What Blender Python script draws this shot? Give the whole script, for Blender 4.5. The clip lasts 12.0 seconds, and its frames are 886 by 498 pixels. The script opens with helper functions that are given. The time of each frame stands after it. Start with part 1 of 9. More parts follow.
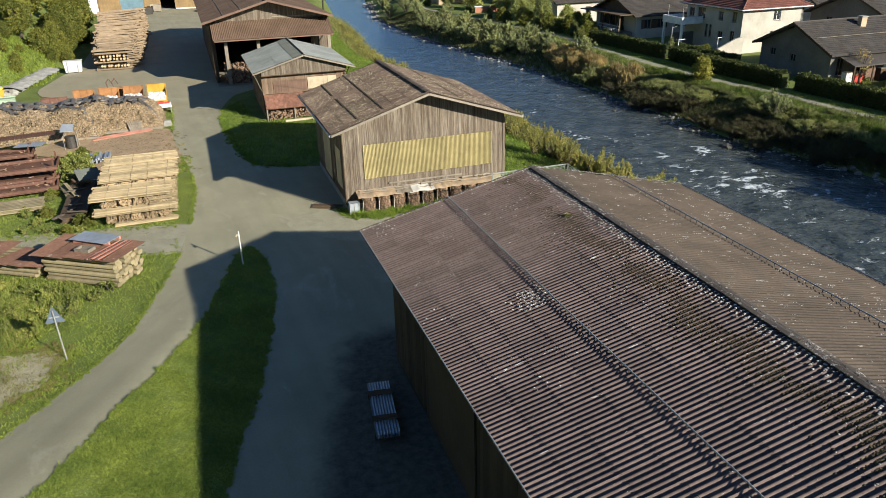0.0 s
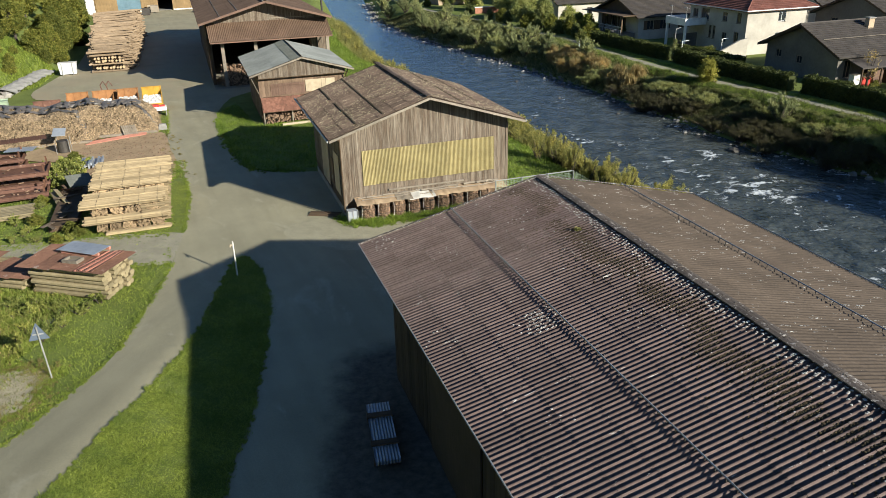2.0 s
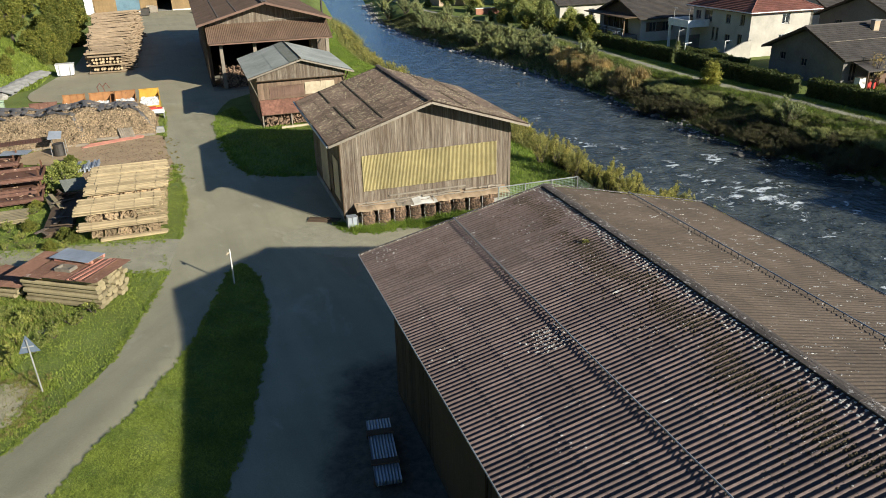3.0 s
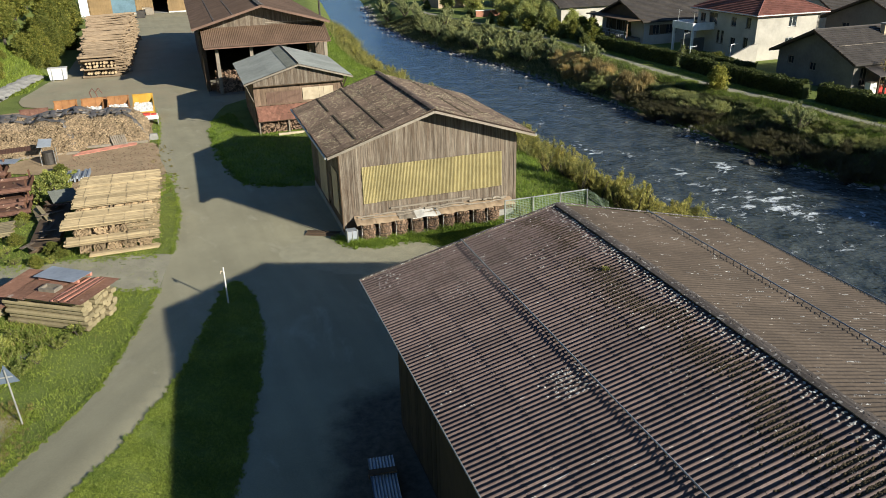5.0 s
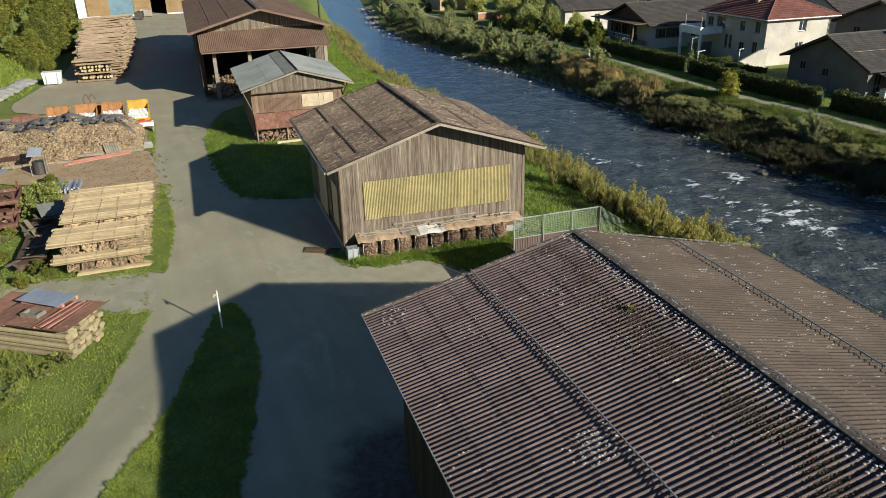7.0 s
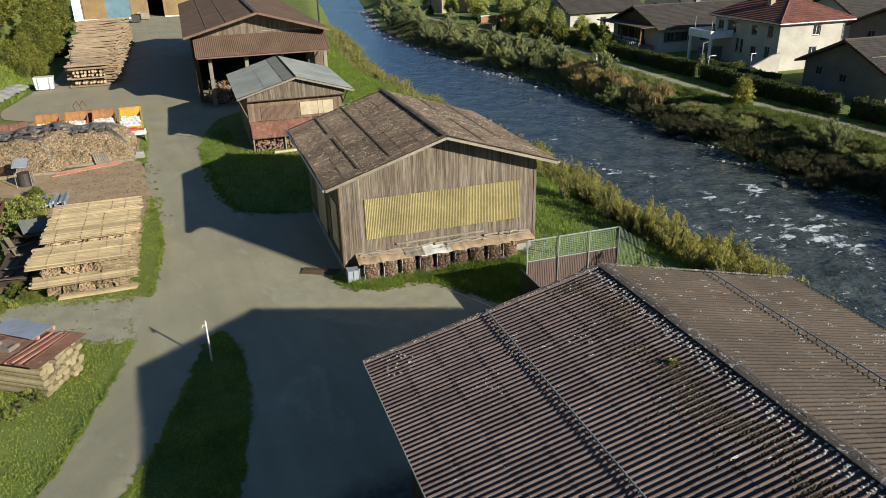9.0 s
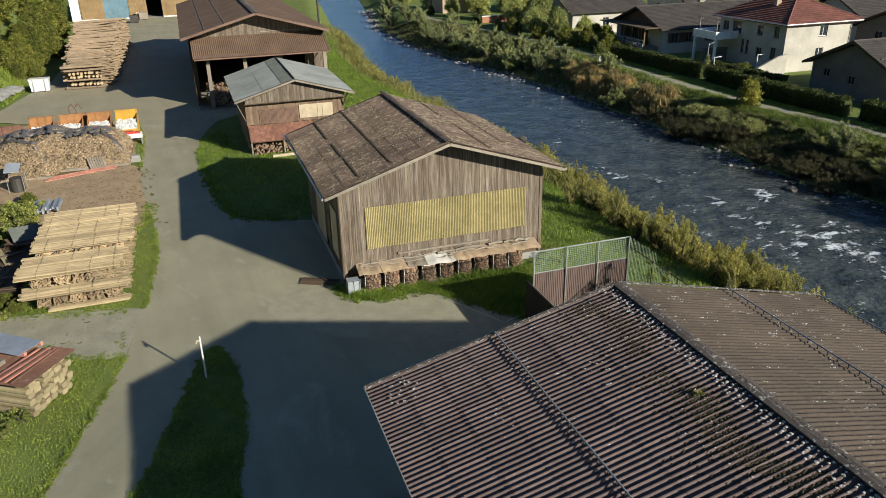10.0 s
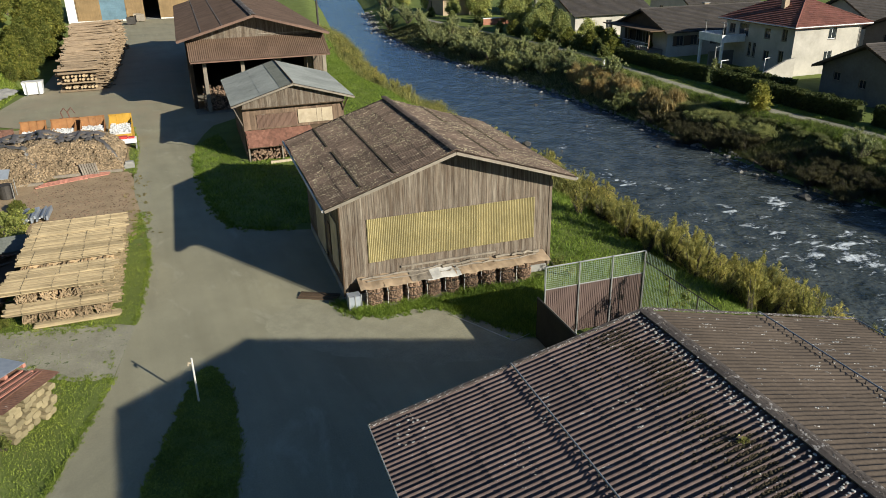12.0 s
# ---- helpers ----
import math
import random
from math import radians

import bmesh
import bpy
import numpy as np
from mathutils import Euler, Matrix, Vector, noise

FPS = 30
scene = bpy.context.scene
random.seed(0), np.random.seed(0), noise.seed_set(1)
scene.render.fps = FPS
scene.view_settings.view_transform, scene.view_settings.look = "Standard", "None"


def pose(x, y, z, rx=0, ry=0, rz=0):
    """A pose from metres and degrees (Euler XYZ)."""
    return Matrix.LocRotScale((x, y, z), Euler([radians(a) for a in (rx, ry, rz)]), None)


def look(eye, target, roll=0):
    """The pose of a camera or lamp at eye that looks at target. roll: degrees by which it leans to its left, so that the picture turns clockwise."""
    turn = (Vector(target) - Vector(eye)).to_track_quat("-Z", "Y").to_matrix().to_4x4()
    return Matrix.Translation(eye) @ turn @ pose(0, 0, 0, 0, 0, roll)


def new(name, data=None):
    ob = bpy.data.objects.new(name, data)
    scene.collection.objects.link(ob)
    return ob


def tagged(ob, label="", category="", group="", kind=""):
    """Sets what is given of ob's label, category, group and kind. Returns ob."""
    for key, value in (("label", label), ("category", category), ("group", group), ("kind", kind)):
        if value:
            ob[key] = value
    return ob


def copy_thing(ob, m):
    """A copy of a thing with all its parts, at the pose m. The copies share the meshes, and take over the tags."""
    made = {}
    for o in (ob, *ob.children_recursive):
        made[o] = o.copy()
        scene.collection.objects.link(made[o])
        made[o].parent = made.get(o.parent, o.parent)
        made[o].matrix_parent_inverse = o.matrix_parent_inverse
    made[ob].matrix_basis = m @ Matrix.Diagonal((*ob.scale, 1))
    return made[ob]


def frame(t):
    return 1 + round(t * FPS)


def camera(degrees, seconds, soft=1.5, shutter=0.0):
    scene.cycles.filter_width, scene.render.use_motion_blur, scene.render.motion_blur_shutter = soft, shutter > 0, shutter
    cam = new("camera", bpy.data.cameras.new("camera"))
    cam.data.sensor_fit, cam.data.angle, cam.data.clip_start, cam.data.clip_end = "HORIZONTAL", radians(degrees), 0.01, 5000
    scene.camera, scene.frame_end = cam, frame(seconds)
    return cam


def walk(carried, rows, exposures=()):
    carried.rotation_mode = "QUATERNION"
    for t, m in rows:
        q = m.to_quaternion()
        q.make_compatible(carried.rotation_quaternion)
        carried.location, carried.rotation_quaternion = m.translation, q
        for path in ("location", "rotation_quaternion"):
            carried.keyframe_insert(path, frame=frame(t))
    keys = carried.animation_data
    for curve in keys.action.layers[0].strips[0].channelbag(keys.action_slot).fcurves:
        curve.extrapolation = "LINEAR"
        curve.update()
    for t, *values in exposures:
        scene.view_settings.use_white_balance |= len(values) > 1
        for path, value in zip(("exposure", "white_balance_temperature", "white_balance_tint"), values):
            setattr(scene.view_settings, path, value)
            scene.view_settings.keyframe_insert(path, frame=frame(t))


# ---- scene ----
cam = camera(61.8, 12.0, soft=0.5)
PATH = [
    (0, (-8.912, -48.007, 18.158), (-8.341, -46.267, 17.354), -1.5),
    (0.5, (-8.821, -47.718, 18.24), (-8.25, -45.978, 17.436), -1.5),
    (1, (-8.717, -47.28, 18.185), (-8.144, -45.54, 17.381), -1.4),
    (1.5, (-8.641, -46.931, 18.137), (-8.069, -45.191, 17.333), -1.4),
    (2, (-8.524, -46.439, 18.068), (-7.951, -44.699, 17.265), -1.5),
    (2.5, (-8.443, -45.982, 18.111), (-7.869, -44.243, 17.307), -1.4),
    (3, (-8.306, -45.435, 18.095), (-7.732, -43.695, 17.293), -1.4),
    (5, (-7.926, -43.303, 18.124), (-7.347, -41.563, 17.324), -1.4),
    (5.5, (-7.84, -42.792, 18.205), (-7.262, -41.053, 17.404), -1.3),
    (6, (-7.717, -42.204, 18.244), (-7.139, -40.465, 17.444), -1.3),
    (6.5, (-7.609, -41.618, 18.236), (-7.03, -39.879, 17.436), -1.3),
    (7, (-7.448, -40.954, 18.293), (-6.869, -39.215, 17.494), -1.3),
    (9, (-6.789, -37.944, 18.187), (-6.21, -36.202, 17.392), -1.3),
    (9.5, (-6.669, -37.221, 18.159), (-6.09, -35.48, 17.364), -1.3),
    (10, (-6.485, -36.506, 18.159), (-5.906, -34.764, 17.363), -1.3),
    (10.5, (-6.36, -35.927, 18.095), (-5.781, -34.185, 17.299), -1.3),
    (11, (-6.255, -35.328, 18.007), (-5.675, -33.587, 17.212), -1.3),
    (11.5, (-6.199, -34.896, 17.957), (-5.618, -33.155, 17.162), -1.3),
    (12, (-6.198, -34.565, 17.984), (-5.615, -32.823, 17.193), -1.2),
]
walk(cam, [(t, look(eye, target, roll)) for t, eye, target, roll in PATH], exposures=[(0, 0.66), (2.5, 0.61), (6.5, 0.49), (9.5, 0.4), (12, 0.34)])

# ---- world and sun ----
SUN = Vector((1.3, -2.1, 1.0)).normalized()
world = bpy.data.worlds.new("world")
scene.world = world
world.use_nodes = True
wn = world.node_tree
wn.nodes.clear()
sky = wn.nodes.new("ShaderNodeTexSky")
sky.sky_type = "NISHITA"
sky.sun_disc = False
sky.ozone_density = 7.0
sky.dust_density = 0.4
sky.sun_elevation = math.asin(SUN.z)
sky.sun_rotation = math.atan2(SUN.x, SUN.y)
bgn = wn.nodes.new("ShaderNodeBackground")
bgn.inputs["Strength"].default_value = 0.066
won = wn.nodes.new("ShaderNodeOutputWorld")
wn.links.new(sky.outputs[0], bgn.inputs[0])
wn.links.new(bgn.outputs[0], won.inputs[0])
sun_data = bpy.data.lights.new("sun", "SUN")
sun_data.energy = 5.4
sun_data.angle = radians(0.6)
sun_data.color = (1.0, 0.955, 0.83)
sun_lamp = new("sun", sun_data)
sun_lamp.matrix_world = look(SUN * 200, (0, 0, 0))

# ---- materials ----


def ramp(nt, stops):
    n = nt.nodes.new("ShaderNodeValToRGB")
    e = n.color_ramp.elements
    while len(e) < len(stops):
        e.new(0.5)
    for k, (p, c) in enumerate(stops):
        e[k].position = p
        e[k].color = (*c, 1)
    return n


def mixc(nt, fac, a, b, mode="MIX"):
    n = nt.nodes.new("ShaderNodeMix")
    n.data_type = "RGBA"
    n.blend_type = mode
    for sock, v in ((n.inputs[0], fac), (n.inputs[6], a), (n.inputs[7], b)):
        if isinstance(v, bpy.types.NodeSocket):
            nt.links.new(v, sock)
        elif isinstance(v, tuple):
            sock.default_value = (*v, 1)
        else:
            sock.default_value = v
    return n.outputs[2]


def noise_at(nt, scale, stretch=(1, 1, 1), detail=4, rough=0.6, rot=(0, 0, 0), twist=0.0, heading=0.0):
    """Noise over the world's places; heading: degrees by which the stretched grain is turned from the y axis."""
    geo = nt.nodes.new("ShaderNodeNewGeometry")
    mp = nt.nodes.new("ShaderNodeMapping")
    mp.inputs["Scale"].default_value = stretch
    mp.inputs["Rotation"].default_value = rot
    no = nt.nodes.new("ShaderNodeTexNoise")
    no.inputs["Scale"].default_value = scale
    no.inputs["Detail"].default_value = detail
    no.inputs["Roughness"].default_value = rough
    no.inputs["Distortion"].default_value = twist
    where_ = geo.outputs["Position"]
    if heading:
        tw = nt.nodes.new("ShaderNodeMapping")
        tw.inputs["Rotation"].default_value = (0, 0, radians(heading))
        nt.links.new(where_, tw.inputs[0])
        where_ = tw.outputs[0]
    nt.links.new(where_, mp.inputs[0])
    nt.links.new(mp.outputs[0], no.inputs[0])
    return no.outputs[0]


def surface(name, dark, light, fine=8.0, coarse=0.6, stretch=(1, 1, 1), rough=0.85, metal=0.0, bump=0.3, stain=None, stain_at=0.62,
            stain_scale=1.5, stain_soft=0.06, stain_stretch=(1, 1, 1), each=0.0, island=0.0, spec=0.3, coarse_amount=0.5, dist=0.02):
    """Two tones mixed by a fine and a coarse noise, stains with their own outline, a tint for each piece, and fine relief."""
    m = bpy.data.materials.new(name)
    m.use_nodes = True
    nt = m.node_tree
    b = nt.nodes["Principled BSDF"]
    b.inputs["Roughness"].default_value = rough
    b.inputs["Metallic"].default_value = metal
    b.inputs["Specular IOR Level"].default_value = spec
    f1 = noise_at(nt, fine, stretch)
    f2 = noise_at(nt, coarse, (1, 1, 1), 3)
    r1 = ramp(nt, [(0.3, dark), (0.72, light)])
    nt.links.new(f1, r1.inputs[0])
    mid = tuple((p + q) / 2 for p, q in zip(dark, light))
    low = tuple(v * 0.72 for v in mid)
    high = tuple(min(1, v * 1.25) for v in mid)
    r2 = ramp(nt, [(0.35, low), (0.65, high)])
    nt.links.new(f2, r2.inputs[0])
    col = mixc(nt, coarse_amount, r1.outputs[0], r2.outputs[0])
    if stain:
        f3 = noise_at(nt, stain_scale, stain_stretch, 6, 0.7)
        r3 = ramp(nt, [(stain_at, (0, 0, 0)), (stain_at + stain_soft, (1, 1, 1))])
        nt.links.new(f3, r3.inputs[0])
        col = mixc(nt, r3.outputs[0], col, stain)
    for amount, source in ((each, "o"), (island, "i")):
        if amount:
            if source == "o":
                rn = nt.nodes.new("ShaderNodeObjectInfo").outputs["Random"]
            else:
                rn = nt.nodes.new("ShaderNodeNewGeometry").outputs["Random Per Island"]
            rr = ramp(nt, [(0.0, (1 - amount,) * 3), (1.0, (min(1.0, 1 + amount),) * 3)])
            rr.color_ramp.elements[1].color = (1 + amount, 1 + amount * 0.95, 1 + amount * 0.9, 1)
            nt.links.new(rn, rr.inputs[0])
            col = mixc(nt, 1.0, col, rr.outputs[0], "MULTIPLY")
    nt.links.new(col, b.inputs["Base Color"])
    if bump:
        bn = nt.nodes.new("ShaderNodeBump")
        bn.inputs["Strength"].default_value = bump
        bn.inputs["Distance"].default_value = dist
        nt.links.new(f1, bn.inputs["Height"])
        nt.links.new(bn.outputs[0], b.inputs["Normal"])
    return m


def leafy(name, dark, light, each=0.25, through_light=0.42):
    """Leaves: two greens by leaf and by clump, some light let through."""
    m = bpy.data.materials.new(name)
    m.use_nodes = True
    nt = m.node_tree
    b = nt.nodes["Principled BSDF"]
    b.inputs["Roughness"].default_value = 0.6
    b.inputs["Specular IOR Level"].default_value = 0.25
    isl = nt.nodes.new("ShaderNodeNewGeometry").outputs["Random Per Island"]
    r = ramp(nt, [(0.0, dark), (1.0, light)])
    nt.links.new(isl, r.inputs[0])
    f = noise_at(nt, 0.55, (1, 1, 1), 3)
    r2 = ramp(nt, [(0.3, (0.65, 0.7, 0.6)), (0.7, (1.25, 1.15, 0.95))])
    nt.links.new(f, r2.inputs[0])
    col = mixc(nt, 1.0, r.outputs[0], r2.outputs[0], "MULTIPLY")
    rn = nt.nodes.new("ShaderNodeObjectInfo").outputs["Random"]
    r3 = ramp(nt, [(0.0, (1 - each, 1 - each, 1 - each)), (1.0, (1 + each, 1 + each * 0.7, 1 + each * 0.3))])
    nt.links.new(rn, r3.inputs[0])
    col = mixc(nt, 1.0, col, r3.outputs[0], "MULTIPLY")
    nt.links.new(col, b.inputs["Base Color"])
    tr = nt.nodes.new("ShaderNodeBsdfTranslucent")
    nt.links.new(col, tr.inputs[0])
    mx = nt.nodes.new("ShaderNodeMixShader")
    mx.inputs[0].default_value = through_light
    out = nt.nodes["Material Output"]
    nt.links.new(b.outputs[0], mx.inputs[1])
    nt.links.new(tr.outputs[0], mx.inputs[2])
    nt.links.new(mx.outputs[0], out.inputs[0])
    return m


M = {}
M["grass_ground"] = surface("grass_ground", (0.1, 0.132, 0.032), (0.21, 0.25, 0.075), 9, 0.35, rough=0.95, bump=0.6, dist=0.05,
                            stain=(0.16, 0.135, 0.07), stain_at=0.66, stain_scale=0.5, stain_soft=0.1, spec=0.1)


def ranged(nt, value, lo, hi, to_lo=0.0, to_hi=1.0):
    n = nt.nodes.new("ShaderNodeMapRange")
    n.interpolation_type = "SMOOTHSTEP"
    for key, v in (("From Min", lo), ("From Max", hi), ("To Min", to_lo), ("To Max", to_hi)):
        n.inputs[key].default_value = v
    nt.links.new(value, n.inputs["Value"])
    return n.outputs[0]


def maths(nt, op, *values):
    n = nt.nodes.new("ShaderNodeMath")
    n.operation = op
    for sock, v in zip(n.inputs, values):
        if isinstance(v, bpy.types.NodeSocket):
            nt.links.new(v, sock)
        else:
            sock.default_value = v
    return n.outputs[0]


def worn_asphalt():
    """Dusty asphalt: wheel streaks along the lane and the yard, pale dust, damp earth and painted wall shade beside the
    long barn.
    """
    m = bpy.data.materials.new("asphalt")
    m.use_nodes = True
    nt = m.node_tree
    b = nt.nodes["Principled BSDF"]
    b.inputs["Roughness"].default_value = 0.92
    b.inputs["Specular IOR Level"].default_value = 0.25
    grain = noise_at(nt, 16, detail=5, rough=0.7)
    base = ramp(nt, [(0.28, (0.213, 0.197, 0.132)), (0.74, (0.37, 0.343, 0.232))])
    nt.links.new(grain, base.inputs[0])
    patch = ramp(nt, [(0.32, (0.233, 0.217, 0.148)), (0.68, (0.37, 0.343, 0.234))])
    nt.links.new(noise_at(nt, 0.2, detail=4), patch.inputs[0])
    col = mixc(nt, 0.5, base.outputs[0], patch.outputs[0])
    xyz = nt.nodes.new("ShaderNodeSeparateXYZ")
    nt.links.new(nt.nodes.new("ShaderNodeNewGeometry").outputs["Position"], xyz.inputs[0])
    along = ranged(nt, xyz.outputs["Y"], -10.0, 0.0)
    lane = noise_at(nt, 0.75, (1.0, 0.03, 1), 3, 0.5, heading=34)
    yard = noise_at(nt, 0.8, (0.9, 0.09, 1), 4, 0.58, heading=-5)
    # the lane lies west of the island, the yard east of it
    beside = ranged(nt, maths(nt, "MULTIPLY_ADD", xyz.outputs["Y"], -0.45, xyz.outputs["X"]), -6.5, -4.5)
    side = maths(nt, "MAXIMUM", along, beside)
    blend = nt.nodes.new("ShaderNodeMix")
    nt.links.new(side, blend.inputs[0])
    nt.links.new(lane, blend.inputs[2])
    nt.links.new(yard, blend.inputs[3])
    streak = ramp(nt, [(0.32, (0.9, 0.895, 0.885)), (0.5, (1.0, 1.0, 1.0)), (0.7, (1.09, 1.085, 1.07))])
    nt.links.new(blend.outputs[0], streak.inputs[0])
    col = mixc(nt, 1.0, col, streak.outputs[0], "MULTIPLY")
    dust = ramp(nt, [(0.57, (0, 0, 0)), (0.74, (0.7, 0.7, 0.7))])
    nt.links.new(noise_at(nt, 0.55, (1.0, 0.45, 1), 7, 0.68, twist=0.6, heading=-8), dust.inputs[0])
    col = mixc(nt, dust.outputs[0], col, (0.42, 0.395, 0.295))
    tar = ramp(nt, [(0.66, (0, 0, 0)), (0.71, (0.45, 0.45, 0.45))])
    nt.links.new(noise_at(nt, 0.9, detail=8, rough=0.72), tar.inputs[0])
    col = mixc(nt, tar.outputs[0], col, (0.2, 0.185, 0.15))
    tan_ = maths(nt, "MULTIPLY", ranged(nt, xyz.outputs["Y"], 38.0, 56.0), ranged(nt, noise_at(nt, 0.16, detail=5, rough=0.6), 0.38, 0.62, 0.15, 0.85))
    tan_ = maths(nt, "MULTIPLY", tan_, ranged(nt, xyz.outputs["Y"], 90.0, 130.0, 1.0, 0.25))
    col = mixc(nt, tan_, col, (0.33, 0.275, 0.185))
    # damp earth plus painted wall shade: a ragged wedge widening along the wall
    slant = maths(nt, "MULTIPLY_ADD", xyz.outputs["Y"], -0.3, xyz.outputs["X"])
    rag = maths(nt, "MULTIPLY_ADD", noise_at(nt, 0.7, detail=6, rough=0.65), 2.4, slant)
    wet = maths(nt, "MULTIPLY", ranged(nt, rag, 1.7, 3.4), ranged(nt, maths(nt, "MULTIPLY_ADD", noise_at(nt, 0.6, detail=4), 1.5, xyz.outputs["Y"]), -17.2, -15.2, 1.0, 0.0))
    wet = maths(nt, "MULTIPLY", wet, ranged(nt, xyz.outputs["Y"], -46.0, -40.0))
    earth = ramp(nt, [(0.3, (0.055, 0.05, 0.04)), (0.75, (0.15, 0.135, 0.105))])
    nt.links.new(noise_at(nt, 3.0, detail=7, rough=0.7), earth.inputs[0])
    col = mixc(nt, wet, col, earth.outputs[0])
    nt.links.new(col, b.inputs["Base Color"])
    bn = nt.nodes.new("ShaderNodeBump")
    bn.inputs["Strength"].default_value = 0.3
    bn.inputs["Distance"].default_value = 0.012
    nt.links.new(grain, bn.inputs["Height"])
    nt.links.new(bn.outputs[0], b.inputs["Normal"])
    return m


def weathered_boards():
    """Old planks: brown heartwood bleached to silver grey in upright streaks, with dark checks."""
    m = bpy.data.materials.new("old_wood")
    m.use_nodes = True
    nt = m.node_tree
    b = nt.nodes["Principled BSDF"]
    b.inputs["Roughness"].default_value = 0.9
    b.inputs["Specular IOR Level"].default_value = 0.25
    grain = noise_at(nt, 3.4, (9, 9, 0.22), 5, 0.65)
    brown = ramp(nt, [(0.3, (0.045, 0.03, 0.021)), (0.7, (0.215, 0.158, 0.112))])
    nt.links.new(grain, brown.inputs[0])
    silver = ramp(nt, [(0.3, (0.075, 0.063, 0.05)), (0.7, (0.34, 0.297, 0.235))])
    nt.links.new(grain, silver.inputs[0])
    bleach = ramp(nt, [(0.36, (0.1, 0.1, 0.1)), (0.66, (0.85, 0.85, 0.85))])
    rn = nt.nodes.new("ShaderNodeObjectInfo").outputs["Random"]
    shift = maths(nt, "MULTIPLY_ADD", rn, 0.1, noise_at(nt, 0.9, (5.0, 5.0, 0.6), 5, 0.7))
    nt.links.new(maths(nt, "SUBTRACT", shift, 0.05), bleach.inputs[0])
    col = mixc(nt, bleach.outputs[0], brown.outputs[0], silver.outputs[0])
    check = ramp(nt, [(0.68, (0, 0, 0)), (0.74, (0.7, 0.7, 0.7))])
    nt.links.new(noise_at(nt, 4.5, (11, 11, 0.16), 3), check.inputs[0])
    col = mixc(nt, check.outputs[0], col, (0.03, 0.023, 0.018))
    tint = ramp(nt, [(0.0, (0.78, 0.77, 0.76)), (1.0, (1.14, 1.13, 1.12))])
    nt.links.new(rn, tint.inputs[0])
    col = mixc(nt, 1.0, col, tint.outputs[0], "MULTIPLY")
    nt.links.new(col, b.inputs["Base Color"])
    bn = nt.nodes.new("ShaderNodeBump")
    bn.inputs["Strength"].default_value = 0.4
    bn.inputs["Distance"].default_value = 0.02
    nt.links.new(grain, bn.inputs["Height"])
    nt.links.new(bn.outputs[0], b.inputs["Normal"])
    return m


M["asphalt"] = worn_asphalt()
M["old_wood"] = weathered_boards()
M["gravel"] = surface("gravel", (0.205, 0.19, 0.135), (0.4, 0.372, 0.275), 14, 0.8, rough=0.95, bump=0.5, stain=(0.1, 0.12, 0.05), stain_at=0.6, stain_scale=1.6)
M["gravel_yard"] = surface("gravel_yard", (0.17, 0.158, 0.11), (0.46, 0.43, 0.3), 26, 1.1, rough=0.95, bump=0.5, dist=0.015, stain=(0.2, 0.18, 0.13), stain_at=0.66, stain_scale=1.2, coarse_amount=0.35)
M["dry_earth"] = surface("dry_earth", (0.27, 0.235, 0.155), (0.47, 0.42, 0.3), 8, 0.9, rough=0.95, bump=0.4, stain=(0.2, 0.2, 0.09), stain_at=0.6, stain_scale=1.8)
M["brown_sheet"] = surface("brown_sheet", (0.1, 0.066, 0.047), (0.165, 0.113, 0.083), 5, 0.5, rough=0.9, bump=0.15, spec=0.15, each=0.07,
                           stain=(0.24, 0.2, 0.16), stain_at=0.67, stain_scale=2.2, stain_soft=0.05)
M["soil"] = surface("soil", (0.25, 0.172, 0.098), (0.47, 0.35, 0.215), 7, 0.7, rough=0.95, bump=0.6, stain=(0.33, 0.26, 0.16), stain_at=0.64, stain_scale=3.5)
M["shade_floor"] = surface("shade_floor", (0.135, 0.122, 0.097), (0.3, 0.272, 0.215), 6, 0.5, rough=0.95, bump=0.5)
M["fibre_roof"] = surface("fibre_roof", (0.09, 0.061, 0.053), (0.165, 0.122, 0.108), 9, 0.5, rough=0.75, bump=0.25,
                          stain=(0.42, 0.41, 0.385), stain_at=0.66, stain_scale=1.6, stain_soft=0.03, stain_stretch=(0.7, 4.5, 1), each=0.16, coarse_amount=0.3)
M["fibre_roof_old"] = surface("fibre_roof_old", (0.05, 0.035, 0.026), (0.2, 0.145, 0.11), 7, 0.5, rough=0.85, bump=0.35,
                              stain=(0.37, 0.305, 0.215), stain_at=0.595, stain_scale=2.6, stain_soft=0.03, stain_stretch=(0.8, 4.5, 1), each=0.22)
M["fibre_roof_sunny"] = surface("fibre_roof_sunny", (0.055, 0.041, 0.03), (0.122, 0.094, 0.071), 13, 0.5, rough=0.85, bump=0.3,
                                stain=(0.36, 0.32, 0.26), stain_at=0.675, stain_scale=2.6, stain_soft=0.02, stain_stretch=(0.7, 4, 1), each=0.1)
M["lichen_cap"] = surface("lichen_cap", (0.06, 0.048, 0.04), (0.15, 0.125, 0.105), 12, 0.8, rough=0.9, bump=0.5,
                          stain=(0.42, 0.385, 0.345), stain_at=0.57, stain_scale=7, stain_soft=0.05, each=0.15)
M["grey_roof"] = surface("grey_roof", (0.19, 0.2, 0.185), (0.3, 0.315, 0.29), 4, 0.4, rough=0.8, bump=0.2,
                         stain=(0.13, 0.13, 0.11), stain_at=0.64, stain_scale=1.2, stain_soft=0.1, each=0.06)
M["brown_metal"] = surface("brown_metal", (0.115, 0.073, 0.05), (0.18, 0.12, 0.083), 3, 0.5, rough=0.6, bump=0.1, each=0.05)
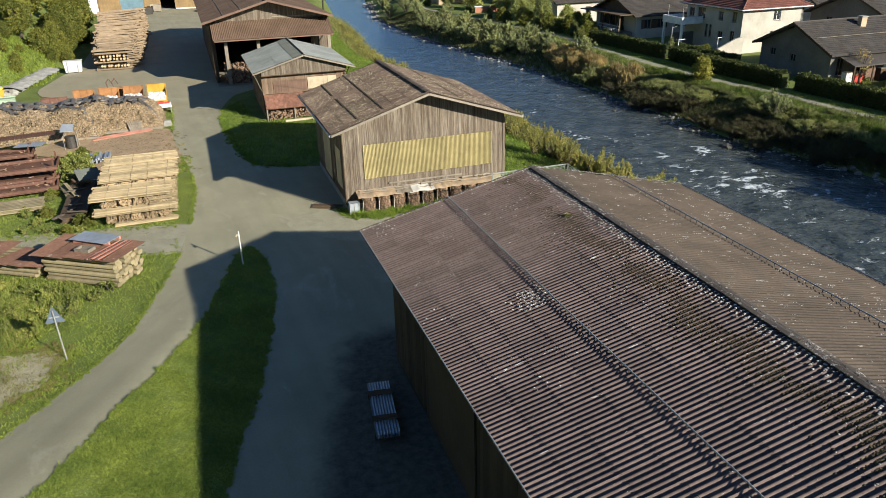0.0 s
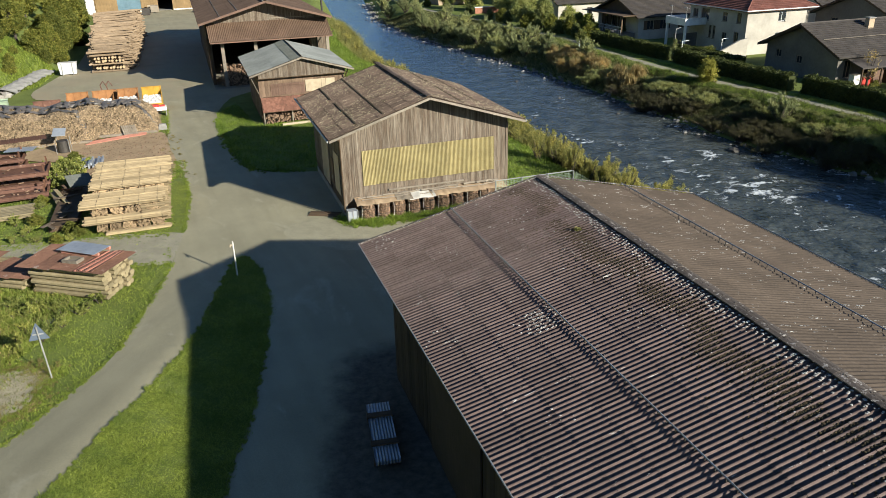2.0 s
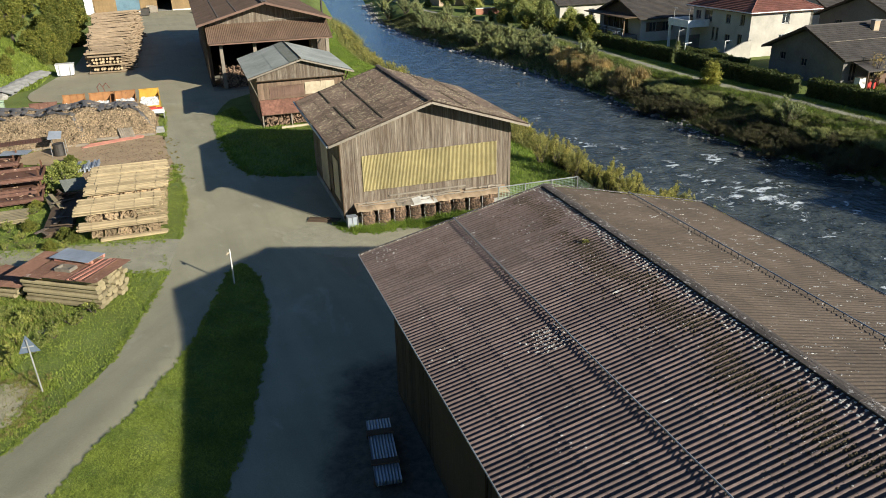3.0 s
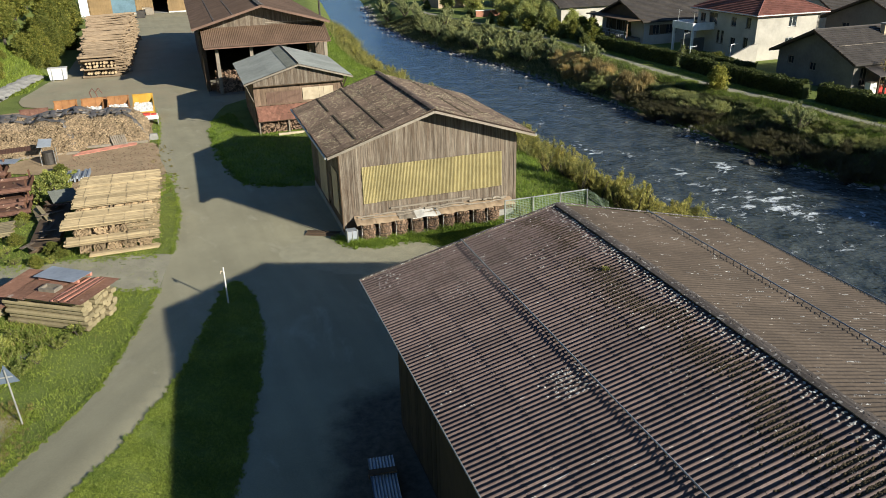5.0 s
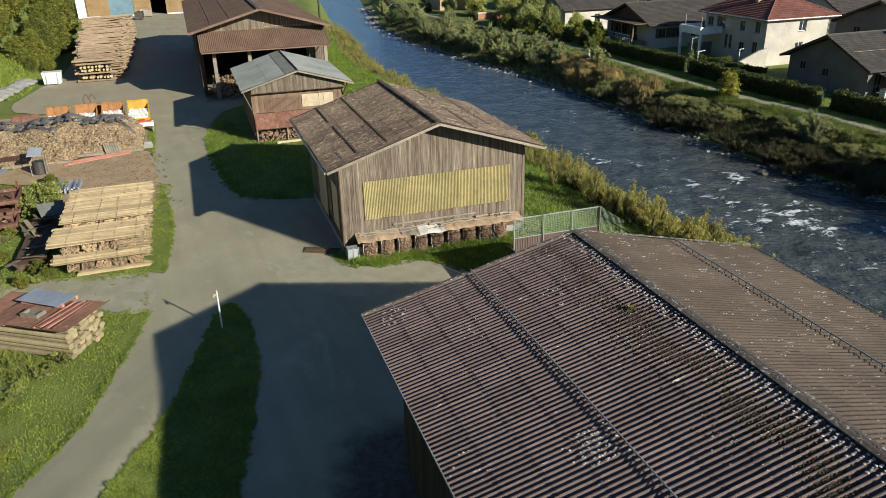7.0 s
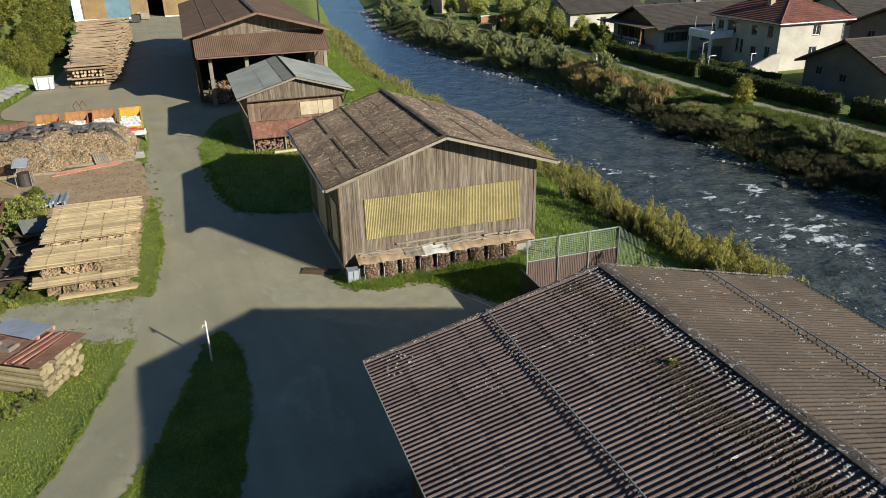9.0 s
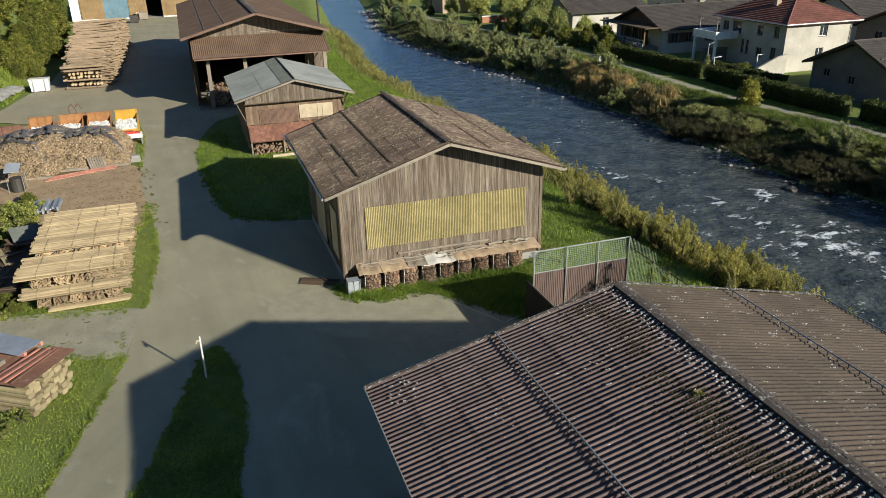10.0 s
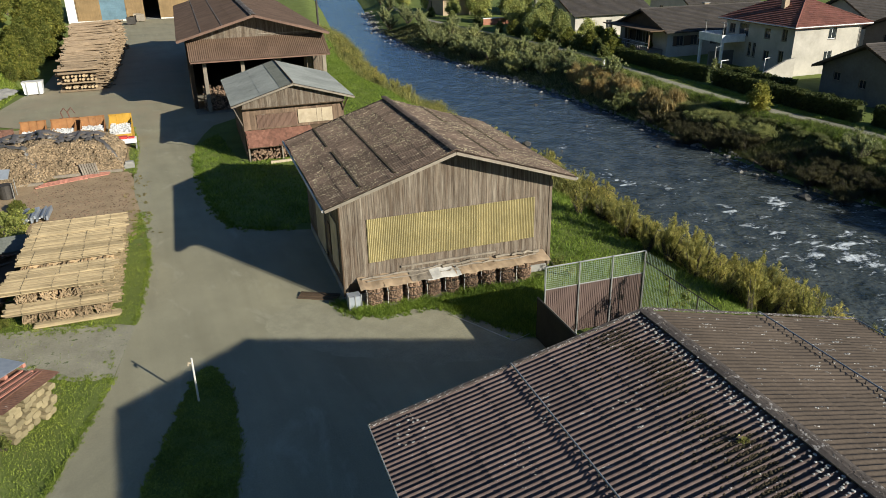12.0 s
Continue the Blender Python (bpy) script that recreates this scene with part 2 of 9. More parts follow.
M["shed_wood"] = surface("shed_wood", (0.1, 0.062, 0.04), (0.27, 0.19, 0.132), 5, 0.7, stretch=(6, 6, 0.35), rough=0.9, bump=0.35, each=0.28,
                         stain=(0.36, 0.33, 0.28), stain_at=0.6, stain_scale=0.8, stain_soft=0.15)
M["dark_wood"] = surface("dark_wood", (0.06, 0.04, 0.025), (0.14, 0.095, 0.06), 5, 0.7, stretch=(6, 6, 0.35), rough=0.9, bump=0.35, each=0.25)
M["barn_dark"] = surface("barn_dark", (0.028, 0.02, 0.014), (0.07, 0.05, 0.035), 5, 0.7, stretch=(6, 6, 0.35), rough=0.9, bump=0.35, each=0.3)
M["mossy_grey"] = surface("mossy_grey", (0.075, 0.08, 0.07), (0.16, 0.17, 0.15), 7, 0.8, rough=0.9, bump=0.4)
M["brown_board"] = surface("brown_board", (0.13, 0.075, 0.055), (0.22, 0.14, 0.1), 4, 0.7, stretch=(5, 5, 0.3), rough=0.75, bump=0.2, each=0.12)
M["trim_wood"] = surface("trim_wood", (0.165, 0.138, 0.105), (0.33, 0.285, 0.225), 6, 0.8, rough=0.85, bump=0.3, each=0.12)
M["pale_board"] = surface("pale_board", (0.38, 0.3, 0.2), (0.56, 0.47, 0.34), 4, 0.8, rough=0.8, bump=0.15, each=0.1)
M["yellow_sheet"] = surface("yellow_sheet", (0.3, 0.25, 0.115), (0.41, 0.35, 0.185), 2.5, 0.5, rough=0.55, bump=0.05, each=0.12,
                            stain=(0.36, 0.29, 0.13), stain_at=0.6, stain_scale=0.8, stain_soft=0.2)
M["cardboard"] = surface("cardboard", (0.3, 0.215, 0.135), (0.46, 0.345, 0.23), 3, 0.9, rough=0.9, bump=0.2, each=0.15)
M["white_sheet"] = surface("white_sheet", (0.55, 0.53, 0.48), (0.74, 0.72, 0.67), 3, 0.9, rough=0.8, bump=0.2, each=0.1)
M["black_panel"] = surface("black_panel", (0.018, 0.015, 0.013), (0.04, 0.034, 0.03), 5, 0.7, rough=0.7, bump=0.1)
M["concrete"] = surface("concrete", (0.22, 0.21, 0.19), (0.36, 0.35, 0.32), 6, 0.7, rough=0.9, bump=0.25, stain=(0.15, 0.15, 0.13), stain_at=0.62)
M["bark"] = surface("bark", (0.09, 0.06, 0.042), (0.2, 0.14, 0.1), 9, 1.0, rough=0.95, bump=0.7, each=0.2, island=0.15)
M["log_side"] = surface("log_side", (0.15, 0.1, 0.062), (0.4, 0.305, 0.2), 5, 0.9, rough=0.9, bump=0.4, each=0.22, stretch=(0.5, 3, 3))
M["log_end"] = surface("log_end", (0.36, 0.26, 0.15), (0.55, 0.42, 0.26), 8, 1.0, rough=0.85, bump=0.2, island=0.22)
M["split_wood"] = surface("split_wood", (0.22, 0.15, 0.088), (0.54, 0.42, 0.27), 9, 0.9, rough=0.9, bump=0.4, island=0.45, each=0.35)
M["bundle_wood"] = surface("bundle_wood", (0.1, 0.062, 0.042), (0.36, 0.245, 0.165), 12, 1.2, rough=0.95, bump=0.5, island=0.55, stain=(0.4, 0.3, 0.2), stain_at=0.64, stain_scale=9)
M["peeled_pole"] = surface("peeled_pole", (0.2, 0.15, 0.085), (0.45, 0.36, 0.215), 6, 0.7, stretch=(0.4, 4, 4), rough=0.8, bump=0.2, each=0.34, island=0.25)
M["pole_end"] = surface("pole_end", (0.24, 0.165, 0.095), (0.5, 0.38, 0.235), 12, 1.2, stretch=(3, 0.4, 3), rough=0.9, bump=0.4, each=0.3, island=0.35)
M["beam_wood"] = surface("beam_wood", (0.19, 0.155, 0.085), (0.34, 0.285, 0.175), 5, 0.8, rough=0.85, bump=0.3, each=0.2, island=0.2)
M["rust"] = surface("rust", (0.085, 0.042, 0.03), (0.2, 0.105, 0.075), 5, 0.8, rough=0.8, bump=0.3, each=0.22,
                    stain=(0.36, 0.25, 0.19), stain_at=0.6, stain_scale=2.2)
M["rust_sheet"] = surface("rust_sheet", (0.13, 0.062, 0.042), (0.3, 0.165, 0.112), 5, 0.8, rough=0.8, bump=0.3, each=0.28,
                          stain=(0.42, 0.34, 0.29), stain_at=0.62, stain_scale=1.6, stain_soft=0.05)
M["rust_dark"] = surface("rust_dark", (0.08, 0.035, 0.022), (0.17, 0.085, 0.05), 5, 0.8, rough=0.8, bump=0.3, each=0.2)
M["zinc"] = surface("zinc", (0.27, 0.3, 0.34), (0.42, 0.45, 0.48), 4, 0.6, rough=0.5, metal=0.3, bump=0.1, each=0.1,
                    stain=(0.3, 0.27, 0.24), stain_at=0.66, stain_scale=2.5)
M["steel"] = surface("steel", (0.3, 0.3, 0.29), (0.46, 0.46, 0.44), 8, 1, rough=0.5, metal=0.5, bump=0.1)
M["dark_steel"] = surface("dark_steel", (0.05, 0.045, 0.04), (0.1, 0.09, 0.08), 8, 1, rough=0.6, metal=0.4, bump=0.1)
M["skip_orange"] = surface("skip_orange", (0.24, 0.1, 0.04), (0.38, 0.2, 0.08), 3, 0.7, rough=0.6, bump=0.15, each=0.15,
                           stain=(0.2, 0.09, 0.05), stain_at=0.6, stain_scale=2.5)
M["skip_yellow"] = surface("skip_yellow", (0.46, 0.25, 0.03), (0.6, 0.36, 0.06), 3, 0.7, rough=0.55, bump=0.1,
                           stain=(0.25, 0.11, 0.05), stain_at=0.66, stain_scale=2.5)
M["white_paint"] = surface("white_paint", (0.68, 0.68, 0.66), (0.82, 0.82, 0.8), 5, 0.8, rough=0.5, bump=0.05)
M["red_paint"] = surface("red_paint", (0.5, 0.04, 0.03), (0.65, 0.08, 0.06), 5, 0.8, rough=0.5, bump=0.05)
M["pink_board"] = surface("pink_board", (0.4, 0.16, 0.11), (0.55, 0.26, 0.19), 5, 0.8, rough=0.8, bump=0.1)
M["rubble"] = surface("rubble", (0.42, 0.42, 0.41), (0.72, 0.71, 0.68), 6, 1, rough=0.9, bump=0.4, island=0.25)
M["tarp"] = surface("tarp", (0.065, 0.058, 0.052), (0.16, 0.145, 0.13), 4, 0.8, rough=0.45, bump=0.25, spec=0.5)
M["tarp_grey"] = surface("tarp_grey", (0.085, 0.075, 0.068), (0.21, 0.185, 0.165), 5, 0.9, rough=0.5, bump=0.4, spec=0.4, stain=(0.22, 0.2, 0.17), stain_at=0.62, stain_scale=2.0)
M["stone"] = surface("stone", (0.2, 0.19, 0.17), (0.42, 0.4, 0.36), 5, 0.9, rough=0.9, bump=0.5, island=0.25, each=0.2)
M["wet_stone"] = surface("wet_stone", (0.05, 0.046, 0.04), (0.13, 0.122, 0.105), 5, 0.9, rough=0.6, bump=0.5, island=0.3, each=0.3)
M["moss"] = surface("moss", (0.026, 0.02, 0.012), (0.115, 0.088, 0.048), 12, 1.5, rough=0.95, bump=0.8, island=0.3)
M["lichen_tuft"] = surface("lichen_tuft", (0.3, 0.26, 0.16), (0.55, 0.49, 0.33), 6, 1, rough=0.95, bump=0.3, island=0.3)
M["lichen_white"] = surface("lichen_white", (0.3, 0.29, 0.27), (0.55, 0.54, 0.5), 6, 1, rough=0.95, bump=0.3, island=0.35)
M["sign_back"] = surface("sign_back", (0.09, 0.115, 0.15), (0.12, 0.15, 0.19), 5, 0.8, rough=0.5, bump=0.05)
M["plaster_white"] = surface("plaster_white", (0.4, 0.37, 0.31), (0.5, 0.465, 0.4), 4, 0.4, rough=0.9, bump=0.1)
M["plaster_grey"] = surface("plaster_grey", (0.13, 0.12, 0.103), (0.195, 0.18, 0.155), 4, 0.4, rough=0.9, bump=0.1)
M["plaster_tan"] = surface("plaster_tan", (0.36, 0.27, 0.18), (0.48, 0.37, 0.26), 4, 0.4, rough=0.9, bump=0.1)
M["cladding_tan"] = surface("cladding_tan", (0.22, 0.145, 0.065), (0.31, 0.21, 0.105), 3, 0.5, stretch=(4, 4, 0.3), rough=0.7, bump=0.1, each=0.1)
M["door_blue"] = surface("door_blue", (0.11, 0.19, 0.235), (0.15, 0.24, 0.29), 3, 0.5, rough=0.55, bump=0.05)
M["tile_red"] = surface("tile_red", (0.14, 0.055, 0.042), (0.25, 0.11, 0.085), 7, 0.6, rough=0.8, bump=0.3, island=0.2)
M["tile_brick"] = surface("tile_brick", (0.125, 0.058, 0.04), (0.235, 0.115, 0.08), 7, 0.6, rough=0.85, bump=0.3, island=0.25, each=0.25)
M["slate"] = surface("slate", (0.052, 0.045, 0.04), (0.098, 0.086, 0.077), 6, 0.5, rough=0.75, bump=0.25, island=0.15)
M["brick_red"] = surface("brick_red", (0.3, 0.13, 0.08), (0.42, 0.2, 0.13), 5, 0.6, rough=0.9, bump=0.2)
M["window_frame"] = surface("window_frame", (0.2, 0.16, 0.12), (0.3, 0.25, 0.2), 6, 1, rough=0.6, bump=0.1)
M["black_trunk"] = surface("black_trunk", (0.05, 0.042, 0.033), (0.12, 0.1, 0.08), 8, 1, stretch=(3, 3, 0.5), rough=0.95, bump=0.6)
M["brown_panel"] = surface("brown_panel", (0.1, 0.067, 0.056), (0.16, 0.112, 0.096), 4, 0.6, stretch=(4, 4, 0.3), rough=0.6, bump=0.1, each=0.06)
M["green_mesh"] = surface("green_mesh", (0.22, 0.3, 0.2), (0.34, 0.42, 0.3), 6, 1, rough=0.6, bump=0.05)

glass = bpy.data.materials.new("window_glass")
glass.use_nodes = True
gb = glass.node_tree.nodes["Principled BSDF"]
gb.inputs["Base Color"].default_value = (0.025, 0.03, 0.035, 1)
gb.inputs["Roughness"].default_value = 0.08
M["glass"] = glass

M["leaf_hill"] = leafy("leaf_hill", (0.085, 0.12, 0.024), (0.33, 0.34, 0.095))
M["leaf_willow"] = leafy("leaf_willow", (0.18, 0.225, 0.115), (0.55, 0.6, 0.34))
M["leaf_bank"] = leafy("leaf_bank", (0.13, 0.165, 0.075), (0.42, 0.46, 0.22))
M["leaf_dark"] = leafy("leaf_dark", (0.085, 0.12, 0.042), (0.26, 0.3, 0.12))
M["leaf_garden"] = leafy("leaf_garden", (0.2, 0.26, 0.09), (0.68, 0.71, 0.31))
# bank blades darkened so that their colour holds the slope's shade
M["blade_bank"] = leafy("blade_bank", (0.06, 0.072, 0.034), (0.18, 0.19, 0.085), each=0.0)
M["leaf_yellow"] = leafy("leaf_yellow", (0.24, 0.26, 0.05), (0.5, 0.48, 0.13))
M["leaf_weed"] = leafy("leaf_weed", (0.12, 0.155, 0.045), (0.62, 0.58, 0.23))
M["leaf_verge"] = leafy("leaf_verge", (0.13, 0.18, 0.045), (0.46, 0.5, 0.18), each=0.3)
M["leaf_hedge"] = leafy("leaf_hedge", (0.032, 0.05, 0.016), (0.115, 0.14, 0.048), each=0.1)
M["leaf_shaded"] = leafy("leaf_shaded", (0.03, 0.032, 0.016), (0.125, 0.122, 0.062), each=0.2, through_light=0.2)
M["leaf_dry"] = leafy("leaf_dry", (0.27, 0.21, 0.1), (0.56, 0.46, 0.25))
M["blade_grass"] = leafy("blade_grass", (0.13, 0.19, 0.034), (0.41, 0.505, 0.115), each=0.0)
M["blade_meadow"] = leafy("blade_meadow", (0.085, 0.15, 0.022), (0.34, 0.46, 0.095), each=0.0)
M["leaf_clover"] = leafy("leaf_clover", (0.15, 0.21, 0.04), (0.42, 0.5, 0.14), each=0.0)
M["blade_dry"] = leafy("blade_dry", (0.19, 0.165, 0.07), (0.4, 0.345, 0.165), each=0.0)

WATER_LEVEL = -2.2
water = bpy.data.materials.new("river_water")
water.use_nodes = True
nt = water.node_tree
wb = nt.nodes["Principled BSDF"]
wb.inputs["IOR"].default_value = 1.33
wave_a = noise_at(nt, 0.75, (1.0, 0.8, 1), 3, 0.55, rot=(0, 0, 0.6))
wave_b = noise_at(nt, 2.6, (1.0, 0.9, 1), 2, 0.5, rot=(0, 0, 1.1))
summed = nt.nodes.new("ShaderNodeMath")
summed.operation = "MULTIPLY_ADD"
nt.links.new(wave_b, summed.inputs[0])
summed.inputs[1].default_value = 0.5
nt.links.new(wave_a, summed.inputs[2])
wbump = nt.nodes.new("ShaderNodeBump")
wbump.inputs["Strength"].default_value = 0.8
wbump.inputs["Distance"].default_value = 0.3
nt.links.new(summed.outputs[0], wbump.inputs["Height"])
nt.links.new(wbump.outputs[0], wb.inputs["Normal"])
foam_n = noise_at(nt, 0.95, (0.75, 1.15, 1), 10, 0.74, rot=(0, 0, 0.25), twist=0.5)
foam_big = noise_at(nt, 0.17, (1, 0.8, 1), 2)
fm = nt.nodes.new("ShaderNodeMath")
fm.operation = "MULTIPLY_ADD"
nt.links.new(foam_big, fm.inputs[0])
fm.inputs[1].default_value = 0.36
nt.links.new(foam_n, fm.inputs[2])
# the riffle lies below the weathered barn; upstream the river runs smoother
where = nt.nodes.new("ShaderNodeSeparateXYZ")
nt.links.new(nt.nodes.new("ShaderNodeNewGeometry").outputs["Position"], where.inputs[0])
reach = nt.nodes.new("ShaderNodeMapRange")
reach.inputs["From Min"].default_value = 2.0
reach.inputs["From Max"].default_value = 48.0
reach.inputs["To Min"].default_value = 0.022
reach.inputs["To Max"].default_value = -0.024
nt.links.new(where.outputs["Y"], reach.inputs["Value"])
fs_ = nt.nodes.new("ShaderNodeMath")
nt.links.new(fm.outputs[0], fs_.inputs[0])
nt.links.new(reach.outputs[0], fs_.inputs[1])
# water breaks over sunken stones
whole = fs_.outputs[0]
for sx_, sy_, far_ in [(36.2, 9.6, 2.2), (31.8, 8.9, 1.5), (35.4, 0.4, 1.9), (33.3, -3.0, 2.2), (33.8, 22.2, 1.4), (30.7, 14.6, 1.7), (33.5, 16.0, 1.4), (30.8, -0.6, 1.5), (34.2, -1.2, 1.3)]:
    gap_ = nt.nodes.new("ShaderNodeVectorMath")
    gap_.operation = "DISTANCE"
    nt.links.new(nt.nodes.new("ShaderNodeNewGeometry").outputs["Position"], gap_.inputs[0])
    gap_.inputs[1].default_value = (sx_, sy_, WATER_LEVEL)
    near_ = nt.nodes.new("ShaderNodeMapRange")
    near_.inputs["From Min"].default_value = 0.0
    near_.inputs["From Max"].default_value = far_
    near_.inputs["To Min"].default_value = 0.075
    near_.inputs["To Max"].default_value = 0.0
    nt.links.new(gap_.outputs["Value"], near_.inputs["Value"])
    add_ = nt.nodes.new("ShaderNodeMath")
    nt.links.new(whole, add_.inputs[0])
    nt.links.new(near_.outputs[0], add_.inputs[1])
    whole = add_.outputs[0]
fr = ramp(nt, [(0.818, (0, 0, 0)), (0.895, (1, 1, 1))])
nt.links.new(whole, fr.inputs[0])
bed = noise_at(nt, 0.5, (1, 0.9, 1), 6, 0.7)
sky_blue = ramp(nt, [(0.35, (0.025, 0.065, 0.14)), (0.7, (0.065, 0.135, 0.25))])
nt.links.new(bed, sky_blue.inputs[0])
# bluer upstream: the sky's reflection is painted into the water's own colour
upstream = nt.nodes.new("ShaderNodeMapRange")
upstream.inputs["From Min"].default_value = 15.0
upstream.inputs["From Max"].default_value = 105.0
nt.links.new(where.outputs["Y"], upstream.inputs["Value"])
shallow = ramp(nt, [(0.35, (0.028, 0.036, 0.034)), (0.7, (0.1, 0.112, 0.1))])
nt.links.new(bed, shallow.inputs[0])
wcol = mixc(nt, upstream.outputs[0], shallow.outputs[0], sky_blue.outputs[0])
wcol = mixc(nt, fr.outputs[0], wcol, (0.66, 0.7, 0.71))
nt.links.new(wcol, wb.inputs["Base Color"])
rr = ramp(nt, [(0.0, (0.12,) * 3), (1.0, (0.8,) * 3)])
nt.links.new(fr.outputs[0], rr.inputs[0])
nt.links.new(rr.outputs[0], wb.inputs["Roughness"])
M["water"] = water

# ---- building helpers ----


class Geo:
    """Vertices and faces of one mesh."""

    def __init__(self):
        self.v, self.f, self.mi = [], [], []

    def add(self, verts, faces, slot=0):
        n = len(self.v)
        self.v += [tuple(p) for p in verts]
        self.f += [tuple(i + n for i in fc) for fc in faces]
        self.mi += [slot] * len(faces)
        return self

    def box(self, lo, hi, m=None, slot=0):
        (a, b, c), (d, e, g) = lo, hi
        vs = [Vector(p) for p in ((a, b, c), (d, b, c), (d, e, c), (a, e, c), (a, b, g), (d, b, g), (d, e, g), (a, e, g))]
        if m is not None:
            vs = [m @ p for p in vs]
        return self.add(vs, [(0, 3, 2, 1), (4, 5, 6, 7), (0, 1, 5, 4), (1, 2, 6, 5), (2, 3, 7, 6), (3, 0, 4, 7)], slot)

    def rod(self, p, q, r0, r1=None, n=8, cap=None, slot=0):
        p, q = Vector(p), Vector(q)
        r1 = r0 if r1 is None else r1
        d = (q - p).normalized()
        u = d.orthogonal().normalized()
        w = d.cross(u)
        vs = []
        for c, r in ((p, r0), (q, r1)):
            for k in range(n):
                a = 2 * math.pi * k / n
                vs.append(c + r * (math.cos(a) * u + math.sin(a) * w))
        self.add(vs, [(k, (k + 1) % n, n + (k + 1) % n, n + k) for k in range(n)], slot)
        s = len(self.v) - 2 * n
        for ring in (tuple(range(n))[::-1], tuple(range(n, 2 * n))):
            self.f.append(tuple(s + i for i in ring))
            self.mi.append(slot if cap is None else cap)
        return self

    def slab(self, pts, thick):
        """A polygon thickened downwards."""
        n = len(pts)
        vs = [Vector(p) for p in pts] + [Vector(p) - Vector((0, 0, thick)) for p in pts]
        fs = [tuple(range(n)), tuple(range(2 * n - 1, n - 1, -1))]
        fs += [(k, n + k, n + (k + 1) % n, (k + 1) % n) for k in range(n)]
        return self.add(vs, fs)

    def lump(self, c, r, squash=0.7, rnd=random, slot=0):
        """A rough stone: a jittered eight-sided ball."""
        c = Vector(c)
        vs = [c + Vector((0, 0, r * squash * rnd.uniform(0.8, 1.1)))]
        for z, s in ((0.45, 0.85), (-0.45, 0.9)):
            for k in range(5):
                a = 2 * math.pi * (k + (0.5 if z < 0 else 0)) / 5 + rnd.uniform(-0.25, 0.25)
                q = r * s * rnd.uniform(0.75, 1.15)
                vs.append(c + Vector((math.cos(a) * q, math.sin(a) * q, z * r * squash)))
        vs.append(c - Vector((0, 0, r * squash)))
        fs = [(0, 1 + k, 1 + (k + 1) % 5) for k in range(5)]
        for k in range(5):
            a, b, d, e = 1 + k, 1 + (k + 1) % 5, 6 + k, 6 + (k + 1) % 5
            fs += [(a, d, b), (b, d, e), (11, e, d)]
        return self.add(vs, fs, slot)

    def mesh(self, name, mats, smooth=False):
        me = bpy.data.meshes.new(name)
        me.from_pydata(self.v, [], self.f)
        mats = mats if isinstance(mats, (list, tuple)) else [mats]
        for mt in mats:
            me.materials.append(mt)
        if len(mats) > 1:
            me.polygons.foreach_set("material_index", self.mi)
        if smooth:
            me.polygons.foreach_set("use_smooth", [True] * len(me.polygons))
        me.update()
        return me


def put(name, me, parent=None, label="", m=None):
    ob = new(name, me)
    if parent is not None:
        ob.parent = parent
    if m is not None:
        ob.matrix_basis = m
    return tagged(ob, label)


def part(name, geo, mats, parent, label="", smooth=False, m=None):
    return put(name, geo.mesh(name, mats, smooth), parent, label, m)


def thing(name, label, category, group="", at=(0, 0, 0), turn=0.0, kind=""):
    ob = new(name)
    ob.matrix_basis = pose(*at, 0, 0, turn)
    return tagged(ob, label, category, group, kind)


def setting(name, geo, mats, label, smooth=False):
    return tagged(put(name, geo.mesh(name, mats, smooth)), label, name.rstrip("_0123456789").split("_")[0], kind="structure")


def np_mesh(name, verts, faces, mat, smooth=False):
    """A mesh from arrays: verts (n, 3), faces (m, 3 or 4)."""
    me = bpy.data.meshes.new(name)
    k = faces.shape[1]
    me.vertices.add(len(verts))
    me.vertices.foreach_set("co", np.ascontiguousarray(verts, dtype=np.float32).ravel())
    me.loops.add(faces.size)
    me.loops.foreach_set("vertex_index", np.ascontiguousarray(faces, dtype=np.int32).ravel())
    me.polygons.add(len(faces))
    me.polygons.foreach_set("loop_start", np.arange(0, faces.size, k, dtype=np.int32))
    me.materials.append(mat)
    if smooth:
        me.polygons.foreach_set("use_smooth", [True] * len(faces))
    me.update(calc_edges=True)
    me.validate()
    return me


def smooth_line(pts, n=6):
    """A Catmull-Rom line through the points."""
    p = [np.array(q, float) for q in pts]
    p = [2 * p[0] - p[1]] + p + [2 * p[-1] - p[-2]]
    out = []
    for k in range(1, len(p) - 2):
        for t in np.linspace(0, 1, n, endpoint=False):
            a, b, c, d = p[k - 1 : k + 3]
            out.append(0.5 * (2 * b + (c - a) * t + (2 * a - 5 * b + 4 * c - d) * t * t + (3 * b - a - 3 * c + d) * t**3))
    return [tuple(q) for q in out] + [tuple(p[-2])]


def ragged(pts, amount, rnd):
    return [(x + rnd.uniform(-amount, amount), y + rnd.uniform(-amount, amount)) for x, y in pts]


def inside(poly, x, y):
    """Which of the points lie in the polygon."""
    res = np.zeros(len(x), bool)
    n = len(poly)
    for k in range(n):
        (x0, y0), (x1, y1) = poly[k], poly[(k + 1) % n]
        if y0 == y1:
            continue
        cross = (y0 > y) != (y1 > y)
        res ^= cross & (x < (x1 - x0) * (y - y0) / (y1 - y0) + x0)
    return res


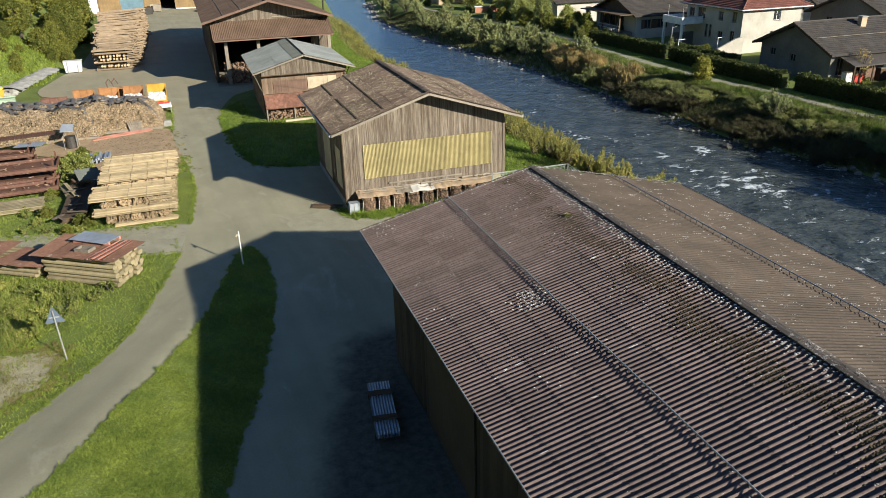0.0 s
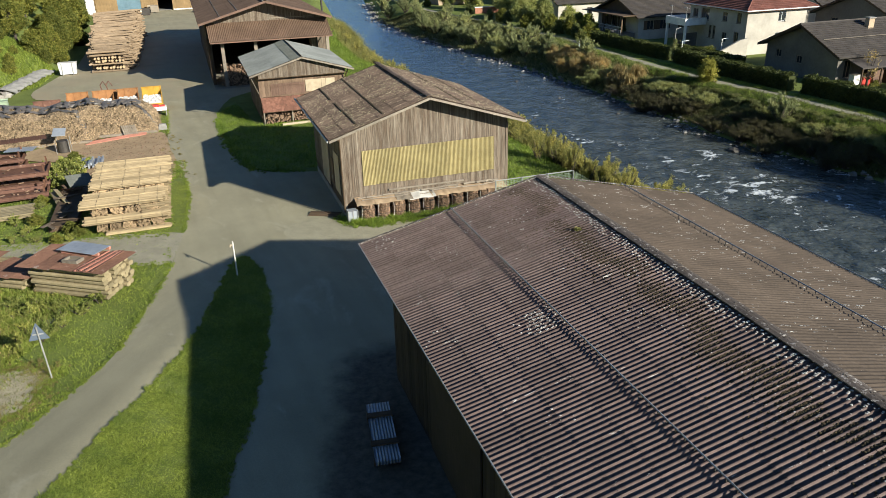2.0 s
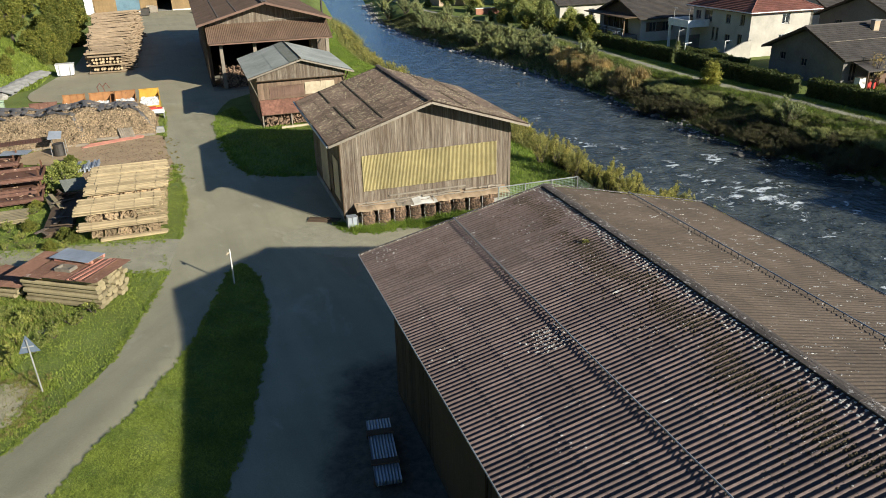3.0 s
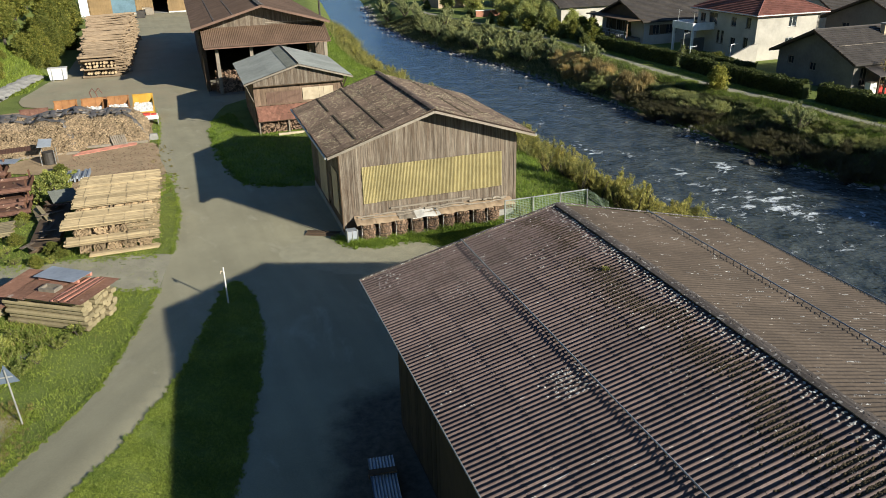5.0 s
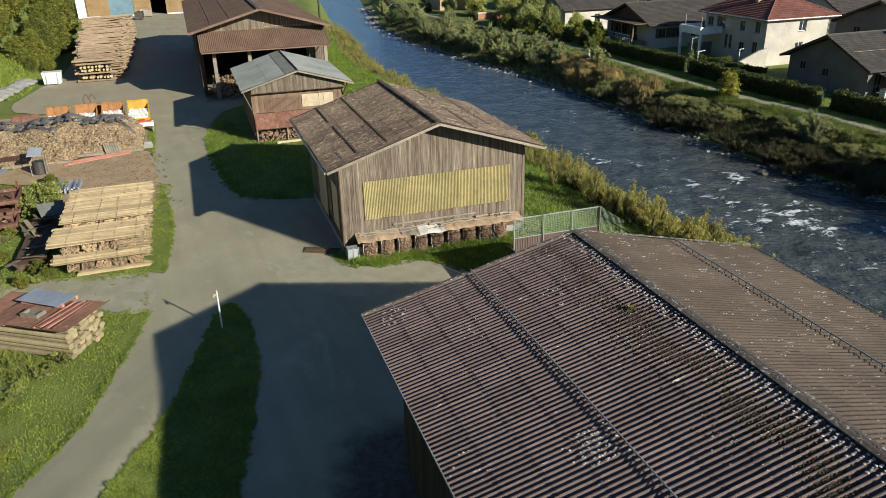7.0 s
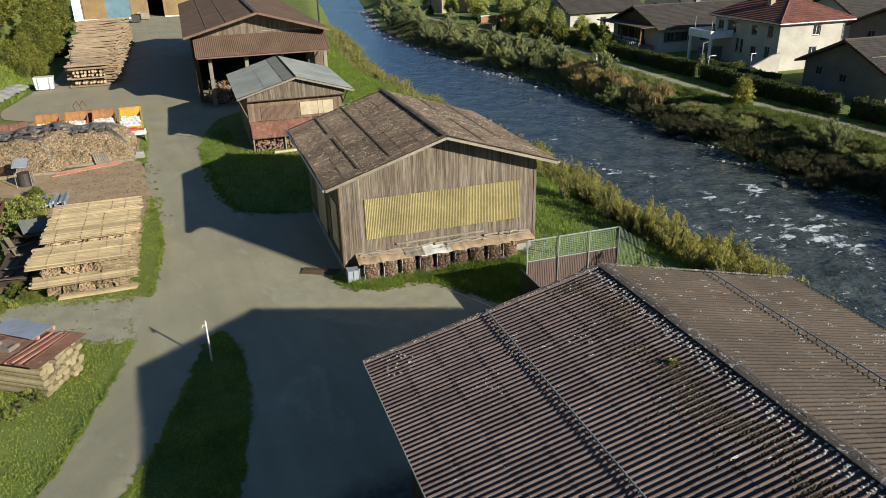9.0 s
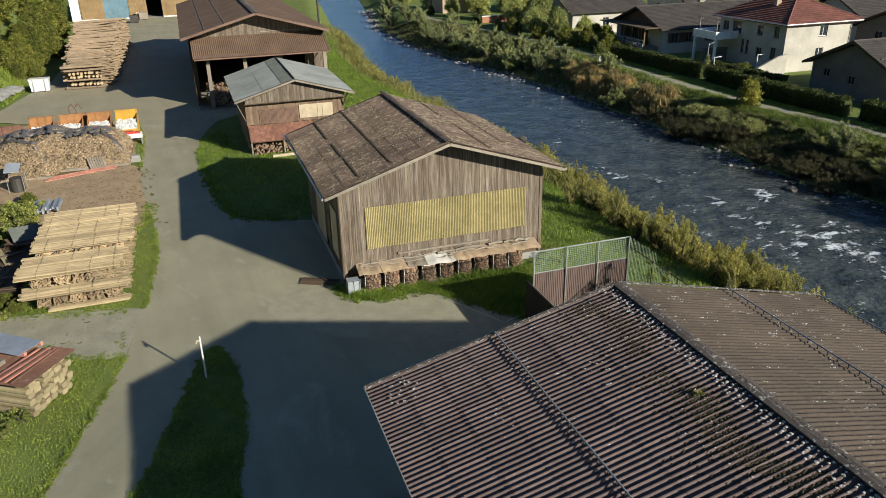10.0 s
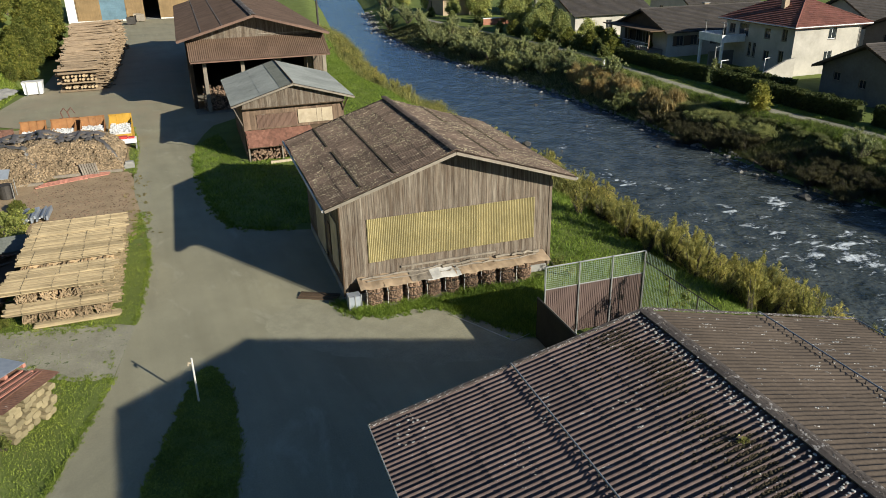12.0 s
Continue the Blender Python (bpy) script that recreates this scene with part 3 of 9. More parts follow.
# ---- the lie of the land ----
NEAR_WATER = ([-90, -20, 0, 30, 54, 67, 85, 99, 130, 187, 222, 300], [26, 25, 24, 23.2, 22.2, 20.8, 21.6, 23.6, 26.5, 34, 38, 50])
FAR_WATER = ([-90, -5, 4, 10, 30, 44, 62, 80, 100, 130, 182, 222, 300], [48, 43.5, 42, 40.6, 40.2, 39.7, 38.6, 36, 33.6, 34, 43, 50, 64])
HILL_FOOT = ([-90, -20, 15, 45, 60, 75, 110, 170, 300], [-90, -70, -48, -34.5, -31.5, -26.0, -26.3, -31, -60])
WATER_Z = -2.2
# lines across which the lane climbs to the crest of the island, whose back falls to the yard (by y)
LANE_WEST = ([-50, -36, -26.5, -19.8, -14.2, -11.4, -7.3, -2.5], [-48, -34, -24, -18.2, -14.4, -13.3, -12.2, -11.1])
CREST = ([-50, -37.5, -30.5, -23.9, -19.7, -16.2, -12.6, -8.4, -5.2, -2.5], [-32, -24, -20.3, -16.4, -14.1, -11.9, -10.2, -8.9, -8.0, -7.4])
ISLAND_EAST = ([-50, -41, -33, -26.8, -23.3, -20.4, -15.8, -11.9, -9, -6.2, -2.5], [-17, -14.5, -12, -10.2, -9.3, -8.3, -7.3, -6.6, -6.35, -6.4, -6.6])
CREST_RISE = 0.4


def step01(t):
    t = np.clip(t, 0, 1)
    return t * t * (3 - 2 * t)


def crown(x, y):
    """How far the ground rises towards the crest of the island."""
    a, b, c = np.interp(y, *LANE_WEST), np.interp(y, *CREST), np.interp(y, *ISLAND_EAST)
    up = np.minimum((x - a) / (b - a), (c - x) / np.maximum(c - b, 0.3))
    return CREST_RISE * np.clip(up, 0, 1) * step01((-5.0 - y) / 6.0) * step01((y + 48) / 8)


def height(x, y):
    x, y = np.asarray(x, float), np.asarray(y, float)
    n, f = np.interp(y, *NEAR_WATER), np.interp(y, *FAR_WATER)
    h = -2.9 * step01((x - (n - 6.5)) / 7.5)
    far = -3.0 + 1.0 * step01((x - f + 1.0) / 2.0) + 2.5 * step01((x - f - 0.8) / 6.5)
    h = np.where(x > (n + f) / 2, np.maximum(far, -3.0), h)
    foot = np.interp(y, *HILL_FOOT)
    up = np.maximum(foot - x, 0)
    h = h + np.minimum(up * 0.62 * step01(up / 4), 45)
    return h + crown(x, y)


def height1(x, y):
    return float(height(x, y))


def sheet(name, outline, mat, label, lift):
    """A thin covering that lies on the ground inside an outline, cut finely where the ground is crowned."""
    g = bmesh.new()
    face = g.faces.new([g.verts.new((x, y, 0.0)) for x, y in outline])
    if face.normal.z < 0:
        face.normal_flip()
    bmesh.ops.triangulate(g, faces=[face])
    xs, ys = [q[0] for q in outline], [q[1] for q in outline]
    if max(crown(np.array(xs), np.array(ys))) > 0.01 or name == "road":
        for axis, lo, hi in ((0, -32.0, -5.0), (1, -48.0, -4.0)):
            at = lo
            while at < hi:
                co, no = [0, 0, 0], [0, 0, 0]
                co[axis], no[axis] = at, 1
                bmesh.ops.bisect_plane(g, geom=g.verts[:] + g.edges[:] + g.faces[:], plane_co=co, plane_no=no)
                at += 1.0
    for v in g.verts:
        v.co.z = height1(v.co.x, v.co.y) + lift
    g.normal_update()
    for q in g.faces:
        if q.normal.z < 0:
            q.normal_flip()
        mid = q.calc_center_median()
        q.smooth = float(crown(mid.x, mid.y)) > 0.004
    me = bpy.data.meshes.new(name)
    g.to_mesh(me)
    g.free()
    me.materials.append(mat)
    return tagged(put(name, me), label, name.rstrip("_0123456789"), kind="structure")


def corrugated(width, length, pitch=0.177, amp=0.026, thick=0.012, seg=6, rise=0.014):
    """A wavy sheet: u across the waves, v down the slope, w out of it; its lower edge lies higher, on the next one."""
    n = max(2, int(round(width / pitch)) * seg)
    g = Geo()
    rows = []
    for v, lift in ((0.0, 0.0), (length, rise)):
        rows.append([(width * k / n, v, lift + amp * math.cos(2 * math.pi * k / seg)) for k in range(n + 1)])
    low = [(u, v, w - thick) for u, v, w in rows[1]]
    g.add(rows[0] + rows[1], [(k, n + 1 + k, n + 2 + k, k + 1) for k in range(n)])
    g.add(rows[1] + low, [(k, n + 1 + k, n + 2 + k, k + 1) for k in range(n)])
    return g


def axes_at(o, u, v):
    u, v = Vector(u).normalized(), Vector(v).normalized()
    w = u.cross(v)
    if w.z < 0:
        w = -w
    m = Matrix((u, v, w)).transposed().to_4x4()
    m.translation = o
    return m


def sheet_roof(parent, name, origin, u, v, long, down, rows, mat, label, sheet_w=0.885, most=10**6, pitch=0.177, amp=0.026, seg=6, overlap=0.12, rnd=random, rise=0.014):
    """A slope of lapped wavy sheets. origin: its upper corner; u along the ridge, v down the slope."""
    u, v = Vector(u).normalized(), Vector(v).normalized()
    base = Geo()
    w = axes_at(origin, u, v).to_3x3() @ Vector((0, 0, 1))
    o = Vector(origin) - w * 0.05
    base.add([o, o + u * long, o + u * long + v * down, o + v * down, *[p - w * 0.06 for p in (o, o + u * long, o + u * long + v * down, o + v * down)]],
             [(0, 1, 2, 3), (7, 6, 5, 4), (0, 4, 5, 1), (1, 5, 6, 2), (2, 6, 7, 3), (3, 7, 4, 0)])
    slope = part(name, base, M["dark_wood"], parent, label)
    step = down / rows
    geo = corrugated(sheet_w, step + overlap, pitch, amp, seg=seg, rise=rise)
    me = geo.mesh("roof_sheet", mat, True)
    rest = Geo()
    cols = int(long / sheet_w)
    for c in range(cols):
        for r in range(rows):
            at = Vector(origin) + u * (c * sheet_w + rnd.uniform(-0.006, 0.006)) + v * (r * step - overlap * (r > 0) + rnd.uniform(-0.012, 0.012)) + w * rnd.uniform(0, 0.006)
            m = axes_at(at, u, v)
            if c * rows + r < most:
                put("roof_sheet", me, slope, m=m)
            else:
                rest.add([m @ Vector(p) for p in geo.v], geo.f)
    if rest.v:
        tagged(part("sheets", rest, mat, slope, smooth=True), kind="stuff")
    return slope


def boards(parent, name, p, q, z0, z1, mat, thick=0.03, wide=0.2, out=(0, -1), rnd=random, gap=0.008, top=None, bottom_jitter=0.05):
    """Upright boards from p to q (x, y). top: a function of the way along, for gables."""
    p, q = Vector((*p, 0)), Vector((*q, 0))
    length = (q - p).length
    d = (q - p) / length
    o = Vector((*out, 0)).normalized()
    s = 0.0
    while s < length - 0.02:
        w = min(wide * rnd.uniform(0.6, 1.2), length - s)
        a, b = s + gap / 2, s + w - gap / 2
        lift = rnd.uniform(0, 0.012)
        zt = (z1, z1) if top is None else (top(a), top(b))
        zb = z0 - rnd.uniform(0, bottom_jitter)
        f0, f1 = p + d * a, p + d * b
        g = Geo()
        vs = []
        for h in (lift, lift + thick):
            vs += [f0 + o * h + Vector((0, 0, zb)), f1 + o * h + Vector((0, 0, zb)), f1 + o * h + Vector((0, 0, zt[1])), f0 + o * h + Vector((0, 0, zt[0]))]
        g.add(vs, [(0, 1, 2, 3), (7, 6, 5, 4), (0, 4, 5, 1), (1, 5, 6, 2), (2, 6, 7, 3), (3, 7, 4, 0)])
        part(name, g, mat, parent)
        s += w


def wall_holes(geo, p, q, z0, z1, thick, holes, out, inset=0.0):
    """A wall from p to q with openings (s0, s1, h0, h1) through it."""
    p, q = Vector((*p, 0)), Vector((*q, 0))
    length = (q - p).length
    d = (q - p) / length
    o = Vector((*out, 0)).normalized()
    ss = sorted({inset, length - inset, *[h[0] for h in holes], *[h[1] for h in holes]})
    zs = sorted({z0, z1, *[h[2] for h in holes], *[h[3] for h in holes]})
    for a, b in zip(ss, ss[1:]):
        for c, e in zip(zs, zs[1:]):
            if any(h[0] < (a + b) / 2 < h[1] and h[2] < (c + e) / 2 < h[3] for h in holes):
                continue
            vs = []
            for h in (0, -thick):
                vs += [p + d * a + o * h + Vector((0, 0, c)), p + d * b + o * h + Vector((0, 0, c)), p + d * b + o * h + Vector((0, 0, e)), p + d * a + o * h + Vector((0, 0, e))]
            geo.add(vs, [(0, 1, 2, 3), (7, 6, 5, 4), (0, 4, 5, 1), (1, 5, 6, 2), (2, 6, 7, 3), (3, 7, 4, 0)])
    return geo


def window_in(parent, p, q, hole, out, shutters=False, frame_mat=None):
    """A window set back in its opening: frame, pane, sill."""
    p, q = Vector((*p, 0)), Vector((*q, 0))
    d = (q - p).normalized()
    o = Vector((*out, 0)).normalized()
    m = Matrix((d, -o, Vector((0, 0, 1)))).transposed().to_4x4()
    m.translation = p + d * hole[0]
    w, z0, z1 = hole[1] - hole[0], hole[2], hole[3]
    win = part("window", Geo().box((0, 0.1, z0), (0.07, 0.16, z1)).box((w - 0.07, 0.1, z0), (w, 0.16, z1)).box((0.07, 0.1, z0), (w - 0.07, 0.16, z0 + 0.07)).box(
        (0.07, 0.1, z1 - 0.07), (w - 0.07, 0.16, z1)).box((w / 2 - 0.03, 0.1, z0 + 0.07), (w / 2 + 0.03, 0.16, z1 - 0.07)), frame_mat or M["window_frame"], parent, m=m)
    part("pane", Geo().box((0.07, 0.12, z0 + 0.07), (w - 0.07, 0.13, z1 - 0.07)), M["glass"], win)
    part("sill", Geo().box((-0.08, -0.06, z0 - 0.06), (w + 0.08, 0.1, z0 - 0.002)), M["plaster_grey"], win)
    if shutters:
        for a, b in ((-w / 2 - 0.02, -0.02), (w + 0.02, w * 1.5 + 0.02)):
            part("shutter", Geo().box((a, -0.045, z0), (b, -0.003, z1)), M["dark_wood"], win)
    return win

# ---- ground, river, roads ----


def graded(lo, hi, fine_lo, fine_hi, fine, far_steps=14):
    mid = np.arange(fine_lo, fine_hi + 0.01, fine)
    a = fine_lo - np.geomspace(fine * 1.5, fine_lo - lo, far_steps)[::-1]
    b = fine_hi + np.geomspace(fine * 1.5, hi - fine_hi, far_steps)
    return np.concatenate([a, mid, b])


gx, gy = graded(-3000, 3000, -60, 100, 1.0), graded(-3000, 3000, -60, 240, 1.5)
GX, GY = np.meshgrid(gx, gy)
GZ = height(GX, GY)
rng = np.random.default_rng(3)
rough_land = (GX < -12.5) | ((GX > 14) & (GX < 49))
GZ = GZ + np.where(rough_land & (np.abs(GX) < 100) & (np.abs(GY) < 240), rng.uniform(-0.09, -0.015, GZ.shape), 0)
GZ = GZ - np.where(crown(GX, GY) > 0.001, 0.09, 0)
gi = np.arange(GX.size).reshape(GX.shape)
gf = np.stack([gi[:-1, :-1], gi[:-1, 1:], gi[1:, 1:], gi[1:, :-1]], -1).reshape(-1, 4)
ground = put("ground", np_mesh("ground", np.stack([GX, GY, GZ], -1).reshape(-1, 3), gf, M["grass_ground"], True))
tagged(ground, "grassy valley floor with the river bed and a wooded slope", "ground", kind="structure")

wy = np.concatenate([np.arange(-90, 300, 3.0), [300.0]])
wl, wr = np.interp(wy, *NEAR_WATER) - 1.5, np.interp(wy, *FAR_WATER) + 1.5
WV = np.stack([np.stack([wl + (wr - wl) * s, wy, np.full_like(wy, WATER_Z)], -1) for s in np.linspace(0, 1, 9)], 1)
wi = np.arange(WV.shape[0] * 9).reshape(-1, 9)
wf = np.stack([wi[:-1, :-1], wi[:-1, 1:], wi[1:, 1:], wi[1:, :-1]], -1).reshape(-1, 4)
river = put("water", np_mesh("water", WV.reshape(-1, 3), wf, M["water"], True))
tagged(river, "shallow fast mountain river with white riffles between grown banks", "river", kind="structure")

rd = random.Random(11)
ROAD_LEFT = smooth_line([(-34, -36), (-24, -26.5), (-18.2, -19.8), (-14.4, -14.2), (-13.3, -11.4), (-12.2, -7.3), (-11.1, -2.5), (-10.15, 5.8), (-10.1, 12.5), (-10.9, 19.5),
                         (-11.5, 26), (-11.6, 38), (-12.4, 47)])
YARD_LEFT = smooth_line([(-16, 49.5), (-24, 51), (-27.5, 56), (-26.2, 68), (-24.6, 75), (-25, 110), (-29, 165)], 4)
YARD_RIGHT = [(30, 185), (12, 150), (9.6, 95), (9.4, 53), (-1, 47.5), (-4.5, 44), (-5.6, 40.5), (-6.5, 36.4), (-6.7, 33)]
GRASS_B = smooth_line([(-6.7, 33), (-6.55, 28.6), (-6.3, 22.3), (-5.6, 17), (-4.6, 13.7), (-2.8, 12.6), (-1.1, 11.8)], 4)
FRONT_B = smooth_line([(-0.6, 0.3), (-0.1, -1.2), (0.9, -1.8), (2.1, -2.0), (3.6, -1.85), (4.9, -2.6), (6.2, -4.6), (7.7, -6.6)], 4)
outline = ragged(ROAD_LEFT, 0.05, rd) + ragged(YARD_LEFT, 0.2, rd) + YARD_RIGHT + ragged(GRASS_B[1:], 0.08, rd) + [(0.35, 11.2), (0.4, 5), (0.3, 0.9)] + ragged(FRONT_B, 0.08, rd) + [(8.2, -11), (8.2, -20), (-2, -20), (-2, -75), (-40, -75)]
ROAD = outline
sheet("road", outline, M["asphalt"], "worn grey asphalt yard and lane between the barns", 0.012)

ISLAND = smooth_line([(-24, -37.5), (-20.3, -30.5), (-16.4, -23.9), (-14.1, -19.7), (-11.9, -16.2), (-10.2, -12.6), (-8.9, -8.4), (-8.0, -5.2), (-7.45, -4.0), (-6.95, -4.3), (-6.5, -6.2), (-6.35, -9),
                      (-6.6, -11.9), (-7.3, -15.8), (-8.3, -20.4), (-9.3, -23.3), (-10.2, -26.8), (-12, -33), (-14.5, -41)], 5)
# the outline was read off level ground: draw it in by the height of the crest
ISLAND = [(x + (-7.6 - x) * float(crown(x, y)) / 18.1, y + (-41.5 - y) * float(crown(x, y)) / 18.1) for x, y in ISLAND]
island_line = ragged(ISLAND, 0.06, rd)
sheet("grass_island", island_line, M["grass_ground"], "long grass island between the lane and the barn yard", 0.05)
sheet("gravel", ragged(smooth_line([(-10.6, 1.5), (-13.5, 2.6), (-17, 3.0), (-21, 3.6), (-27, 4.2), (-34, 3), (-34, -0.4), (-27, 0.4), (-22, 0.6), (-18, 0.2), (-15, -1.6), (-13, -3.0), (-11.2, -3.2)], 4), 0.12, rd),
      M["gravel"], "pale gravel track into the timber yard", 0.018)
sheet("earth_2", ragged(smooth_line([(-10.9, 20), (-11.6, 26), (-11.8, 29.3), (-13, 30.2), (-18, 29.5), (-23, 28.2), (-24, 25), (-20, 22.5), (-18, 19), (-17.6, 13.5), (-14, 13), (-11, 14.5)], 4), 0.15, rd),
      M["soil"], "brown earth littered with bark", 0.022)
sheet("earth_3", ragged(smooth_line([(-12.2, 31), (-12.3, 38), (-12.8, 47), (-17, 49), (-24, 50), (-30, 48), (-30, 33), (-20, 31)], 4), 0.15, rd),
      M["soil"], "brown earth under the firewood", 0.02)
sheet("gravel_3", ragged(smooth_line([(-16.6, -14.2), (-17.4, -13.2), (-19.4, -13.0), (-22, -13.6), (-22, -17.5), (-18.8, -17.6), (-17.3, -16.4)], 4), 0.15, rd),
      M["dry_earth"], "dry bare patch in the verge", 0.02)
sheet("gravel_2", ragged(smooth_line([(-2.0, 0.9), (-0.1, -1.25), (0.9, -1.85), (2.1, -2.05), (3.6, -1.9), (4.9, -2.65), (6.2, -4.65), (7.4, -6.6), (6.9, -8.6), (4.6, -7.8), (2.2, -7.2), (0.2, -6.0), (-2.2, -4.4), (-3.9, -2.6), (-4.4, -1.3), (-3.9, 0.2), (-3.0, 0.6)], 8), 0.16, rd),
      M["gravel_yard"], "loose pale gravel over the asphalt before the barn", 0.016)
PATH_MID = smooth_line([(52.5, -5), (51.2, 8), (50.6, 17), (49.4, 24), (48.9, 32), (48.9, 41), (49.3, 54), (49.9, 64), (49.2, 76), (47.6, 92), (44.8, 112), (43.6, 130), (44.5, 160)], 5)
sheet("path", [(x - 0.75, y) for x, y in PATH_MID] + [(x + 0.75, y) for x, y in PATH_MID[::-1]], M["gravel"], "gravel footpath along the river bank", 0.03)

def pebbles(poly, count, seed, label, lift, small=0.012, big=0.04):
    """Loose stones lying in an outline."""
    r = random.Random(seed)
    g = Geo()
    xs, ys = [p[0] for p in poly], [p[1] for p in poly]
    px = np.array([r.uniform(min(xs), max(xs)) for _ in range(count)])
    py = np.array([r.uniform(min(ys), max(ys)) for _ in range(count)])
    for x, y, ok in zip(px, py, inside(poly, px, py)):
        if ok:
            g.lump((x, y, lift), small + (big - small) * r.random() ** 3, 0.6, r)
    tagged(part("pebbles", g, M["stone"], None), label, "gravel", kind="stuff")


pebbles([(-1.8, -0.4), (0.6, -1.6), (2.1, -2.1), (3.7, -2.0), (5.0, -2.8), (6.4, -5.2), (6.6, -8.5), (3, -6.8), (-0.5, -5.2), (-3.2, -3.0)], 12000, 41, "loose pale gravel before the barn", 0.012, 0.006, 0.026)
pebbles([(-10.6, 1.5), (-17, 3.0), (-34, 3.6), (-34, 0), (-18, 0.2), (-13, -3.0), (-11.0, -3.2)], 2600, 42, "pale pebbles on the gravel track", 0.02, 0.008, 0.04)
pebbles([(-10.2, 5.8), (-10.15, 12.5), (-11, 19.5), (-11.6, 38), (-10.6, 38), (-10.0, 19), (-9.2, 12), (-9.5, 5)], 2200, 43, "gravel washed along the edge of the lane", 0.014)
# river stones
rs = random.Random(5)
bar = Geo()
for k in range(2600):
    y = rs.uniform(62, 170) if k % 4 else rs.uniform(-8, 62)
    f = np.interp(y, *FAR_WATER)
    x = f + rs.gauss(0.3, 0.8)
    r = min(0.07 + rs.expovariate(13), 0.38)
    bar.lump((x, y, max(height1(x, y), WATER_Z - 0.1) + r * 0.15), r, 0.65, rs)
tagged(part("river_stones", bar, M["stone"], None), "grey cobbles of a gravel bar at the water's edge", "stones", kind="stuff")
for k in range(16):
    y = rs.uniform(-12, 60)
    n, f = np.interp(y, *NEAR_WATER), np.interp(y, *FAR_WATER)
    s = rs.random()
    x = f - rs.expovariate(0.35) if s < 0.6 else rs.uniform(n + 1, f - 1)
    r = rs.uniform(0.12, 0.34) if s < 0.9 else rs.uniform(0.35, 0.6)
    g = Geo().lump((0, 0, 0), r, 0.6, rs)
    o = part("river_rock", g, M["wet_stone"], None, m=pose(x, y, WATER_Z + 0.03))
    tagged(o, "wet grey boulder standing in the river", "rock", "rocks in the river")
o = part("river_rock", Geo().lump((0, 0, 0), 0.75, 0.45, rs), M["wet_stone"], None, m=pose(38.9, 9.0, WATER_Z + 0.03))
tagged(o, "broad brown boulder with water breaking on it", "rock", "rocks in the river")

# ---- grass ----


def blade_mesh(name, x, y, h, w, lean, mat, label, r, lift=0.0):
    """One triangle for each blade."""
    n = len(x)
    z = height(x, y) + lift
    a = r.uniform(0, 2 * np.pi, n)
    bend = h[:, None] * r.normal(0, lean, (n, 2))
    dx, dy = np.cos(a) * w / 2, np.sin(a) * w / 2
    v = np.stack([np.stack([x - dx, y - dy, z - 0.02], -1), np.stack([x + dx, y + dy, z - 0.02], -1), np.stack([x + bend[:, 0], y + bend[:, 1], z + h], -1)], 1).reshape(-1, 3)
    o = put(name, np_mesh(name, v, np.arange(3 * n).reshape(-1, 3), mat))
    return tagged(o, label, "grass", kind="stuff")


def blades(name, polys, count, tall, wide, mat, label, seed, holes=(), lift=0.0, clump=True, keep=None, lean=0.6):
    """Grass as many single blades in the outlines."""
    r = np.random.default_rng(seed)
    xs, ys = [], []
    areas = [abs(sum(p[k][0] * p[(k + 1) % len(p)][1] - p[(k + 1) % len(p)][0] * p[k][1] for k in range(len(p)))) / 2 for p in polys]
    for p, a in zip(polys, areas):
        q = np.array(p)
        lo, hi = q.min(0), q.max(0)
        n = int(count * a / sum(areas) * ((hi - lo).prod() / a))
        x, y = r.uniform(lo[0], hi[0], n), r.uniform(lo[1], hi[1], n)
        ok = inside(p, x, y)
        for hole in holes:
            ok &= ~inside(hole, x, y)
        if keep is not None:
            ok &= keep(x, y, r)
        xs.append(x[ok])
        ys.append(y[ok])
    x, y = np.concatenate(xs), np.concatenate(ys)
    n = len(x)
    big = 0.5 + 0.9 * (0.5 + 0.5 * np.sin(x * 1.3 + 2 * np.sin(y * 0.7)) * np.sin(y * 1.1 + x * 0.4)) + 0.35 * np.sin(x * 4.3 + 1.7 * np.sin(y * 3.1)) * np.sin(y * 5.2 + x) if clump else np.ones(n)
    h = tall * r.uniform(0.45, 1.15, n) * np.maximum(big, 0.3)
    return blade_mesh(name, x, y, h, wide * r.uniform(0.6, 1.3, n), lean, mat, label, r, lift)


def edge_tufts(name, line, count, tall, wide, mat, label, seed, lift=0.02, spread=0.14, each=26, keep=None):
    """Ragged tufts that lean over an edge."""
    r = np.random.default_rng(seed)
    p = np.array(line)
    seg = np.linalg.norm(p[1:] - p[:-1], axis=1)
    k = r.choice(len(seg), count, p=seg / seg.sum())
    c = p[k] + (p[k + 1] - p[k]) * r.random((count, 1)) + r.normal(0, spread, (count, 2))
    size = r.uniform(0.35, 1.0, count) ** 1.5
    if keep is not None:
        ok = keep(c[:, 0], c[:, 1])
        c, size = c[ok], size[ok]
    q = np.repeat(c, each, 0) + r.normal(0, 0.075, (len(c) * each, 2)) * np.repeat(size, each)[:, None]
    h = tall * np.repeat(size, each) * r.uniform(0.5, 1.2, len(q))
    return blade_mesh(name, q[:, 0], q[:, 1], h, wide * r.uniform(0.6, 1.3, len(q)), 0.7, mat, label, r, lift)


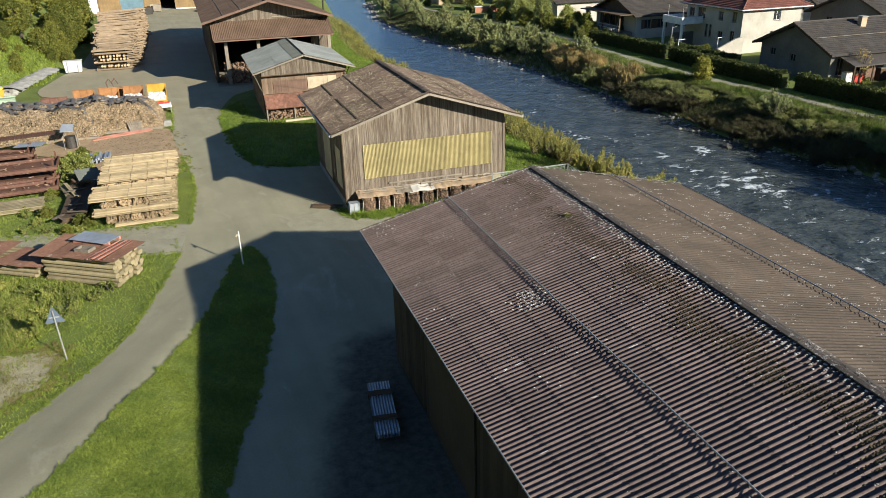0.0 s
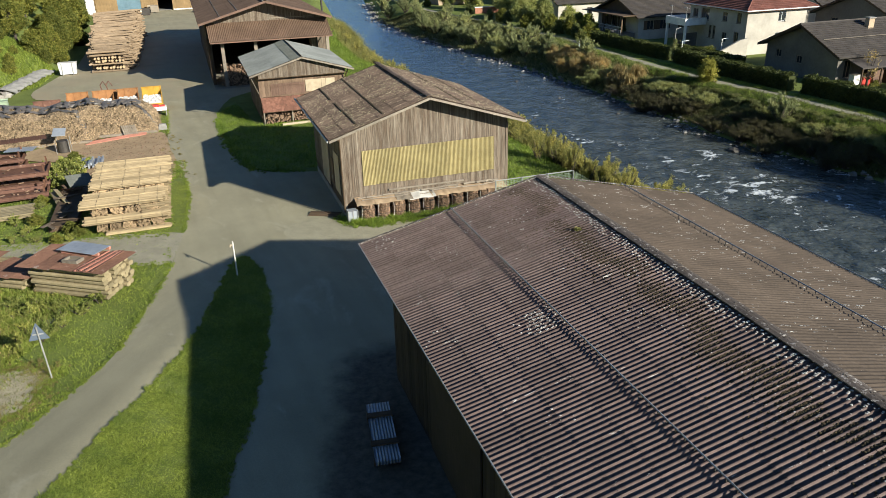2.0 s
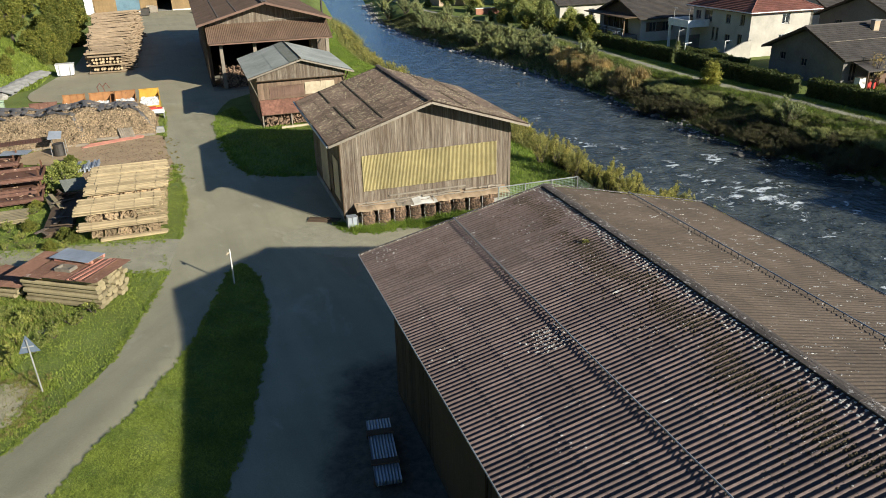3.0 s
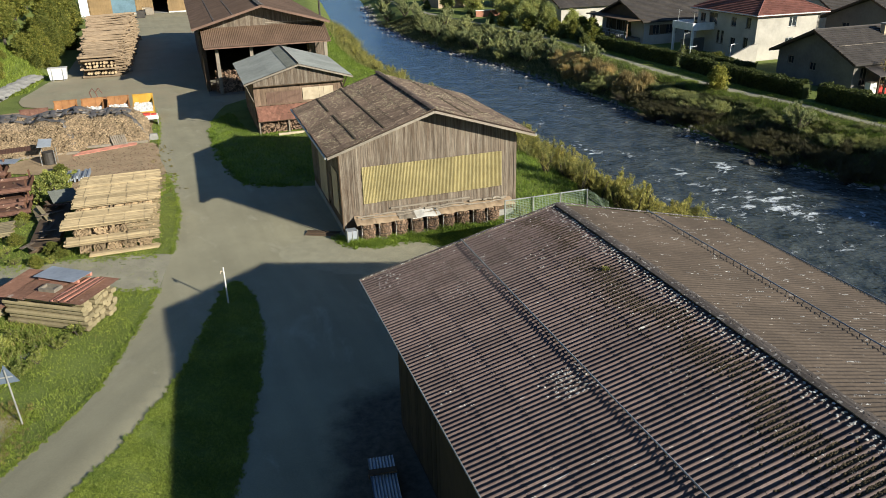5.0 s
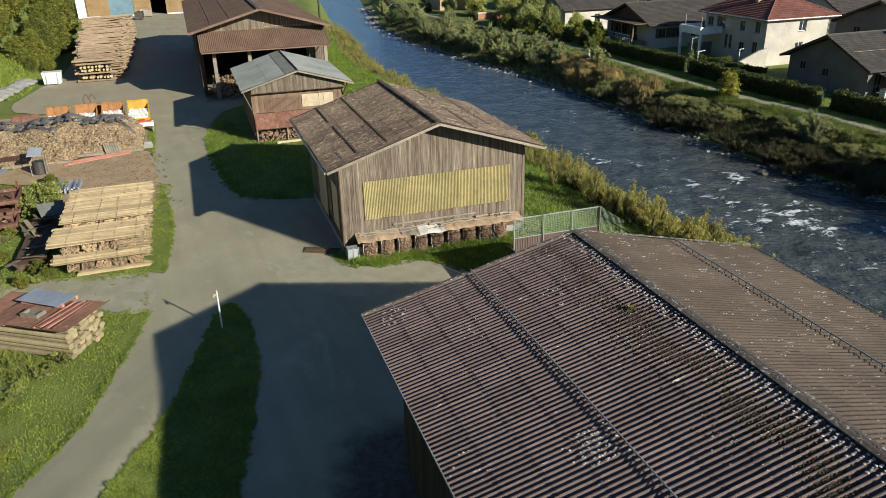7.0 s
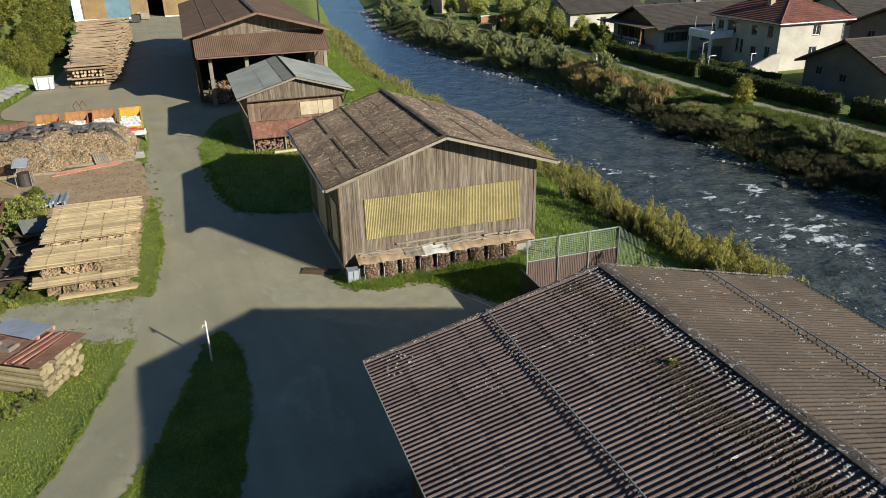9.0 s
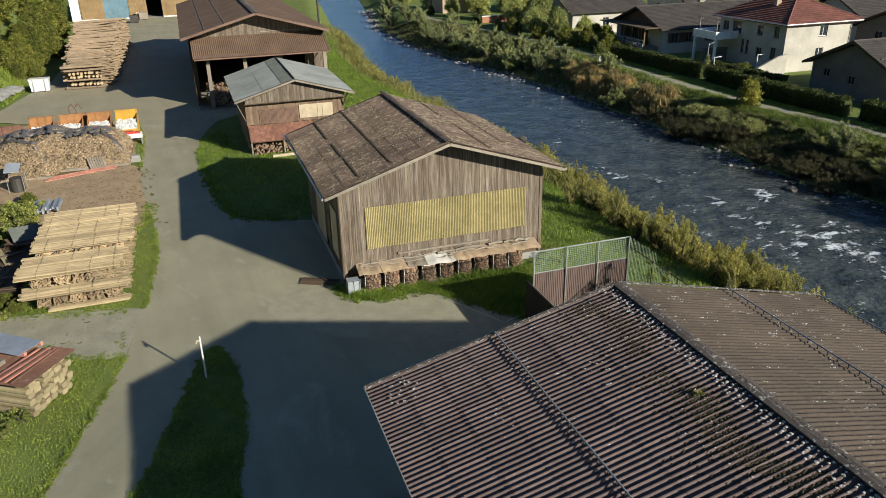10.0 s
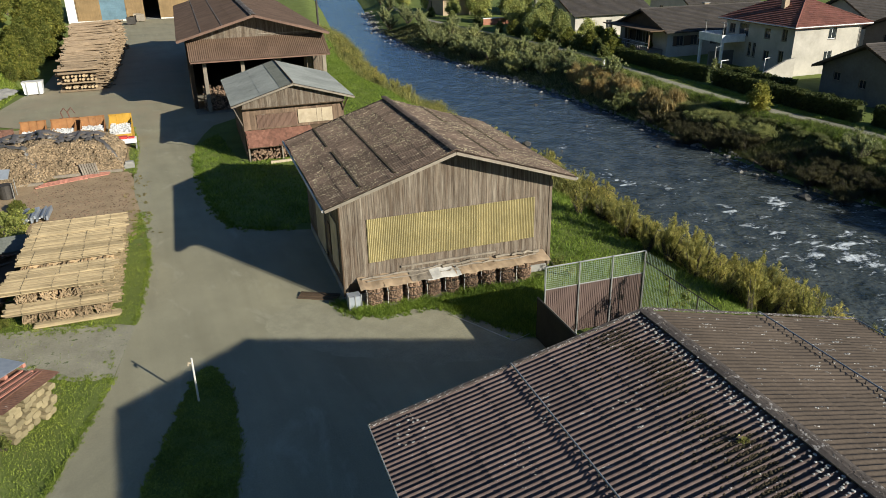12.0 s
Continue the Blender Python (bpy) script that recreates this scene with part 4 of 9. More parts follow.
GRAVEL_TRACK = [(-10.6, 1.5), (-17, 3.0), (-34, 3.6), (-34, 0), (-18, 0.2), (-13, -3.0), (-11.2, -3.2)]
BARE = [(-10.5, 13), (-11.6, 29.3), (-13, 30.2), (-24, 28), (-24, 25), (-18, 19), (-17.6, 13.0)]
LEFT_FIELD = [q for q in ROAD_LEFT] + [(-32, 47), (-50, 20), (-60, -20), (-50, -36)]
blades("grass", [island_line], 210000, 0.085, 0.034, M["blade_grass"], "thick green grass on the island", 1, lift=0.05, lean=0.75)
blades("clover", [island_line], 90000, 0.05, 0.05, M["leaf_clover"], "broad pale leaves of clover and dandelion in the grass", 21, lift=0.07, lean=1.7)
edge_tufts("grass", island_line, 1300, 0.12, 0.035, M["blade_grass"], "ragged grass tufts along the edge of the island", 51, 0.03, 0.07)
edge_tufts("grass", ROAD_LEFT, 1500, 0.1, 0.035, M["blade_grass"], "ragged grass tufts along the edge of the lane", 52, 0.01, 0.08, keep=lambda x, y: ~((y > -3.4) & (y < 1.6)) & ~((y > 13.5) & (y < 29)))
edge_tufts("grass", FRONT_B, 420, 0.26, 0.035, M["blade_meadow"], "ragged grass tufts before the barn", 53, 0.01, 0.2)
edge_tufts("grass", GRASS_B, 500, 0.26, 0.04, M["blade_meadow"], "ragged grass tufts beside the yard", 54, 0.01, 0.2)
blades("grass", [LEFT_FIELD], 440000, 0.1, 0.034, M["blade_grass"], "uncut green verge grass and weeds", 2, holes=[BARE, [(-12.2, 31), (-12.8, 47), (-30, 48), (-30, 31)]],
       keep=lambda x, y, r: r.random(len(x)) < np.clip(1.25 - np.abs(y + 8) / 45 - np.maximum(-28 - x, 0) / 20, 0.12, 1) * np.where(inside(GRAVEL_TRACK, x, y), np.clip((-12.5 - x) / 9, 0.1, 0.5), 1))
blades("clover", [LEFT_FIELD], 170000, 0.06, 0.052, M["leaf_clover"], "broad pale leaves of clover and dandelion in the verge", 23, holes=[GRAVEL_TRACK, BARE, [(-12.2, 31), (-12.8, 47), (-30, 48), (-30, 31)]],
       keep=lambda x, y, r: (x > -24) & (y > -36), lean=1.6)
blades("grass", [LEFT_FIELD], 30000, 0.24, 0.03, M["blade_dry"], "dry yellow grass stalks in the verge", 7, holes=[GRAVEL_TRACK, BARE],
       keep=lambda x, y, r: (np.sin(x * 0.55 + 1.0) * np.sin(y * 0.4 + 0.3) + 0.45 * np.sin(x * 1.7) * np.sin(y * 1.3) > np.where((y < -7) & (x < -15.2), -0.15, 0.25)) & (x < -12.8 - 0.25 * np.maximum(-10 - y, 0)) & (y < 14))
DRY_PATCH = [(-16.4, -14.0), (-17.4, -12.9), (-19.4, -12.7), (-22.3, -13.3), (-22.3, -17.8), (-18.8, -17.9), (-17.0, -16.5)]
blades("grass", [DRY_PATCH], 16000, 0.11, 0.03, M["blade_dry"], "thin dry grass over the bare patch", 34, keep=lambda x, y, r: r.random(len(x)) < 0.25 + 0.6 * (np.sin(x * 2.3) * np.sin(y * 1.9) > 0.1))
edge_tufts("grass", DRY_PATCH + DRY_PATCH[:1], 700, 0.13, 0.035, M["blade_grass"], "grass tufts closing in on the bare patch", 55, 0.01, 0.28)
edge_tufts("grass", DRY_PATCH + DRY_PATCH[:1], 400, 0.16, 0.03, M["blade_dry"], "dry tufts closing in on the bare patch", 56, 0.01, 0.35)
edge_tufts("grass", GRAVEL_TRACK + GRAVEL_TRACK[:1], 1300, 0.12, 0.035, M["blade_grass"], "grass tufts along the gravel track", 57, 0.01, 0.3, keep=lambda x, y: x < -11.4)
EARTH_EDGE = [(-17.6, 13.2), (-14, 12.8), (-11, 14.2), (-10.8, 20), (-11.4, 26), (-11.6, 29.3)]
edge_tufts("grass", smooth_line(EARTH_EDGE, 4), 620, 0.13, 0.035, M["blade_grass"], "grass tufts closing in on the brown earth", 58, 0.02, 0.3, keep=lambda x, y: y < 19)
edge_tufts("grass", smooth_line(EARTH_EDGE, 4), 150, 0.14, 0.03, M["blade_dry"], "dry tufts on the edge of the brown earth", 59, 0.02, 0.5)
SCRUB = [(-16.6, -5.5), (-20, -3.8), (-26, -4), (-28, -14), (-22, -13), (-18.5, -12.4), (-17.0, -10.2), (-16.2, -8)]
blades("weeds", [SCRUB], 30000, 0.26, 0.07, M["leaf_clover"], "rank green weeds round the road sign", 31)
blades("weeds", [SCRUB], 900, 0.4, 0.035, M["leaf_dry"], "dry brown stalks round the road sign", 32)
blades("weeds", [SCRUB], 4500, 0.32, 0.05, M["leaf_weed"], "pale seeding weeds round the road sign", 33)
BANK = [(9, -6.5), (12, -1), (12, 12.6), (-1, 12.6), (-2.8, 13), (-4.4, 14), (-5.5, 17.5), (-6.2, 22.5), (-6.5, 28.6), (-6.6, 36), (-4, 41), (8, 45), (9.6, 53), (9.8, 95), (24, 110), (22, 85), (20.6, 66), (22, 54), (23, 30), (24, 0), (25, -20), (14, -20), (13, -8)]
blades("grass", [BANK], 240000, 0.22, 0.045, M["blade_meadow"], "long green grass down to the river", 3, holes=[[(-3, 29), (7, 29), (7, 43), (-4.5, 43)]])
blades("grass", [[(47.2, -10), (50, -10), (49.4, 8), (48.9, 18), (47.9, 26), (47.6, 42), (48.2, 66), (46.2, 66), (45.8, 42), (46.2, 24)]], 60000, 0.4, 0.06, M["blade_meadow"], "long bright grass edge of the river path", 14)
blades("grass", [[(51.8, -10), (53.5, -10), (52.4, 18), (51.6, 28), (51.6, 57), (50.6, 57), (50.2, 28), (51.2, 18)]], 14000, 0.2, 0.06, M["blade_grass"], "grass strip between path and hedge", 15)
blades("grass", [[(-0.4, 0.0), (0.2, -1.6), (2.1, -1.9), (4, -1.8), (5, -2.8), (7.7, -6.3), (9, -6), (11, -0.9), (0.7, -0.9)]], 30000, 0.3, 0.04, M["blade_meadow"], "grass tufts at the foot of the barn", 4)

# a dark sheet laid to stand in for the shade inside the barn
sheet("earth_4", [(-5.9, 49.6), (8.9, 49.6), (8.9, 90), (-5.9, 90)], M["shade_floor"], "dark floor sheet standing in for shade in the far barn", 0.05)
SLOPE = [(-27.5, 62), (-26.5, 74), (-30, 80), (-50, 80), (-50, 52), (-36, 46), (-33, 50), (-31, 57)]
blades("grass", [SLOPE], 60000, 0.45, 0.08, M["blade_grass"], "long bright grass on the slope", 16)
lit = Geo()
rl = random.Random(17)
for _ in range(1500):
    x, y = rl.uniform(-19, -11.7), rl.uniform(13, 30)
    if x < -17.6 and y < 19 or x > -11.2 and y < 20 and rl.random() < 0.7:
        continue
    L, a = rl.uniform(0.04, 0.15), rl.uniform(0, 180)
    lit.box((-L / 2, -0.025, 0), (L / 2, 0.03, 0.02), pose(x, y, 0.03, rl.uniform(-12, 12), rl.uniform(-12, 12), a))
tagged(part("bark_litter", lit, M["bundle_wood"], None), "bark chips and splinters scattered on bare earth", "litter", kind="stuff")

# ---- plants ----


def leaf_cloud(r, centres, radii, n, size, flat=0.6, up=0.0, slim=0.42):
    """n leaves, a triangle each, in clumps round the centres."""
    k = r.integers(0, len(centres), n)
    c, rad = centres[k], radii[k]
    d = r.normal(size=(n, 3))
    d /= np.linalg.norm(d, axis=1, keepdims=True)
    p = c + np.clip(r.normal(size=(n, 3)), -2.2, 2.2) * (rad * 0.55)[:, None] * [1, 1, 0.85]
    a = r.normal(size=(n, 3)) + d * flat + [0, 0, up]
    a /= np.linalg.norm(a, axis=1, keepdims=True)
    b = np.cross(a, r.normal(size=(n, 3)))
    b /= np.linalg.norm(b, axis=1, keepdims=True)
    s = size * r.uniform(0.6, 1.4, n)[:, None]
    v = np.stack([p - a * s * 0.5 + b * s * slim, p - a * s * 0.5 - b * s * slim, p + a * s * 0.75], 1).reshape(-1, 3)
    f = np.arange(3 * n).reshape(-1, 3)
    return v, f


def make_plant(name, mat, seed, wide, tall, leaves, size, trunk=0.0, clumps=26, label="", category="shrub", group="", upright=False, slim=0.42, up=0.8, fine=1.0, fan=0):
    """A shrub or tree round its own foot: stems or a trunk with limbs, and a crown of leaf clumps with gaps."""
    r = np.random.default_rng(seed)
    rr = random.Random(seed)
    t = thing(name, label, category, group)
    low = trunk * 0.55
    cs, rs_ = [], []
    for k in range(clumps):
        u, h = r.uniform(0, 2 * np.pi), r.uniform(0.05, 1)
        if fan:
            # clumps sit along arching stems that spread from the foot
            st = np.random.default_rng(seed * 100 + k % fan)
            u, lean, length = st.uniform(0, 2 * np.pi), st.uniform(0.1, 1.0), st.uniform(0.55, 1.0)
            h = 0.12 + 0.88 * h
            q = wide * lean * h ** 1.4
            cs.append([np.cos(u) * q, np.sin(u) * q, tall * length * h * (1 - 0.3 * lean * h)])
            rs_.append(wide * r.uniform(0.7, 1.2) * fine * (1.25 - 0.75 * h))
            continue
        if upright:
            prof = wide * (0.35 + 0.65 * h)
        else:
            prof = wide * (1 - (2 * h - 0.75) ** 2 * 0.55) if h > 0.37 else wide * (0.75 + 0.6 * h)
        q = prof * np.sqrt(r.uniform(0.15, 1)) * (0.75 + 0.3 * np.sin(u * 2 + seed))
        cs.append([np.cos(u) * q * 0.8, np.sin(u) * q * 0.8, low + (tall - low) * h * r.uniform(0.82, 1.0)])
        rs_.append(wide * r.uniform(0.2, 0.42) * fine)
    cs, rs_ = np.array(cs), np.array(rs_)
    v, f = leaf_cloud(r, cs, rs_, leaves, size, up=up if upright else 0.0, slim=slim)
    v[:, 2] = np.maximum(v[:, 2], 0.02)
    wood = Geo()
    if trunk:
        wood.rod((0, 0, -0.3), (0, 0, trunk), 0.05 * tall ** 0.8, 0.03 * tall ** 0.8, 8)
        for c in cs[::3]:
            wood.rod((0, 0, trunk * rr.uniform(0.5, 1.0)), tuple(c), 0.018 * tall ** 0.8, 0.006 * tall ** 0.8, 5)
        put("crown", np_mesh("crown", v, f, mat), t)
        part("trunk", wood, M["black_trunk"], t)
    else:
        for c in cs[::2]:
            wood.rod((rr.uniform(-0.15, 0.15) * wide, rr.uniform(-0.15, 0.15) * wide, -0.2), tuple(c), 0.03, 0.012, 5)
        put("foliage", np_mesh("foliage", v, f, mat), t)
        tagged(part("branchwork", wood, M["black_trunk"], t), kind="stuff")
    return t


PLANTS = {}


def plant(kind, x, y, scale=1.0, turn=0.0, dz=0.0, stretch=1.0):
    """The first of its kind stands where it is built, the rest are copies of it."""
    rows, used = PLANTS[kind]
    ob = rows[(used[0]) % len(rows)]
    used[0] += 1
    m = pose(x, y, height1(x, y) + dz, 0, 0, turn)
    if used[0] > len(rows):
        ob = copy_thing(ob, m)
    ob.matrix_basis = m
    ob.scale = (scale, scale, scale * stretch)
    return ob


def plant_kind(kind, n, seed, **how):
    PLANTS[kind] = ([make_plant(seed=seed + k, **how) for k in range(n)], [0])


plant_kind("hill", 4, 100, name="tree", mat=M["leaf_hill"], wide=3.6, tall=9.0, leaves=22000, size=0.25, trunk=3.0, clumps=170, fine=0.5,
           label="broad sunlit deciduous tree on the wooded slope", category="tree", group="trees on the slope")
plant_kind("hillbush", 3, 120, name="bush", mat=M["leaf_hill"], wide=2.2, tall=3.2, leaves=6000, size=0.2, clumps=110, fine=0.48,
           label="yellow-green bush at the foot of the slope", category="bush", group="bushes on the slope")
plant_kind("willow", 4, 140, name="willow_bush", mat=M["leaf_willow"], wide=1.9, tall=3.6, leaves=8000, size=0.2, clumps=420, upright=True, slim=0.18, up=1.3, fine=0.12, fan=40,
           label="grey-green willow bush on the river bank", category="bush", group="bushes on the far bank")
plant_kind("bank", 6, 160, name="bush", mat=M["leaf_bank"], wide=2.6, tall=2.2, leaves=19000, size=0.095, clumps=600, fine=0.17, slim=0.34, fan=60,
           label="dense dark green bush on the river bank", category="bush", group="bushes on the far bank")
# darkened copy of the bank bush: the bank's shade is put into its leaves
plant_kind("shaded_bush", 4, 170, name="brushwood", mat=M["leaf_shaded"], wide=2.3, tall=1.9, leaves=9000, size=0.11, clumps=420, upright=True, slim=0.14, up=1.2, fine=0.14, fan=60,
           label="twiggy bush above the water, darkened in place of shade", category="bush", group="brushwood on the far bank")
plant_kind("dry", 3, 180, name="dry_reed", mat=M["leaf_dry"], wide=1.0, tall=1.5, leaves=1700, size=0.55, clumps=30, upright=True, slim=0.06, up=2.6,
           label="dry straw-coloured reeds on the river bank", category="reeds", group="reeds on the far bank")
plant_kind("weed", 6, 200, name="weed_bush", mat=M["leaf_weed"], wide=1.3, tall=2.5, leaves=7500, size=0.085, clumps=340, upright=True, slim=0.2, up=0.9, fine=0.17, fan=30,
           label="tall yellow-green weeds on the near bank", category="bush", group="weeds on the near bank")
plant_kind("vergeweed", 5, 260, name="verge_weed", mat=M["leaf_verge"], wide=0.7, tall=0.85, leaves=900, size=0.085, clumps=70, fine=0.2, slim=0.36, fan=14,
           label="rank leafy weed in the uncut verge", category="weed", group="weeds in the verge")
plant_kind("garden", 3, 220, name="garden_tree", mat=M["leaf_garden"], wide=3.0, tall=5.6, leaves=12000, size=0.19, trunk=1.6, clumps=80, fine=0.62,
           label="leafy garden tree between the houses", category="tree", group="garden trees")
plant_kind("dark", 3, 240, name="bush", mat=M["leaf_dark"], wide=1.6, tall=2.4, leaves=5000, size=0.2, clumps=90, fine=0.5,
           label="dense dark green garden bush", category="bush", group="garden bushes")

rp = random.Random(21)
# wooded slope
for x, y, s in [(-27.6, 79, 0.62), (-27.4, 84, 0.72), (-28.2, 90, 0.85), (-27.6, 97, 0.85), (-28.5, 104, 0.95), (-28, 111, 0.95), (-29, 119, 1.0), (-29.5, 128, 1.0), (-31, 137, 1.1), (-33, 147, 1.1), (-36, 160, 1.15),
                (-32.5, 80, 0.8), (-33.5, 88, 0.95), (-34, 96, 1.0), (-34.5, 105, 1.05), (-35, 115, 1.1), (-36, 126, 1.1), (-38, 138, 1.1), (-40, 152, 1.2), (-38.5, 80, 1.0), (-40, 90, 1.0), (-41, 101, 1.1), (-42, 113, 1.1),
                (-43, 126, 1.1), (-45, 141, 1.2), (-45, 76, 0.9), (-47, 90, 1.0), (-49, 105, 1.1), (-51, 122, 1.1), (-46, 172, 1.2), (-56, 165, 1.2)]:
    plant("hill", x + rp.uniform(-0.6, 0.6), y + rp.uniform(-1, 1), s * rp.uniform(0.9, 1.1), rp.uniform(0, 360))
for _ in range(34):
    y = rp.uniform(74, 125)
    x = float(np.interp(y, *HILL_FOOT)) - rp.uniform(0.3, 4.5)
    plant("hillbush", x, y, rp.uniform(0.55, 1.1), rp.uniform(0, 360))
for _ in range(26):
    x, y = rp.uniform(-46, -30.5), rp.uniform(56, 80)
    plant("hillbush", x, y, rp.uniform(0.35, 0.75), rp.uniform(0, 360))
# far bank
for _ in range(110):
    y = rp.uniform(-14, 98)
    f = float(np.interp(y, *FAR_WATER))
    a = rp.random()
    edge = float(np.interp(y, [p[1] for p in PATH_MID], [p[0] for p in PATH_MID])) - 3.0
    x = f + 1.4 + a * (edge - f - 1.6)
    kind = "bank" if rp.random() < (0.88 if y < 36 else 0.6) else "willow"
    s = rp.uniform(0.6, 1.0) * (1.0 if a < 0.5 else 0.5)
    s = min(s, max(0.25, (0.5 - height1(x, y)) / 2.2))
    # low bushes take the darkened kind, standing in for shade
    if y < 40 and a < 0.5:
        kind = "shaded_bush"
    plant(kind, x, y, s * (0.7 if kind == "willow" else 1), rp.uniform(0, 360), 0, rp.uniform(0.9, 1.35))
for _ in range(70):
    y = rp.uniform(-18, 34)
    f, ed_ = float(np.interp(y, *FAR_WATER)), float(np.interp(y, [p[1] for p in PATH_MID], [p[0] for p in PATH_MID]))
    x = f - 0.2 + (ed_ - 2.4 - f) * rp.random()
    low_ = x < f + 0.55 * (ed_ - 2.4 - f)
    plant("shaded_bush" if low_ else "bank", x, y, min(1.0, max(0.3, (0.4 - height1(x, y)) / 2.2 * rp.uniform(0.75, 1.1))), rp.uniform(0, 360))
yy = -16.0
while yy < 60:
    ed_ = float(np.interp(yy, [p[1] for p in PATH_MID], [p[0] for p in PATH_MID]))
    x = ed_ - rp.uniform(3.3, 6.0)
    plant("bank", x, yy, min(1.1, max(0.25, (0.6 - height1(x, yy)) / 2.2 * rp.uniform(0.8, 1.2))), rp.uniform(0, 360))
    yy += rp.uniform(0.9, 1.5)
for _ in range(46):
    y = rp.uniform(33, 56)
    plant("dry", float(np.interp(y, *FAR_WATER)) + rp.uniform(2.0, 4.6), y, rp.uniform(0.8, 1.3), rp.uniform(0, 360))
for x, y, s in [(45.2, 49, 0.95), (38.6, 82, 1.15), (37.4, 94, 1.05), (41.5, 76, 0.9), (44.3, 60, 0.85), (45.2, 10.4, 0.95), (38, 104, 0.9), (40, 115, 1.0), (43.6, 57, 0.75), (42.6, 63, 0.9), (41.2, 66.5, 1.0), (44.6, 67, 0.8), (40.2, 71, 1.0), (43.4, 73, 0.8), (39.6, 77.5, 0.95), (42.5, 81, 0.8), (38.4, 87.5, 1.0), (41.6, 89, 0.9), (36.8, 99, 0.95), (40.2, 97, 0.9), (38.8, 109, 1.0), (43.5, 104, 0.9), (36.5, 126, 1.0),
                (38.5, 138, 1.1), (43, 150, 1.1), (46, 170, 1.2), (39.5, 122, 1.0), (41, 131, 0.9), (46, 68, 0.7)]:
    plant("willow", x, y, s, rp.uniform(0, 360))
o = make_plant("yellow_bush", M["leaf_yellow"], 301, 1.6, 2.6, 5200, 0.17, clumps=60, label="small yellow autumn bush beside the river path", category="bush")
o.matrix_basis = pose(47.9, 25.6, height1(47.9, 25.6))
def far_bank(x, y, r):
    f = np.interp(y, *FAR_WATER)
    return (x > f + 0.8) & (x < np.interp(y, [p[1] for p in PATH_MID], [p[0] for p in PATH_MID]) - 1.1)


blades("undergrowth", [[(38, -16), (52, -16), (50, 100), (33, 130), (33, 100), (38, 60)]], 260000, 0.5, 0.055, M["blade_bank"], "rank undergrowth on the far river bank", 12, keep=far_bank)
blades("undergrowth", [[(39, 34), (50, 34), (49, 100), (34, 120), (34, 100), (38, 60)]], 50000, 0.5, 0.06, M["leaf_willow"], "pale rank growth on the far river bank", 22, keep=far_bank)
def near_bank(x, y, r):
    d = np.interp(y, *NEAR_WATER) - x
    return (d > -0.2) & (d < 4.8) & (r.random(len(x)) < np.clip(1.2 - d / 5.0, 0.1, 1))


blades("reeds", [[(15, -24), (27, -24), (25, 20), (24, 54), (22, 70), (24, 100), (28, 130), (20, 130), (15, 80), (17, 50), (18, 20)]], 90000, 1.15, 0.055, M["leaf_weed"], "tall pale weeds along the near water's edge", 13, keep=near_bank)
# near bank
for _ in range(150):
    y = rp.uniform(-16, 34)
    n = float(np.interp(y, *NEAR_WATER))
    off = 0.2 + 4.6 * rp.random() ** 1.3
    plant("weed", n - off, y, rp.uniform(0.4, 0.95), rp.uniform(0, 360), 0, rp.uniform(1.0, 1.5) if off < 3 else 0.9)
for _ in range(60):
    y = rp.uniform(34, 110)
    n = float(np.interp(y, *NEAR_WATER))
    plant("weed", n - rp.uniform(0.2, 3.4), y, rp.uniform(0.5, 0.95), rp.uniform(0, 360))
for x, y, sc_ in [(20.2, -6.9, 0.9), (20.9, -6.3, 1.0), (19.6, -7.4, 0.8), (21.5, -7.0, 0.95), (22.2, -7.4, 0.85), (20.7, -7.6, 0.8), (19.2, -0.9, 0.8), (19.9, -0.2, 0.9), (18.6, 0.6, 0.7), (20.4, -2.2, 0.85), (19.3, -3.0, 0.75), (18.5, 3.1, 0.75), (19.4, 4.0, 0.8), (17.8, 7.6, 0.7)]:
    plant("weed", x, y, sc_, rp.uniform(0, 360), 0, 1.45)
# weeds about the timber yard
for x, y, sc_ in [(-19.0, 17.6, 2.0), (-19.7, 16.0, 1.8), (-18.5, 19.4, 1.7), (-19.6, 18.8, 2.0), (-18.4, 16.2, 1.6), (-19.2, 15.0, 1.5), (-20.0, 17.4, 1.8), (-18.9, 20.6, 1.4)]:
    plant("vergeweed", x, y, sc_, rp.uniform(0, 360), 0, 0.95)
for x, y, s in [(-17.6, 4.6, 0.3), (-17.0, 3.6, 0.28), (-18.2, 2.6, 0.3), (-20.2, 11.2, 0.3), (-20.0, 7.0, 0.3), (-19.2, 22.6, 0.35)]:
    o = plant("hillbush", x, y, s, rp.uniform(0, 360), 0, 0.8)
    tagged(o, "rank green weeds among the timber stacks", "bush", "weeds in the timber yard")
